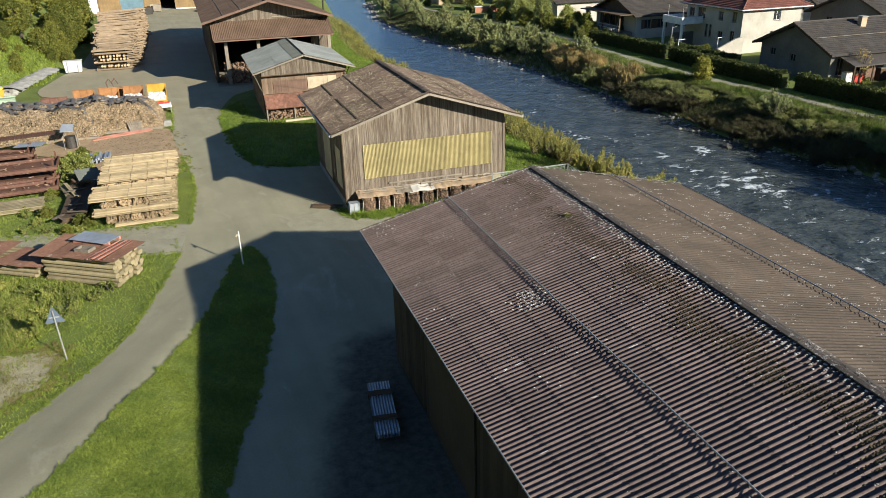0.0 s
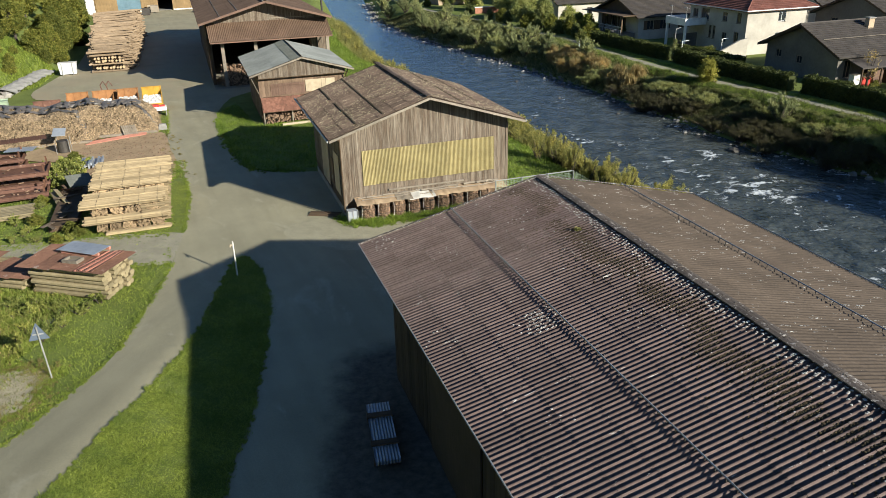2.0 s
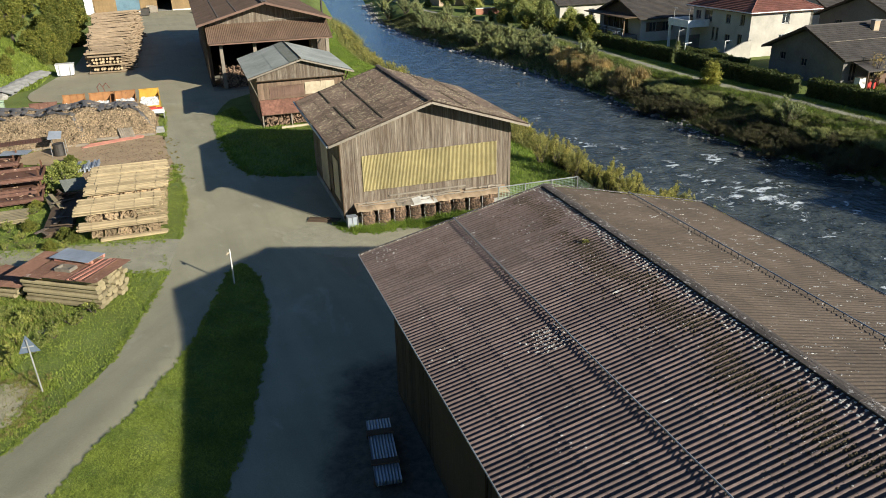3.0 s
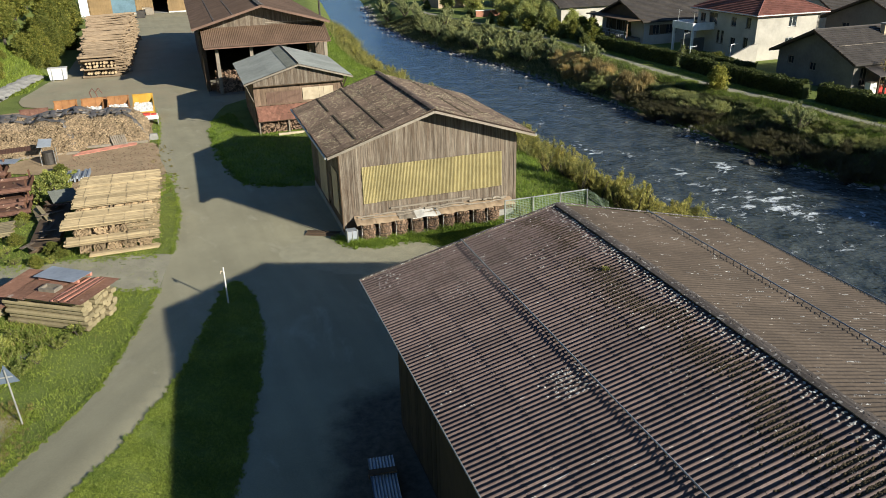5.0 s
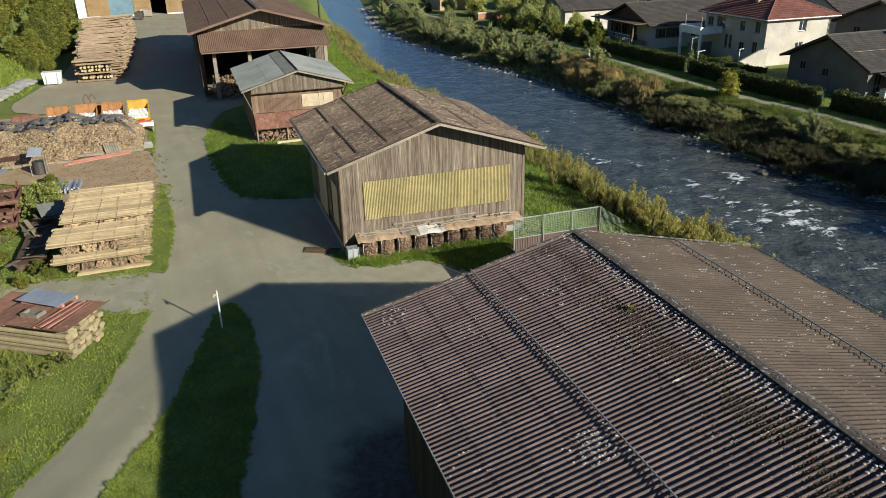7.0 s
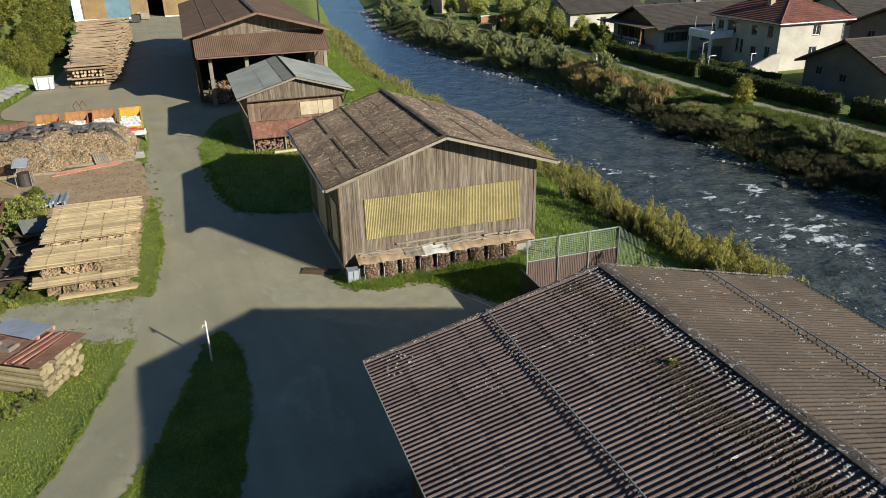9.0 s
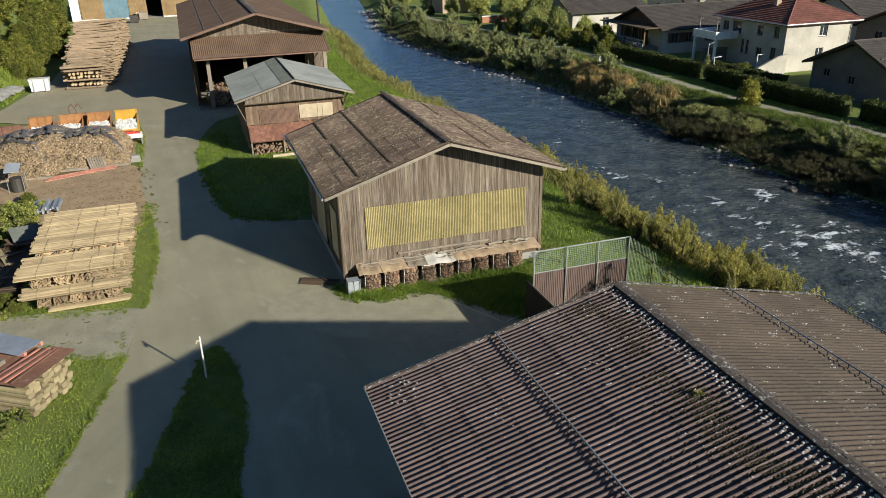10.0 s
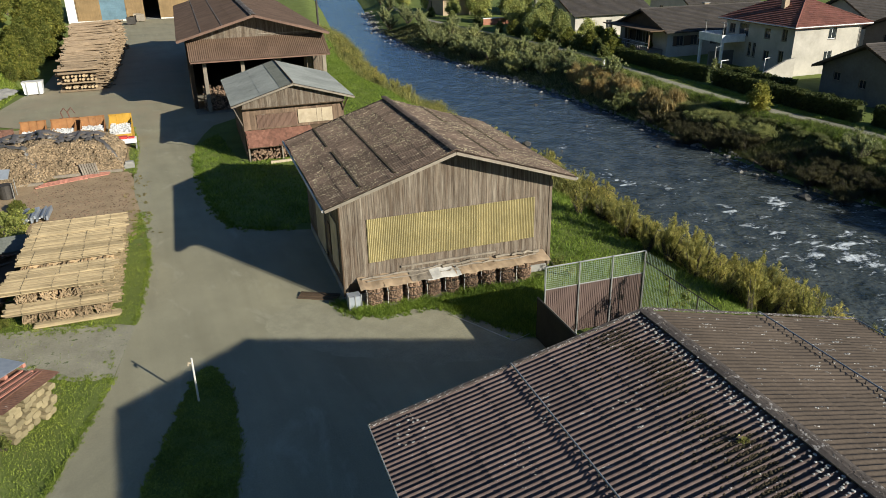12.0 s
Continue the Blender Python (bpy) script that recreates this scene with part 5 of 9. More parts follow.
for x, y in [(-16.9, -7.0), (-16.2, -8.0), (-17.7, -6.9), (-18.7, -6.3), (-19.7, -5.7), (-20.7, -5.3), (-17.2, -8.3), (-18.3, -7.8), (-19.4, -7.4), (-20.6, -6.9), (-21.8, -6.4), (-15.4, -7.2), (-16.6, -9.3), (-18.0, -9.3), (-19.2, -8.9),
             (-20.4, -8.5), (-21.8, -8.1), (-22.8, -7.0), (-17.4, -10.6), (-18.8, -10.5), (-20.2, -10.1), (-21.6, -9.8), (-23.0, -9.0), (-18.4, -12.0), (-19.8, -11.8), (-21.2, -11.4), (-22.7, -10.8), (-22.0, -5.0), (-23.4, -5.6), (-14.9, -6.6)]:
    for _ in range(2):
        o = plant("vergeweed", x + rp.uniform(-0.5, 0.5), y + rp.uniform(-0.5, 0.5), rp.uniform(0.45, 1.0), rp.uniform(0, 360), 0, rp.uniform(0.7, 1.2))
for _ in range(46):
    x, y = rp.uniform(-22, -16.9), rp.uniform(2.5, 22)
    if not (-20.2 < x < -17.3 and 4 < y < 13):
        plant("vergeweed", x, y, rp.uniform(0.35, 0.8), rp.uniform(0, 360))
for x, y, sc_ in ((11.9, -0.6, 0.8), (12.3, 0.2, 0.9), (11.2, -1.0, 0.6), (12.1, 1.4, 0.8), (12.6, -1.2, 0.7)):
    plant("vergeweed", x, y, sc_, rp.uniform(0, 360))
# gardens
# unseen trees, added beyond the view to shade the bank and the water
for x, y, s in [(50.5, -8.5, 1.0), (49.5, -14.5, 1.2), (53.0, -16.0, 1.3), (47.5, -21.0, 1.3), (52.0, -25.0, 1.4), (46.5, -29.0, 1.3)]:
    o = plant("garden", x, y, s, rp.uniform(0, 360))
    tagged(o, "unseen tree added to shade the far bank and water", "tree", "trees on the far bank")
for x, y, s in [(56.5, 76, 0.7), (53, 79, 0.85), (50.8, 84, 0.9), (55, 88, 1.0), (52.5, 95, 1.0), (58.5, 98, 1.0), (56, 106, 1.1), (61, 110, 1.2), (53, 115, 1.0), (65, 105, 1.1), (49.5, 122, 0.9), (56, 125, 1.1),
                (64, 124, 1.2), (50, 140, 1.0), (47, 152, 1.0), (70, 118, 1.2), (76, 108, 1.1), (52, 165, 1.1), (61.5, 100, 0.8)]:
    plant("garden", x, y, s * rp.uniform(0.85, 1.1), rp.uniform(0, 360))
for x, y, s in [(53.4, 63.0, 0.85), (55.0, 66.5, 1.05), (53.2, 69.0, 1.0), (56.0, 71.5, 1.0), (52.2, 74, 0.9), (51.0, 81, 0.9), (50.2, 91, 0.8)]:
    o = plant("hillbush", x, y, s, rp.uniform(0, 360))
    tagged(o, "large light green garden bush", "bush", "garden bushes")
for x, y, s in [(59.5, 10.6, 0.5), (61.0, 11.4, 0.55), (62.6, 12.0, 0.6), (64.2, 12.8, 0.6), (65.8, 13.4, 0.65), (67.5, 14.2, 0.7), (69, 15, 0.7), (58.6, 12.8, 0.4), (60.4, 14.0, 0.4)]:
    o = plant("hillbush", x, y, s, rp.uniform(0, 360))
    tagged(o, "light green garden bush beside the grey house", "bush", "garden bushes")
o = make_plant("bare_tree", M["leaf_dry"], 333, 1.8, 4.2, 420, 0.13, trunk=1.3, clumps=60, fine=0.5, label="small half-bare garden tree beside the grey house", category="tree")
o.matrix_basis = pose(61.9, 16.4, height1(61.9, 16.4))
for x, y, s in [(51.6, 62.5, 0.7), (52.5, 66, 0.9), (51.8, 71, 0.9), (50.8, 77, 0.9), (49.8, 88, 0.9), (49.4, 96, 0.8), (48.2, 104, 0.9), (47.2, 116, 0.9), (46.6, 128, 0.8), (59, 62, 0.8), (60.5, 77, 0.8), (55.8, 61.5, 0.6)]:
    plant("dark", x, y, s, rp.uniform(0, 360))
for kind in PLANTS:
    rows, used = PLANTS[kind]
    for ob in rows[used[0]:]:
        for c in list(ob.children):
            bpy.data.objects.remove(c)
        bpy.data.objects.remove(ob)


def hedge(x0, y0, x1, y1, high, deep, seed, label):
    """A clipped hedge: leaves over its faces, twigs inside."""
    r = np.random.default_rng(seed)
    t = thing("hedge", label, "hedge", "garden hedges")
    p, q = np.array([x0, y0]), np.array([x1, y1])
    length = np.linalg.norm(q - p)
    d = (q - p) / length
    nrm = np.array([-d[1], d[0]])
    n = int(length * 420)
    s, side, h = r.uniform(0, length, n), r.uniform(-0.5, 0.5, n), r.uniform(0, 1, n)
    face = r.integers(0, 3, n)
    side = np.where(face == 0, -0.5, np.where(face == 1, 0.5, side)) + r.normal(0, 0.05, n)
    top = 1 + 0.05 * np.sin(s * 1.7) + 0.03 * np.sin(s * 4.1)
    h = np.where(face == 2, top, h * top)
    xy = p + d * s[:, None] + nrm * (side * deep)[:, None]
    z = height(xy[:, 0], xy[:, 1]) + h * high
    c = np.concatenate([xy, z[:, None]], 1)
    v, f = leaf_cloud(r, c, np.full(n, 0.1), n, 0.17)
    put("foliage", np_mesh("foliage", v, f, M["leaf_hedge"]), t)
    core = Geo()
    a = math.degrees(math.atan2(d[1], d[0]))
    core.box((0, -deep * 0.36, 0), (length, deep * 0.36, high * 0.9), pose(x0, y0, height1(x0, y0), 0, 0, a))
    part("core", core, M["leaf_hedge"], t)
    return t


hedge(51.9, 59, 53.0, 40.6, 1.75, 1.3, 1, "long clipped dark green garden hedge")
hedge(53.1, 39.0, 52.6, 27.5, 1.75, 1.3, 2, "long clipped dark green garden hedge")
hedge(52.6, 27.0, 53.2, 18.2, 1.75, 1.3, 3, "clipped dark green garden hedge beside the path")
hedge(53.8, 16.8, 55.2, -4, 1.8, 1.3, 4, "clipped dark green garden hedge at the bend of the path")
hedge(57.0, 44.0, 57.6, 31.5, 1.3, 1.0, 5, "low dark hedge below the house wall")

# ---- barns ----


def rail_guard(parent, p, q, high=0.09, gap=0.36, label="snow guard rail on brackets"):
    """A snow rail over a roof: a pipe on brackets."""
    p, q = Vector(p), Vector(q)
    up = Vector((0, 0, high))
    rail = part("snow_rail", Geo().rod(p + up, q + up, 0.022, n=6), M["steel"], parent, label)
    n = int((q - p).length / gap)
    g = Geo().rod((0, 0, -0.04), (0, 0, high), 0.018, n=4)
    me = g.mesh("bracket", M["dark_steel"])
    for k in range(n + 1):
        put("bracket", me, rail, m=Matrix.Translation(p + (q - p) * (k / n)))


def ridge_caps(parent, p, q, slope, wing, mat, piece=1.05, lift=0.07, rnd=random):
    """Angled ridge pieces, each lapping the next."""
    p, q = Vector(p), Vector(q)
    length = (q - p).length
    d = (q - p) / length
    side = Vector((0, 0, 1)).cross(d).normalized()
    n = max(1, int(length / piece))
    st = length / n
    g = Geo()
    vs = []
    for s, e in ((0.0, 0.0), (st + 0.05, 0.006)):
        c = d * s
        for k, w in ((-1, wing), (-0.35, wing * 0.35), (0, 0), (0.35, wing * 0.35), (1, wing)):
            vs.append(c + side * (wing * k) + Vector((0, 0, lift + e - abs(k) * wing * slope - (0.02 if k == 0 else 0))))
    low = [v - Vector((0, 0, 0.03)) for v in vs]
    fs = [(k, k + 1, k + 6, k + 5) for k in range(4)] + [(10 + k, 15 + k, 16 + k, 11 + k) for k in range(4)]
    fs += [(k, 10 + k, 11 + k, k + 1) for k in range(4)] + [(5 + k, 6 + k, 16 + k, 15 + k) for k in range(4)] + [(0, 5, 15, 10), (4, 14, 19, 9)]
    g.add(vs + low, fs)
    me = g.mesh("ridge_cap", mat)
    for k in range(n):
        put("ridge_cap", me, parent, m=Matrix.Translation(p + d * (st * k) + Vector((0, 0, rnd.uniform(0, 0.01)))))


def verge(parent, p, q, mat, wide=0.2, thick=0.06, piece=2.0, name="verge_board", lift=0.05):
    p, q = Vector(p), Vector(q)
    n = max(1, int((q - p).length / piece))
    for k in range(n):
        a, b = p + (q - p) * (k / n), p + (q - p) * ((k + 1) / n)
        d = (b - a).normalized()
        m = axes_at(a, d, Vector((0, 0, 1)).cross(d))
        part(name, Geo().box((0.004, -wide / 2, lift), ((b - a).length - 0.004, wide / 2, lift + thick)), mat, parent, m=m)


rb = random.Random(31)

# the long barn under the camera
A = thing("long_barn", "long timber barn with a brown corrugated fibre cement roof", "barn")
AX0, AX1, ARX, AZ0, AZ1, AY, AL = -3.05, 13.1, 5.05, 6.08, 7.98, -18.85, 39.0
AS = (AZ1 - AZ0) / (ARX - AX0)
down = math.hypot(ARX - AX0, AZ1 - AZ0)
sheet_roof(A, "roof_slope", (ARX, AY, AZ1), (0, -1, 0), (AX0 - ARX, 0, AZ0 - AZ1), AL, down, 8, M["fibre_roof"], "brown corrugated sheets with lichen and moss", most=288, amp=0.042, rnd=rb, rise=0.011)
sheet_roof(A, "roof_slope", (ARX, AY, AZ1), (0, -1, 0), (AX1 - ARX, 0, AZ0 - AZ1), AL, down, 8, M["fibre_roof_sunny"], "paler brown corrugated sheets facing the river", most=288, amp=0.02, rnd=rb, rise=0.018)
ridge_caps(A, (ARX, AY + 0.02, AZ1 + 0.03), (ARX, AY - AL, AZ1 + 0.03), AS, 0.19, M["lichen_cap"], 0.9, rnd=rb)
rl_ = Geo()
for _ in range(2600):
    x = rb.uniform(-0.2, 0.2)
    rl_.lump((ARX + x, AY - rb.random() * AL, AZ1 + 0.095 - abs(x) * AS), rb.uniform(0.012, 0.03), 0.6, rb)
tagged(part("ridge_lichen", rl_, M["lichen_cap"], A, "crusty lichen on the ridge caps"), kind="stuff")
rail_guard(A, (0.95, AY + 0.05, AZ1 - AS * (ARX - 0.95) + 0.05), (0.95, AY - AL, AZ1 - AS * (ARX - 0.95) + 0.05))
rail_guard(A, (9.15, AY + 0.05, AZ1 - AS * (9.15 - ARX) + 0.05), (9.15, AY - AL, AZ1 - AS * (9.15 - ARX) + 0.05), 0.1)
rail_guard(A, (AX0 - 0.03, AY + 0.05, AZ0 - 0.0), (AX0 - 0.03, AY - AL, AZ0 - 0.0), 0.07, 0.35, "pale gutter rail on hooks")
rail_guard(A, (AX1 + 0.03, AY + 0.05, AZ0 - 0.0), (AX1 + 0.03, AY - AL, AZ0 - 0.0), 0.07, 0.35, "pale gutter rail on hooks")
for sx in (AX0, AX1):
    verge(A, (sx, AY + 0.04, AZ0 + 0.02), (ARX, AY + 0.04, AZ1 + 0.02), M["lichen_cap"], 0.11, 0.025, 0.53, "verge_cap")
# moss in a ragged band below the ridge, white lichen on the crests, screws along the laps
mo = Geo()
for k in range(34000):
    y = AY - 0.2 - rb.random() * 30
    mid = 1.1 + 0.18 * math.sin(y * 0.7) + 0.2 * math.sin(y * 1.9 + 1)
    s = mid + rb.gauss(0.12, 0.22) + (rb.uniform(0, 1.4) if rb.random() < 0.07 else 0)
    if math.sin(y * 0.9) + math.sin(y * 2.3 + 1) + 0.7 * math.sin(y * 5.1) + rb.uniform(-1.3, 1.3) < (-1.1 if y < -24 else -0.6) or s < 0.45:
        continue
    if rb.random() < 0.55:
        y = AY - (math.floor((AY - y) / 0.177) + 0.5) * 0.177 + rb.gauss(0, 0.022)
        mo.lump((ARX - s, y, AZ1 - AS * s - 0.006), rb.uniform(0.02, 0.05), 0.6, rb)
    else:
        mo.lump((ARX - s, y, AZ1 - AS * s + 0.018), rb.uniform(0.016, 0.046), 0.5, rb)
tagged(part("moss", mo, M["moss"], A, "dark moss cushions in the roof channels"), kind="stuff")
li = Geo()
for k in range(int(AL / 0.177)):
    y = AY - k * 0.177
    for j in range(10):
        if rb.random() < 0.62:
            s = 0.22 + rb.random() ** 1.6 * 0.4
            li.lump((ARX - s, y + rb.uniform(-0.035, 0.035), AZ1 - AS * s + 0.053), rb.uniform(0.018, 0.05), 0.35, rb)
    for _ in range(rb.randrange(4)):
        s = rb.uniform(0.6, 2.2)
        li.lump((ARX - s, y, AZ1 - AS * s + 0.052), rb.uniform(0.012, 0.035), 0.4, rb)
for cx, cy, n in ((0.4, -28.6, 150), (0.9, -21.0, 12), (-2.2, -19.6, 26), (-0.4, -22.2, 12), (2.4, -22.2, 12), (-2.3, -27.5, 8), (2.6, -30.4, 8), (-1.0, -32.5, 8)):
    for _ in range(n):
        row = rb.randrange(-3, 4)
        y = AY - (round((AY - cy) / 0.177) + row) * 0.177
        x = cx + rb.gauss(0, 0.28)
        li.lump((x, y + rb.uniform(-0.03, 0.03), AZ1 - AS * (ARX - x) + 0.054), rb.uniform(0.015, 0.045), 0.3, rb)
for _ in range(420):
    # crusts on the verges
    x = rb.uniform(AX0, AX1)
    li.lump((x, AY + 0.03 + rb.uniform(-0.1, 0.06), AZ1 - AS * abs(x - ARX) + 0.09), rb.uniform(0.01, 0.03), 0.5, rb)
for _ in range(230):
    # flecks along the laps and in a few channels of the shaded slope
    s = rb.choice((1.04, 2.08, 3.12, 4.16, 5.2, 6.24, 7.28)) * (ARX - AX0) / 8.32 + rb.gauss(0, 0.18)
    y = AY - rb.randrange(int(30 / 0.177)) * 0.177
    for j in range(rb.randrange(1, 4)):
        li.lump((ARX - s - j * 0.05, y + rb.uniform(-0.03, 0.03), AZ1 - AS * (s + j * 0.05) + 0.046), rb.uniform(0.008, 0.02), 0.35, rb)
for _ in range(900):
    s = rb.choice((0.6, 1.6, 2.6, 3.6, 4.6, 5.6, 6.6)) + rb.gauss(0, 0.3)
    y = AY - rb.randrange(int(AL / 0.177)) * 0.177
    for j in range(rb.randrange(1, 9)):
        li.lump((ARX + s + j * 0.05, y + rb.uniform(-0.03, 0.03), AZ1 - AS * (s + j * 0.05) + 0.02), rb.uniform(0.012, 0.035), 0.35, rb)
tagged(part("lichen", li, M["lichen_white"], A, "white lichen tufts on the roof crests"), kind="stuff")
sc = Geo()
for r in range(1, 8):
    for sgn in (-1,):
        x = ARX + sgn * (ARX - AX0) * r / 8
        z = AZ1 - AS * (ARX - AX0) * r / 8
        for k in range(0, int(AL / 0.177), 2):
            y = AY - k * 0.177
            sc.box((x - 0.015, y - 0.014, z + 0.036), (x + 0.016, y + 0.014, z + 0.066))
tagged(part("fixing_screw", sc, M["dark_steel"], A, "dark fixing screws along the sheet laps"), kind="stuff")
r16 = np.random.default_rng(16)
for tx, ty in ((3.9, -24.3),):
    z_ = AZ1 - AS * (ARX - tx)
    v, f = leaf_cloud(r16, np.array([[tx, ty, z_ + 0.06], [tx + 0.06, ty - 0.05, z_ + 0.1]]), np.array([0.1, 0.08]), 100, 0.075, up=1.0, slim=0.2)
    put("roof_weed", np_mesh("roof_weed", v, f, M["leaf_weed"]), A, "small green weed rooted in the roof moss")
# walls
wa = Geo()
wall_holes(wa, (-2.0, -19.9), (-2.0, AY - AL + 1), 0, AZ0 - 0.0, 0.2, [(5.0, 10.0, 0.0, 4.2), (16, 21, 0, 4.2)], (-1, 0))
wall_holes(wa, (12.05, AY - AL + 1), (12.05, -19.9), 0, AZ0, 0.2, [], (1, 0))
part("wall", wa, M["barn_dark"], A, "dark stained timber wall")
ga = Geo()
ga.add([(-2.0, -19.9, 0), (12.05, -19.9, 0), (12.05, -19.9, 6.05), (5.05, -19.9, 7.7), (-2, -19.9, 6.05), (-2.0, -20.1, 0), (12.05, -20.1, 0), (12.05, -20.1, 6.05), (5.05, -20.1, 7.7), (-2, -20.1, 6.05)],
       [(4, 3, 2, 1, 0), (5, 6, 7, 8, 9)])
part("gable_wall", ga, M["barn_dark"], A)
ga = Geo()
ga.add([(-2.0, AY - AL + 1, 0), (12.05, AY - AL + 1, 0), (12.05, AY - AL + 1, 6.05), (5.05, AY - AL + 1, 7.7), (-2, AY - AL + 1, 6.05)], [(0, 1, 2, 3, 4)])
part("gable_wall", ga, M["barn_dark"], A)
boards(A, "wall_board", (-2.0, -19.95), (-2.0, -24.9), 0.25, AZ0 - 0.1, M["barn_dark"], wide=0.3, out=(-1, 0), rnd=rb)
boards(A, "wall_board", (-2.0, -30.0), (-2.0, -35.8), 0.25, AZ0 - 0.1, M["barn_dark"], wide=0.3, out=(-1, 0), rnd=rb)
for y0 in (-24.9, -35.9):
    dr = part("sliding_door", Geo().box((-2.08, y0 - 5.0, 0.1), (-2.02, y0, 4.25)), M["barn_dark"], A, "dark timber sliding barn door")
    part("door_rail", Geo().box((-2.16, y0 - 5.2, 4.27), (-2.03, y0 + 0.2, 4.37)), M["dark_steel"], dr)

# the weathered barn with the yellow panel
B = thing("weathered_barn", "weathered grey board barn with a yellow corrugated panel in its gable", "barn")
BX, BW, BZ, BR, BRX = 0.0, 11.7, 5.5, 7.95, 5.75
BS = (7.99 - 5.83) / (5.75 + 0.99)
BL = 13.95
downL, downR = math.hypot(6.74, 6.74 * BS), math.hypot(6.76, 6.76 * BS)
sheet_roof(B, "roof_slope", (BRX, -1.23, 7.97), (0, 1, 0), (-1, 0, -BS), BL, downL, 6, M["fibre_roof_old"], "mossy brown corrugated sheets with pale lichen", amp=0.052, rnd=rb)
sheet_roof(B, "roof_slope", (BRX, -1.23, 7.97), (0, 1, 0), (1, 0, -BS), BL, downR, 6, M["fibre_roof_old"], "sunlit brown corrugated sheets", amp=0.044, rnd=rb)
ridge_caps(B, (BRX, -1.25, 8.02), (BRX, -1.23 + BL, 8.02), BS, 0.2, M["fibre_roof_old"], 1.0, rnd=rb)


def strip_on(parent, x, y0, y1, name="roof_strip", high=0.06, label="dark snow guard board"):
    z = 7.97 - BS * abs(x - BRX)
    g = Geo().box((x - 0.07, y0, z), (x + 0.07, y1, z + high))
    for k in range(int((y1 - y0) / 0.9) + 1):
        g.box((x - 0.03, y0 + k * 0.9, z), (x + 0.22, y0 + k * 0.9 + 0.04, z + 0.05))
    part(name, g, M["moss"], parent, label)


lb_ = Geo()
for _ in range(5200):
    x, y = rb.uniform(-0.9, 12.4), -1.1 + round(rb.uniform(0, 13.6) / 0.177) * 0.177
    if math.sin(x * 1.3 + y * 0.4) + math.sin(y * 0.9 - x * 0.5) + rb.uniform(-1.4, 1.4) < 0:
        continue
    z = 7.97 - BS * abs(x - BRX)
    for j in range(rb.randrange(1, 4)):
        lb_.lump((x + j * 0.04, y + rb.uniform(-0.03, 0.03), z + 0.044 - BS * j * 0.04 * (1 if x > BRX else -1)), rb.uniform(0.013, 0.034), 0.45, rb)
tagged(part("lichen", lb_, M["lichen_tuft"], B, "pale lichen tufts on the roof crests"), kind="stuff")
mb = Geo()
for _ in range(5200):
    x = rb.choice((1.0, 2.75, 4.2, -0.2, 8.2, 10.2)) + rb.gauss(0, 0.4)
    y = rb.uniform(-1.0, 12.5)
    if math.sin(x * 2 + y * 0.8) + math.sin(y * 1.7) + rb.uniform(-1, 1) < 0.2:
        continue
    y = -1.23 + (math.floor((y + 1.23) / 0.177) + 0.5) * 0.177 + rb.gauss(0, 0.035)
    mb.lump((x, y, 7.97 - BS * abs(x - BRX) - 0.02), rb.uniform(0.02, 0.065), 0.6, rb)
tagged(part("moss", mb, M["moss"], B, "dark moss in the roof channels"), kind="stuff")
strip_on(B, 1.0, -0.4, 3.2)
strip_on(B, 0.95, 3.5, 6.4)
strip_on(B, 0.9, 7.6, 12.4)
strip_on(B, 2.75, -0.6, 12.5)
strip_on(B, 8.2, -0.4, 5.4)
strip_on(B, 8.1, 7.6, 12.4)
strip_on(B, 10.2, 2.6, 12.4)
for sx in (-0.99, 12.5):
    verge(B, (sx, -1.26, 7.97 - BS * abs(sx - BRX) - 0.12), (BRX, -1.26, 7.97 - 0.12), M["trim_wood"], 0.05, 0.15, 3.3, "bargeboard", -0.06)
    part("gutter", Geo().rod((sx + (0.08 if sx > 0 else -0.08), -1.2, 5.72), (sx + (0.08 if sx > 0 else -0.08), 12.7, 5.72), 0.07, n=8), M["steel"], B, "half-round zinc gutter")


def gable_top(s):
    return 7.72 - BS * abs(s - BRX)


# core behind the boards, then the boards
core = Geo()
wall_holes(core, (0.06, 0.06), (0.06, 11.5), 0.0, 5.4, 0.12, [(1.2, 3.2, 1.2, 4.2), (5.0, 8.0, 0.6, 4.2)], (-1, 0))
wall_holes(core, (11.64, 11.5), (11.64, 0.06), 0.0, 5.4, 0.12, [], (1, 0))
for y in (0.08, 11.4):
    core.add([(0.06, y, 0.0), (11.64, y, 0.0), (11.64, y, gable_top(11.6) - 0.05), (BRX, y, 7.65), (0.06, y, gable_top(0.06) - 0.05),
              (0.06, y + 0.1, 0.0), (11.64, y + 0.1, 0.0), (11.64, y + 0.1, gable_top(11.6) - 0.05), (BRX, y + 0.1, 7.65), (0.06, y + 0.1, gable_top(0.06) - 0.05)], [(0, 1, 2, 3, 4), (9, 8, 7, 6, 5)])
part("wall_core", core, M["dark_wood"], B, "dark timber frame wall")
boards(B, "wall_board", (0, 0.05), (11.7, 0.05), 1.14, 5, M["old_wood"], wide=0.19, rnd=rb, top=gable_top)
boards(B, "wall_board", (0.04, 11.4), (0.04, 0.05), 1.1, 5.5, M["old_wood"], wide=0.21, out=(-1, 0), rnd=rb)
boards(B, "wall_board", (11.66, 0.05), (11.66, 11.4), 1.1, 5.4, M["old_wood"], wide=0.21, out=(1, 0), rnd=rb)
part("corner_post", Geo().box((-0.05, -0.02, 0.3), (0.12, 0.12, 5.55)), M["old_wood"], B)
part("corner_post", Geo().box((11.58, -0.02, 0.3), (11.75, 0.12, 5.45)), M["old_wood"], B)
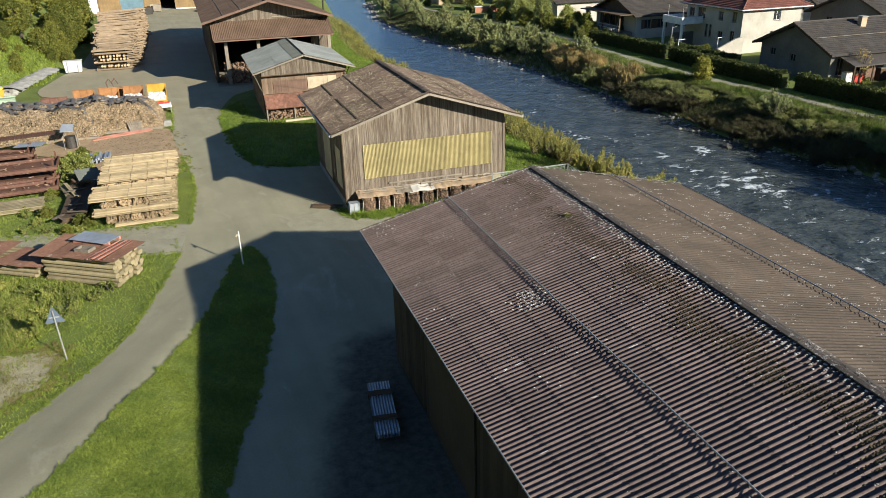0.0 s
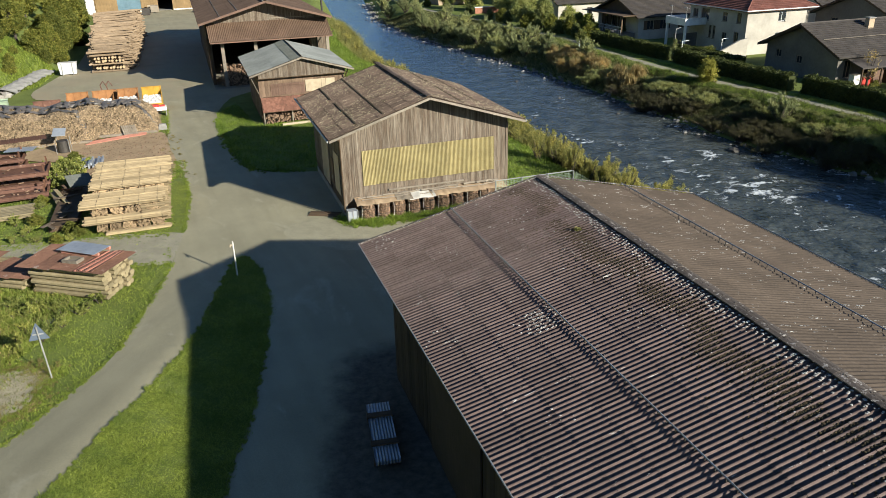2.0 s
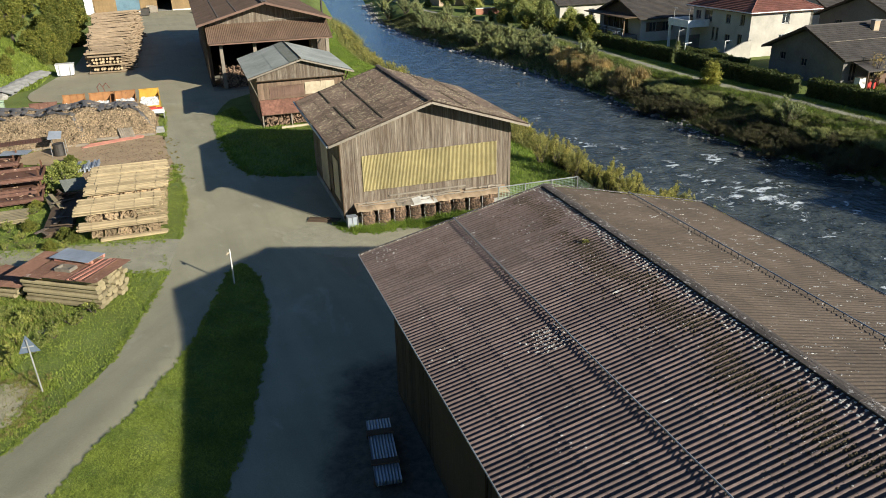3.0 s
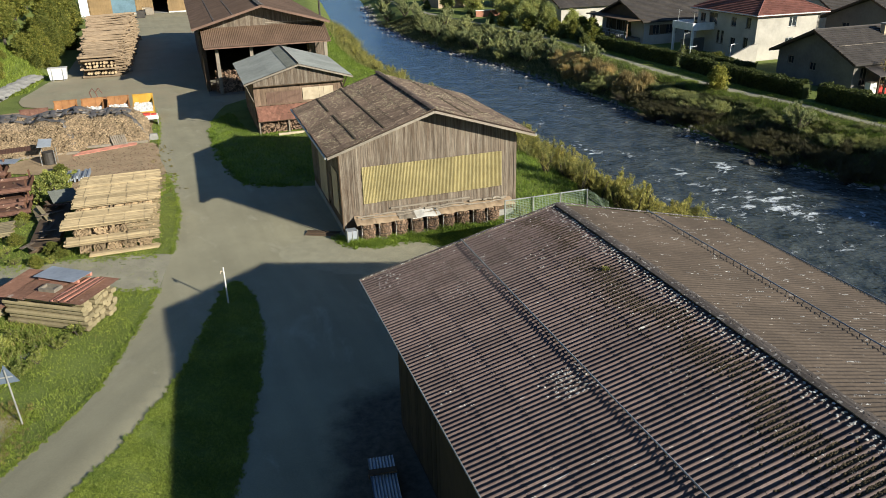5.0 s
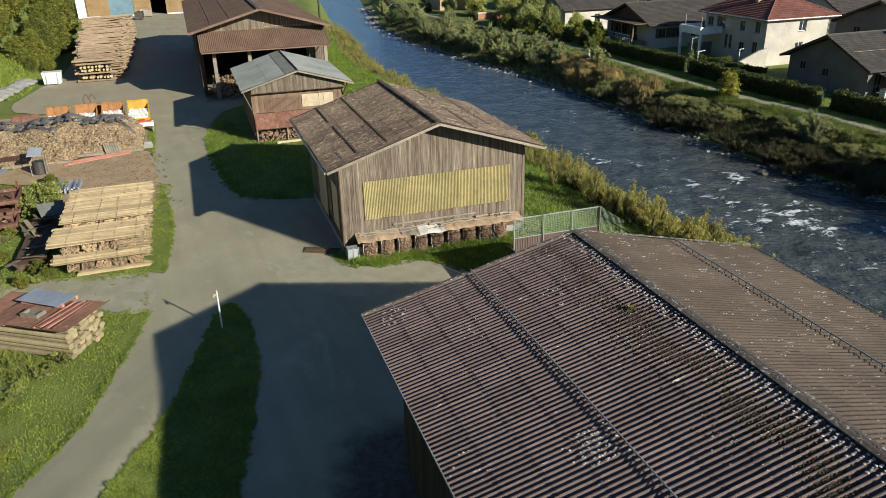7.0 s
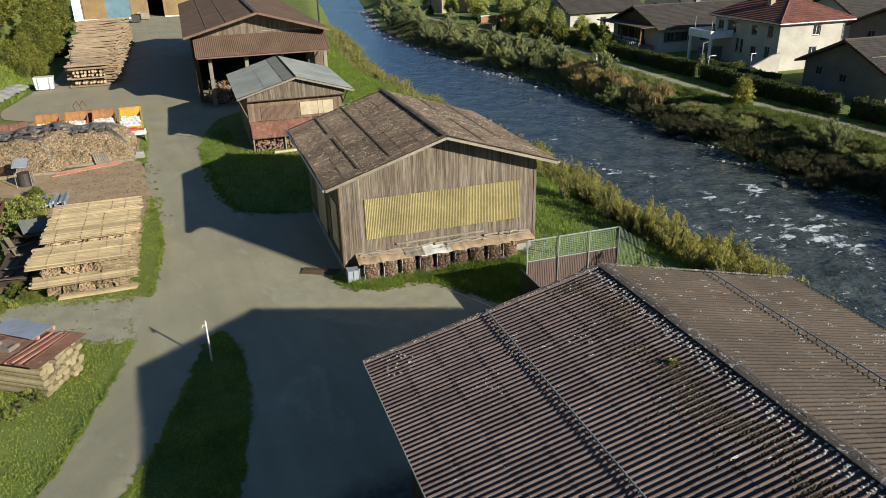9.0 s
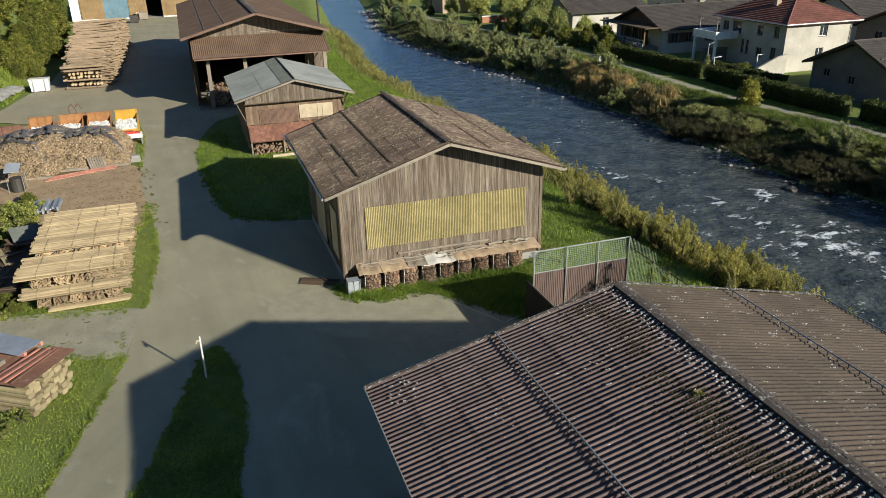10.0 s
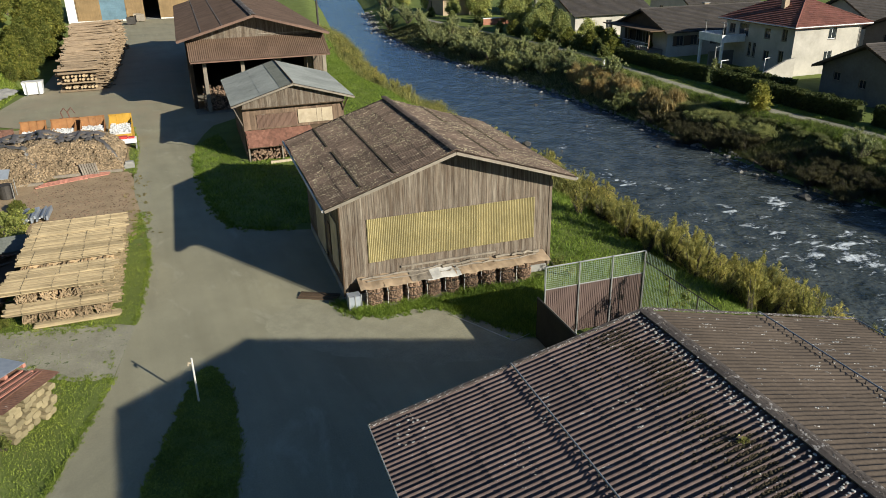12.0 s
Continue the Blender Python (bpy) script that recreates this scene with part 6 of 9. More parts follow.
part("plinth", Geo().box((0.02, 0.02, 0), (11.68, 0.4, 0.42)).box((0.02, 0.4, 0), (0.35, 11.4, 0.42)).box((11.35, 0.4, 0), (11.68, 11.4, 0.42)), M["concrete"], B, "grey concrete plinth")
for k in range(11):
    a, b = 1.27 + k * 0.8573, 1.27 + (k + 1) * 0.8573 - 0.003
    geo = corrugated(b - a, 2.4 + rb.uniform(-0.03, 0.03), 0.095, 0.024, 0.006, 4, 0.0)
    part("panel_sheet", geo, M["yellow_sheet"], B, "yellow translucent corrugated sheet", m=axes_at((a, -0.06 - 0.006 * (k % 2), 4.57), (1, 0, 0), (0, 0, -1)) @ Matrix.Diagonal((1, 1, 1, 1)))
part("batten", Geo().box((3.0, -0.1, 1.62), (8.4, -0.02, 1.72)), M["trim_wood"], B, "pale wooden batten under the panel")
part("fascia_beam", Geo().box((-0.3, 0.1, 5.35), (0.0, 11.4, 5.55)), M["dark_wood"], B)
for y0, y1, z0, z1, mt in ((1.3, 3.1, 1.2, 4.0, "pale_board"), (5.1, 7.9, 0.8, 4.1, "pale_board"), (3.5, 4.3, 1.4, 3.2, "shed_wood")):
    part("shutter", Geo().box((-0.06, y0, z0), (-0.02, y1, z1)), M[mt], B, "pale board leaning in the side wall")
part("downpipe", Geo().rod((-0.12, -0.12, 0.5), (-0.12, -0.12, 5.5), 0.05, n=8).rod((-0.12, -0.12, 5.5), (-0.9, -0.6, 5.75), 0.05, n=8), M["dark_wood"], B, "dark rusted downpipe at the corner")

# the grey-roofed shed
C = thing("timber_shed", "brown board shed with a grey sheet roof and a tiled lean-to", "shed")
CX, CY, CS = 2.0, 28.5, (6.48 - 4.95) / 5.2
CL = 13.0
for sgn, dn in ((-1, 5.25), (1, 5.15)):
    sheet_roof(C, "roof_slope", (CX, CY, 6.5), (0, 1, 0), (sgn, 0, -CS), CL, math.hypot(dn, dn * CS), 2, M["grey_roof"], "pale grey fibre cement sheets", sheet_w=1.0, pitch=0.1, amp=0.012, seg=4, rnd=rb)
    verge(C, (CX + sgn * dn, CY - 0.03, 6.5 - CS * dn - 0.1), (CX, CY - 0.03, 6.4), M["trim_wood"], 0.05, 0.16, 2.6, "bargeboard", -0.08)
strip_c = Geo().box((CX - 0.03, CY, 6.52), (CX + 0.03, CY + CL, 6.6))
part("moss_band", corrugated(CL - 0.1, 1.15, 0.1, 0.012, 0.008, 4, 0.0), M["mossy_grey"], C, "dark mossy band below the ridge", m=axes_at((CX, CY + 0.05, 6.535), (0, 1, 0), (-1, 0, -CS)))
part("ridge_board", strip_c, M["dark_wood"], C, "dark upstand along the ridge")


def shed_top(s):
    return 6.35 - CS * abs(s - 4.35)


cw = Geo()
wall_holes(cw, (-2.3, 41), (-2.3, 29.75), 0.0, 5.0, 0.12, [(3, 7, 0.5, 3.4)], (-1, 0))
wall_holes(cw, (6.3, 29.75), (6.3, 41), 0.0, 5.0, 0.12, [], (1, 0))
cw.add([(-2.3, 29.8, 0), (6.3, 29.8, 0), (6.3, 29.8, 5.1), (2.0, 29.8, 6.3), (-2.3, 29.8, 5.1)], [(0, 1, 2, 3, 4)])
cw.add([(-2.3, 41, 0), (6.3, 41, 0), (6.3, 41, 5.1), (2.0, 41, 6.3), (-2.3, 41, 5.1)], [(4, 3, 2, 1, 0)])
part("wall_core", cw, M["dark_wood"], C)
boards(C, "wall_board", (-2.35, 29.7), (6.35, 29.7), 2.6, 4.55, M["shed_wood"], wide=0.2, rnd=rb)
boards(C, "gable_board", (-2.35, 29.05), (6.35, 29.05), 4.6, 5, M["old_wood"], wide=0.2, rnd=rb, top=shed_top)
part("gable_shelf", Geo().box((-2.4, 29.05, 4.5), (6.4, 29.75, 4.58)), M["dark_wood"], C)
boards(C, "wall_board", (-2.32, 41), (-2.32, 29.75), 0.4, 5.0, M["shed_wood"], wide=0.22, out=(-1, 0), rnd=rb)
for k in range(34):
    x = -1.2 + k * 0.1
    part("slat", Geo().box((x, 29.6, 2.72), (x + 0.085, 29.66, 3.82)), M["brown_board"], C)
part("slat_frame", Geo().box((-1.3, 29.62, 2.64), (2.25, 29.67, 2.71)).box((-1.3, 29.62, 3.83), (2.25, 29.67, 3.9)), M["shed_wood"], C)
for a, b in ((2.3, 3.9), (3.93, 4.35), (4.38, 5.3)):
    part("panel", Geo().box((a, 29.58, 2.84), (b, 29.63, 4.02)), M["pale_board"], C, "pale new board panel")
lean = part("lean_to", Geo().slab([(-2.3, 28.66, 1.28), (3.3, 28.66, 1.28), (3.3, 29.66, 2.5), (-2.3, 29.66, 2.5)], 0.06), M["dark_wood"], C, "red tiled lean-to roof over firewood")
tile = Geo().box((0, 0, 0), (0.195, 0.27, 0.045))
tile_me = tile.mesh("tile", M["tile_brick"])
vd = Vector((0, 1.0, 1.22)).normalized()
for r in range(7):
    for c in range(27):
        at = Vector((-2.28 + c * 0.206 + (r % 2) * 0.09, 28.62, 1.27)) + vd * (r * 0.222) + Vector((0, 0, rb.uniform(0.0, 0.015)))
        put("roof_tile", tile_me, lean, m=axes_at(at, (1, 0, 0), vd + Vector((0, -0.06, 0.09))))
for x in (-2.2, 0.6, 3.2):
    part("post", Geo().box((x - 0.06, 28.7, 0), (x + 0.06, 28.82, 1.3)), M["trim_wood"], C)
part("brace", Geo().rod((6.25, 29.7, 3.6), (6.6, 28.8, 4.9), 0.06, n=4), M["dark_wood"], C)
part("brace", Geo().rod((-2.4, 29.7, 3.0), (-3.1, 28.7, 4.85), 0.04, n=4), M["trim_wood"], C)

# the far barn with the pent roof
D = thing("far_barn", "large brown-roofed barn with a corrugated pent roof on posts", "barn")
DX, DS, DY, DL = 1.35, (10.05 - 7.75) / 8.2, 50.5, 46.0
for sgn, dn in ((-1, 8.25), (1, 8.05)):
    sheet_roof(D, "roof_slope", (DX, DY, 10.05), (0, 1, 0), (sgn, 0, -DS), DL, math.hypot(dn, dn * DS), 4, M["brown_sheet"], "smooth brown roof sheets", sheet_w=1.2, pitch=0.12, amp=0.01, seg=4, most=150, rnd=rb)
    verge(D, (DX + sgn * dn, DY - 0.03, 10.05 - DS * dn - 0.1), (DX, DY - 0.03, 9.95), M["brown_board"], 0.06, 0.26, 4, "bargeboard", -0.14)
ridge_caps(D, (DX, DY, 10.1), (DX, DY + DL, 10.1), DS, 0.35, M["lichen_cap"], 1.5, rnd=rb)
for s in (3.4, 5.6):
    part("roof_seam", Geo().box((DX - s - 0.05, DY, 10.05 - DS * s - 0.02), (DX - s + 0.05, DY + DL, 10.05 - DS * s + 0.045)), M["lichen_cap"], D, "pale seam cap")


def far_top(s):
    return 9.85 - DS * abs(s - 7.3)


dw = Geo()
wall_holes(dw, (-5.95, 96), (-5.95, 52.6), 0, 7.6, 0.15, [(28, 33, 0, 4), (38, 42, 0.5, 4)], (-1, 0))
wall_holes(dw, (9.0, 52.6), (9.0, 96), 0, 7.6, 0.15, [], (1, 0))
dw.add([(-5.95, 96, 0), (9, 96, 0), (9, 96, 7.7), (1.35, 96, 9.8), (-5.95, 96, 7.7)], [(4, 3, 2, 1, 0)])
wall_holes(dw, (-5.95, 52.8), (9.0, 52.8), 0, 7.6, 0.1, [(0.4, 12.6, 0.0, 5.2)], (0, -1))
part("wall_core", dw, M["dark_wood"], D)
boards(D, "gable_board", (-5.95, 52.65), (9.0, 52.65), 7.3, 8, M["old_wood"], wide=0.25, rnd=rb, top=far_top)
boards(D, "wall_board", (6.9, 52.65), (9.0, 52.65), 0.3, 6.0, M["old_wood"], wide=0.25, rnd=rb)
boards(D, "wall_board", (-6.0, 70), (-6.0, 52.6), 0.4, 7.5, M["dark_wood"], wide=0.35, out=(-1, 0), rnd=rb)
vent = part("gable_window", Geo().box((1.8, 52.56, 7.75), (7.2, 52.6, 7.83)).box((1.8, 52.56, 8.1), (1.88, 52.6, 8.4)).box((4.5, 52.56, 7.83), (4.6, 52.6, 8.4)), M["trim_wood"], D)
pent = sheet_roof(D, "pent_roof", (-5.9, 52.6, 7.55), (1, 0, 0), (0, -3.6, -1.75), 14.95, math.hypot(3.6, 1.75), 1, M["brown_metal"], "reddish brown corrugated pent roof", sheet_w=1.05, pitch=0.21, amp=0.03, seg=6, rnd=rb)
part("pent_beam", Geo().box((-5.8, 49.0, 5.55), (9.05, 49.18, 5.75)), M["brown_board"], D)
for x in (-4.4, -0.4, 3.6, 8.6):
    part("post", Geo().box((x - 0.2, 50.4, 0), (x + 0.2, 50.8, 6.2)), M["trim_wood"], D, "thick pale timber post")
    part("brace", Geo().rod((x, 50.6, 5.0), (x + 0.9, 50.6, 6.1), 0.08, n=4), M["dark_wood"], D)
part("downpipe", Geo().rod((7.6, 52.5, 3.2), (7.6, 52.5, 7.4), 0.07, n=6), M["dark_steel"], D)
part("chimney_pipe", Geo().rod((9.6, 58.5, 5.5), (9.6, 58.5, 10.6), 0.13, n=8), M["dark_steel"], D, "dark metal flue pipe beside the roof")
part("roof_hatch", Geo().box((-1.6, 92, 10.05 - DS * 2.9 - 0.1), (-0.6, 93.4, 10.05 - DS * 1.6 + 0.25)), M["brown_metal"], D)

ws = thing("wood_store", "high heap of split firewood stored under the pent roof", "firewood")
wsg = Geo()
rws = random.Random(61)
wsg.box((-4.6, 51.2, 0.0), (-1.2, 52.5, 2.2))
tagged(part("heap_core", wsg, M["dark_wood"], ws), kind="stuff")
wsg = Geo()
for _ in range(420):
    x, z = rws.uniform(-4.9, -1.0), rws.uniform(0.1, 2.6)
    y = 51.15 + (rws.uniform(0, 1.2) if z > 2.1 else rws.uniform(-0.1, 0.1))
    wsg.rod((x, y - 0.25, z), (x + rws.uniform(-0.15, 0.15), y + 0.25, z + rws.uniform(-0.1, 0.1)), rws.uniform(0.06, 0.11), n=5)
tagged(part("firewood", wsg, M["bundle_wood"], ws), kind="stuff")

# hall at the end of the yard
H = thing("workshop_hall", "tan clad workshop hall with a blue roller door", "hall")
hg = Geo()
wall_holes(hg, (-28.3, 160), (12, 160), 0, 8, 0.3, [(5.2, 10.6, 0.0, 5.0), (14.6, 18.0, 0.0, 5.0)], (0, -1))
wall_holes(hg, (-28.3, 190), (-28.3, 160), 0, 8, 0.3, [], (-1, 0))
hg.box((-28.3, 189.7, 0), (12, 190, 8)).box((11.7, 160.3, 0), (12, 189.7, 8))
part("wall", hg, M["cladding_tan"], H, "tan profiled wall cladding")
part("roof", Geo().slab([(-29, 159.3, 8.3), (12.5, 159.3, 8.3), (12.5, 191, 8.3), (-29, 191, 8.3)], 0.3), M["slate"], H)
part("corner_strip", Geo().box((-30.2, 159.6, 0), (-28.3, 160.1, 8)), M["white_paint"], H, "white corner cladding")
part("roller_door", Geo().box((-23.1, 160.1, 0), (-17.7, 160.2, 5.0)), M["door_blue"], H, "blue-grey roller door")
for k in range(9):
    part("door_slat", Geo().box((-23.1, 160.06, 0.1 + k * 0.54), (-17.7, 160.099, 0.14 + k * 0.54)), M["door_blue"], H)
for k in range(60):
    x = -28.2 + k * 0.67
    if -23.4 < x < -17.5 or -13.9 < x < -10.1:
        continue
    part("cladding_rib", Geo().box((x, 159.94, 0.3), (x + 0.12, 159.998, 8)), M["cladding_tan"], H)
part("hall_floor", Geo().box((-28, 160.3, 0), (11.7, 189.7, 0.05)), M["concrete"], H)
part("hall_base", Geo().box((-28.3, 159.93, 0), (-23.2, 159.998, 0.3)).box((-20.1, 159.93, 0), (-13.8, 159.998, 0.3)).box((-10.2, 159.93, 0), (12, 159.998, 0.3)), M["white_sheet"], H)

# ---- houses across the river ----


def roof_courses(parent, corners, mat, course=0.38, thick=0.09, name="roof"):
    """A slope from its eave (a, b) to its upper edge (d, c), in lapped courses with single tiles as islands."""
    a, b, c, d = (Vector(p) for p in corners)
    n = max(2, int(((d + c) / 2 - (a + b) / 2).length / course))
    g = Geo()
    w = (b - a).cross(d - a).normalized()
    if w.z < 0:
        w = -w
    g.add([a - w * 0.1, b - w * 0.1, c - w * 0.1, d - w * 0.1, a - w * 0.2, b - w * 0.2, c - w * 0.2, d - w * 0.2], [(0, 1, 2, 3), (7, 6, 5, 4), (0, 4, 5, 1), (1, 5, 6, 2), (2, 6, 7, 3), (3, 7, 4, 0)])
    for k in range(n):
        p0, p1 = a + (d - a) * (k / n), b + (c - b) * (k / n)
        q0, q1 = a + (d - a) * ((k + 1) / n), b + (c - b) * ((k + 1) / n)
        m = max(1, int((p1 - p0).length / 0.6))
        for j in range(m):
            s, e = j / m, (j + 1) / m
            lo = [p0 + (p1 - p0) * s + w * thick, p0 + (p1 - p0) * e + w * thick, q0 + (q1 - q0) * e, q0 + (q1 - q0) * s]
            g.add(lo + [lo[0] - w * 0.07, lo[1] - w * 0.07], [(0, 1, 2, 3), (4, 5, 1, 0)])
    return part(name, g, mat, parent)


def gable_house(name, label, x0, x1, y0, y1, base, eave, ridge, wall_mat, roof_mat, holes_w=(), holes_s=(), over=0.8, shutters=False, chimney=None, gable_mat=None):
    """A house whose ridge runs along x; its gable looks to -x, its long side to -y."""
    h = thing(name, label, "house", "houses across the river")
    g = Geo()
    wall_holes(g, (x0, y0), (x1, y0), base, eave, 0.3, holes_s, (0, -1), 0.302)
    wall_holes(g, (x1, y1), (x0, y1), base, eave, 0.3, [], (0, 1), 0.302)
    wall_holes(g, (x0, y1), (x0, y0), base, eave, 0.3, holes_w, (-1, 0))
    wall_holes(g, (x1, y0), (x1, y1), base, eave, 0.3, [], (1, 0))
    part("wall", g, wall_mat, h)
    ym = (y0 + y1) / 2
    for x in (x0, x1 - 0.3):
        g2 = Geo().add([(x, y0, eave), (x, y1, eave), (x, ym, ridge - 0.25), (x + 0.3, y0, eave), (x + 0.3, y1, eave), (x + 0.3, ym, ridge - 0.25)], [(0, 2, 1), (3, 4, 5), (0, 3, 5, 2), (1, 2, 5, 4)])
        part("gable", g2, gable_mat or wall_mat, h)
    sl = (ridge - eave) / (ym - y0)
    ze = eave - over * sl + 0.12
    roof_courses(h, [(x0 - over, y0 - over, ze), (x1 + over, y0 - over, ze), (x1 + over, ym, ridge + 0.12), (x0 - over, ym, ridge + 0.12)], roof_mat)
    roof_courses(h, [(x1 + over, y1 + over, ze), (x0 - over, y1 + over, ze), (x0 - over, ym, ridge + 0.12), (x1 + over, ym, ridge + 0.12)], roof_mat)
    part("ridge", Geo().rod((x0 - over, ym, ridge + 0.14), (x1 + over, ym, ridge + 0.14), 0.11, n=6), roof_mat, h)
    for yy in (y0 - over, y1 + over):
        part("gutter", Geo().rod((x0 - over, yy, ze - 0.06), (x1 + over, yy, ze - 0.06), 0.07, n=6), M["dark_steel"], h)
        part("bargeboard", Geo().add([(x0 - over - 0.03, yy, ze - 0.22), (x0 - over - 0.03, ym, ridge - 0.1), (x0 - over - 0.03, ym, ridge + 0.16), (x0 - over - 0.03, yy, ze + 0.04),
                                      (x0 - over + 0.02, yy, ze - 0.22), (x0 - over + 0.02, ym, ridge - 0.1), (x0 - over + 0.02, ym, ridge + 0.16), (x0 - over + 0.02, yy, ze + 0.04)],
                                     [(0, 1, 2, 3), (7, 6, 5, 4), (0, 4, 5, 1), (3, 2, 6, 7)]), M["dark_wood"], h)
    for k in holes_w:
        window_in(h, (x0, y1), (x0, y0), k, (-1, 0), shutters)
    for k in holes_s:
        window_in(h, (x0, y0), (x1, y0), k, (0, -1), shutters)
    part("floor_slab", Geo().box((x0 + 0.3, y0 + 0.3, base), (x1 - 0.3, y1 - 0.3, base + 0.2)), M["concrete"], h)
    if chimney:
        cx, cy = chimney
        zc = ridge - abs(cy - ym) * sl
        ch = part("chimney", Geo().box((cx - 0.4, cy - 0.3, zc - 0.6), (cx + 0.4, cy + 0.3, zc + 1.1)), M["plaster_tan"], h)
        part("chimney_cap", Geo().box((cx - 0.5, cy - 0.4, zc + 1.103), (cx + 0.5, cy + 0.4, zc + 1.22)), M["concrete"], ch)
    return h


# red-roofed house
R = thing("red_roofed_house", "two-storey cream house with red tiled hipped roof", "house", "houses across the river")
RX0, RX1, RY0, RY1, RE = 63.9, 74.2, 39.1, 51.6, 6.55
g = Geo()
south = [(5.2, 6.4, 4.7, 6.0), (5.0, 6.2, 2.0, 3.3)]
west = [(10.4, 11.3, 4.6, 6.0), (7.4, 8.4, 4.6, 5.8), (10.2, 11.1, 1.9, 3.4), (7.6, 8.6, 1.9, 3.1), (2.6, 4.4, 4.4, 6.0), (4.6, 5.2, 2.0, 3.8), (5.5, 6.1, 2.0, 3.8), (0.6, 1.8, 4.6, 5.8)]
wall_holes(g, (RX0, RY0), (RX1, RY0), 0.4, RE, 0.3, south, (0, -1), 0.302)
wall_holes(g, (RX0, RY1), (RX0, RY0), 0.4, RE, 0.3, west, (-1, 0))
wall_holes(g, (RX1, RY0), (RX1, RY1), 0.4, RE, 0.3, [], (1, 0))
wall_holes(g, (RX1, RY1), (RX0, RY1), 0.4, RE, 0.3, [], (0, 1), 0.302)
part("wall", g, M["plaster_white"], R, "cream rendered wall")
for k in south:
    window_in(R, (RX0, RY0), (RX1, RY0), k, (0, -1), frame_mat=M["white_paint"])
for k in west:
    window_in(R, (RX0, RY1), (RX0, RY0), k, (-1, 0))
ex0, ex1, ey0, ey1 = RX0 - 0.8, RX1 + 0.8, RY0 - 0.8, RY1 + 0.8
rz = 9.3
ra, rbk = (69.0, 43.6, rz), (69.0, 47.6, rz)
roof_courses(R, [(ex0, ey0, RE - 0.1), (ex1, ey0, RE - 0.1), ra, ra], M["tile_red"])
roof_courses(R, [(ex1, ey1, RE - 0.1), (ex0, ey1, RE - 0.1), rbk, rbk], M["tile_red"])
roof_courses(R, [(ex0, ey1, RE - 0.1), (ex0, ey0, RE - 0.1), ra, rbk], M["tile_red"])
roof_courses(R, [(ex1, ey0, RE - 0.1), (ex1, ey1, RE - 0.1), rbk, ra], M["tile_red"])
for p in ((ex0, ey0, RE), (ex1, ey0, RE)):
    part("hip_cap", Geo().rod(p, ra, 0.1, n=6), M["tile_red"], R)
part("gutter", Geo().rod((ex0, ey0, RE - 0.12), (ex1, ey0, RE - 0.12), 0.08, n=6).rod((ex0, ey0, RE - 0.12), (ex0, ey1, RE - 0.12), 0.08, n=6), M["white_paint"], R, "white eave gutter")
part("eaves", Geo().box((ex0 + 0.1, ey0 + 0.1, RE - 0.16), (ex1 - 0.1, ey1 - 0.1, RE - 0.06)), M["trim_wood"], R)
part("downpipe", Geo().rod((RX1 - 0.2, RY0 - 0.12, 0.4), (RX1 - 0.2, RY0 - 0.12, RE - 0.2), 0.06, n=6), M["dark_steel"], R)
chm = part("chimney", Geo().box((66.3, 44.1, 7.4), (67.0, 44.7, 9.2)), M["plaster_tan"], R)
part("chimney_cap", Geo().box((66.2, 44.0, 9.203), (67.1, 44.8, 9.3)), M["concrete"], chm)
bal = part("balcony", Geo().box((60.2, 47.6, 3.75), (63.88, 52.4, 3.95)).box((60.2, 47.6, 3.953), (60.35, 52.4, 4.75)).box((60.353, 47.6, 3.953), (63.88, 47.75, 4.75)).box((60.353, 52.25, 3.953), (63.88, 52.4, 4.75)), M["white_paint"], R, "white parapet balcony over the terrace")
for y in (47.8, 52.2):
    part("balcony_post", Geo().box((60.3, y - 0.15, 0.4), (60.6, y + 0.15, 3.748)), M["white_paint"], bal)
for y in (48.0, 51.6):
    part("antenna_mast", Geo().rod((60.6, y, 4.75), (60.6, y, 6.3), 0.04, n=6).rod((60.6, y - 0.6, 6.2), (60.6, y + 0.6, 6.2), 0.035, n=6), M["steel"], bal)
part("terrace_wall", Geo().box((60.0, 49.5, 0.4), (63.88, 49.8, 2.4)), M["plaster_grey"], R)
st = part("outer_stair", Geo().add([(58.2, 38.4, 0.4), (63.9, 38.4, 0.4), (63.9, 38.4, 2.9), (62.6, 38.4, 2.7), (58.2, 38.4, 0.9), (58.2, 38.7, 0.4), (63.9, 38.7, 0.4), (63.9, 38.7, 2.9), (62.6, 38.7, 2.7), (58.2, 38.7, 0.9)],
                                   [(0, 1, 2, 3, 4), (9, 8, 7, 6, 5), (4, 3, 8, 9), (3, 2, 7, 8), (0, 4, 9, 5)]), M["plaster_white"], R, "white parapet of an outside stair")

gable_house("grey_house", "grey rendered house with a dark slate gable roof", 59.3, 77, 18.3, 29.5, 0.3, 3.95, 6.5, M["plaster_grey"], M["slate"],
            holes_w=[(1.6, 2.5, 2.4, 3.3), (5.0, 5.9, 2.1, 3.0)], holes_s=[(1.0, 2.0, 1.2, 3.2), (4.0, 5.2, 1.4, 2.8), (8, 9.2, 1.4, 2.8)], chimney=(67.2, 22.4))
lap = thing("roof_lath", "pale lath lying along a dark slate roof", "lath")
part("lath", Geo().box((59.0, 20.55, 5.22), (77.5, 20.63, 5.27)), M["trim_wood"], lap)
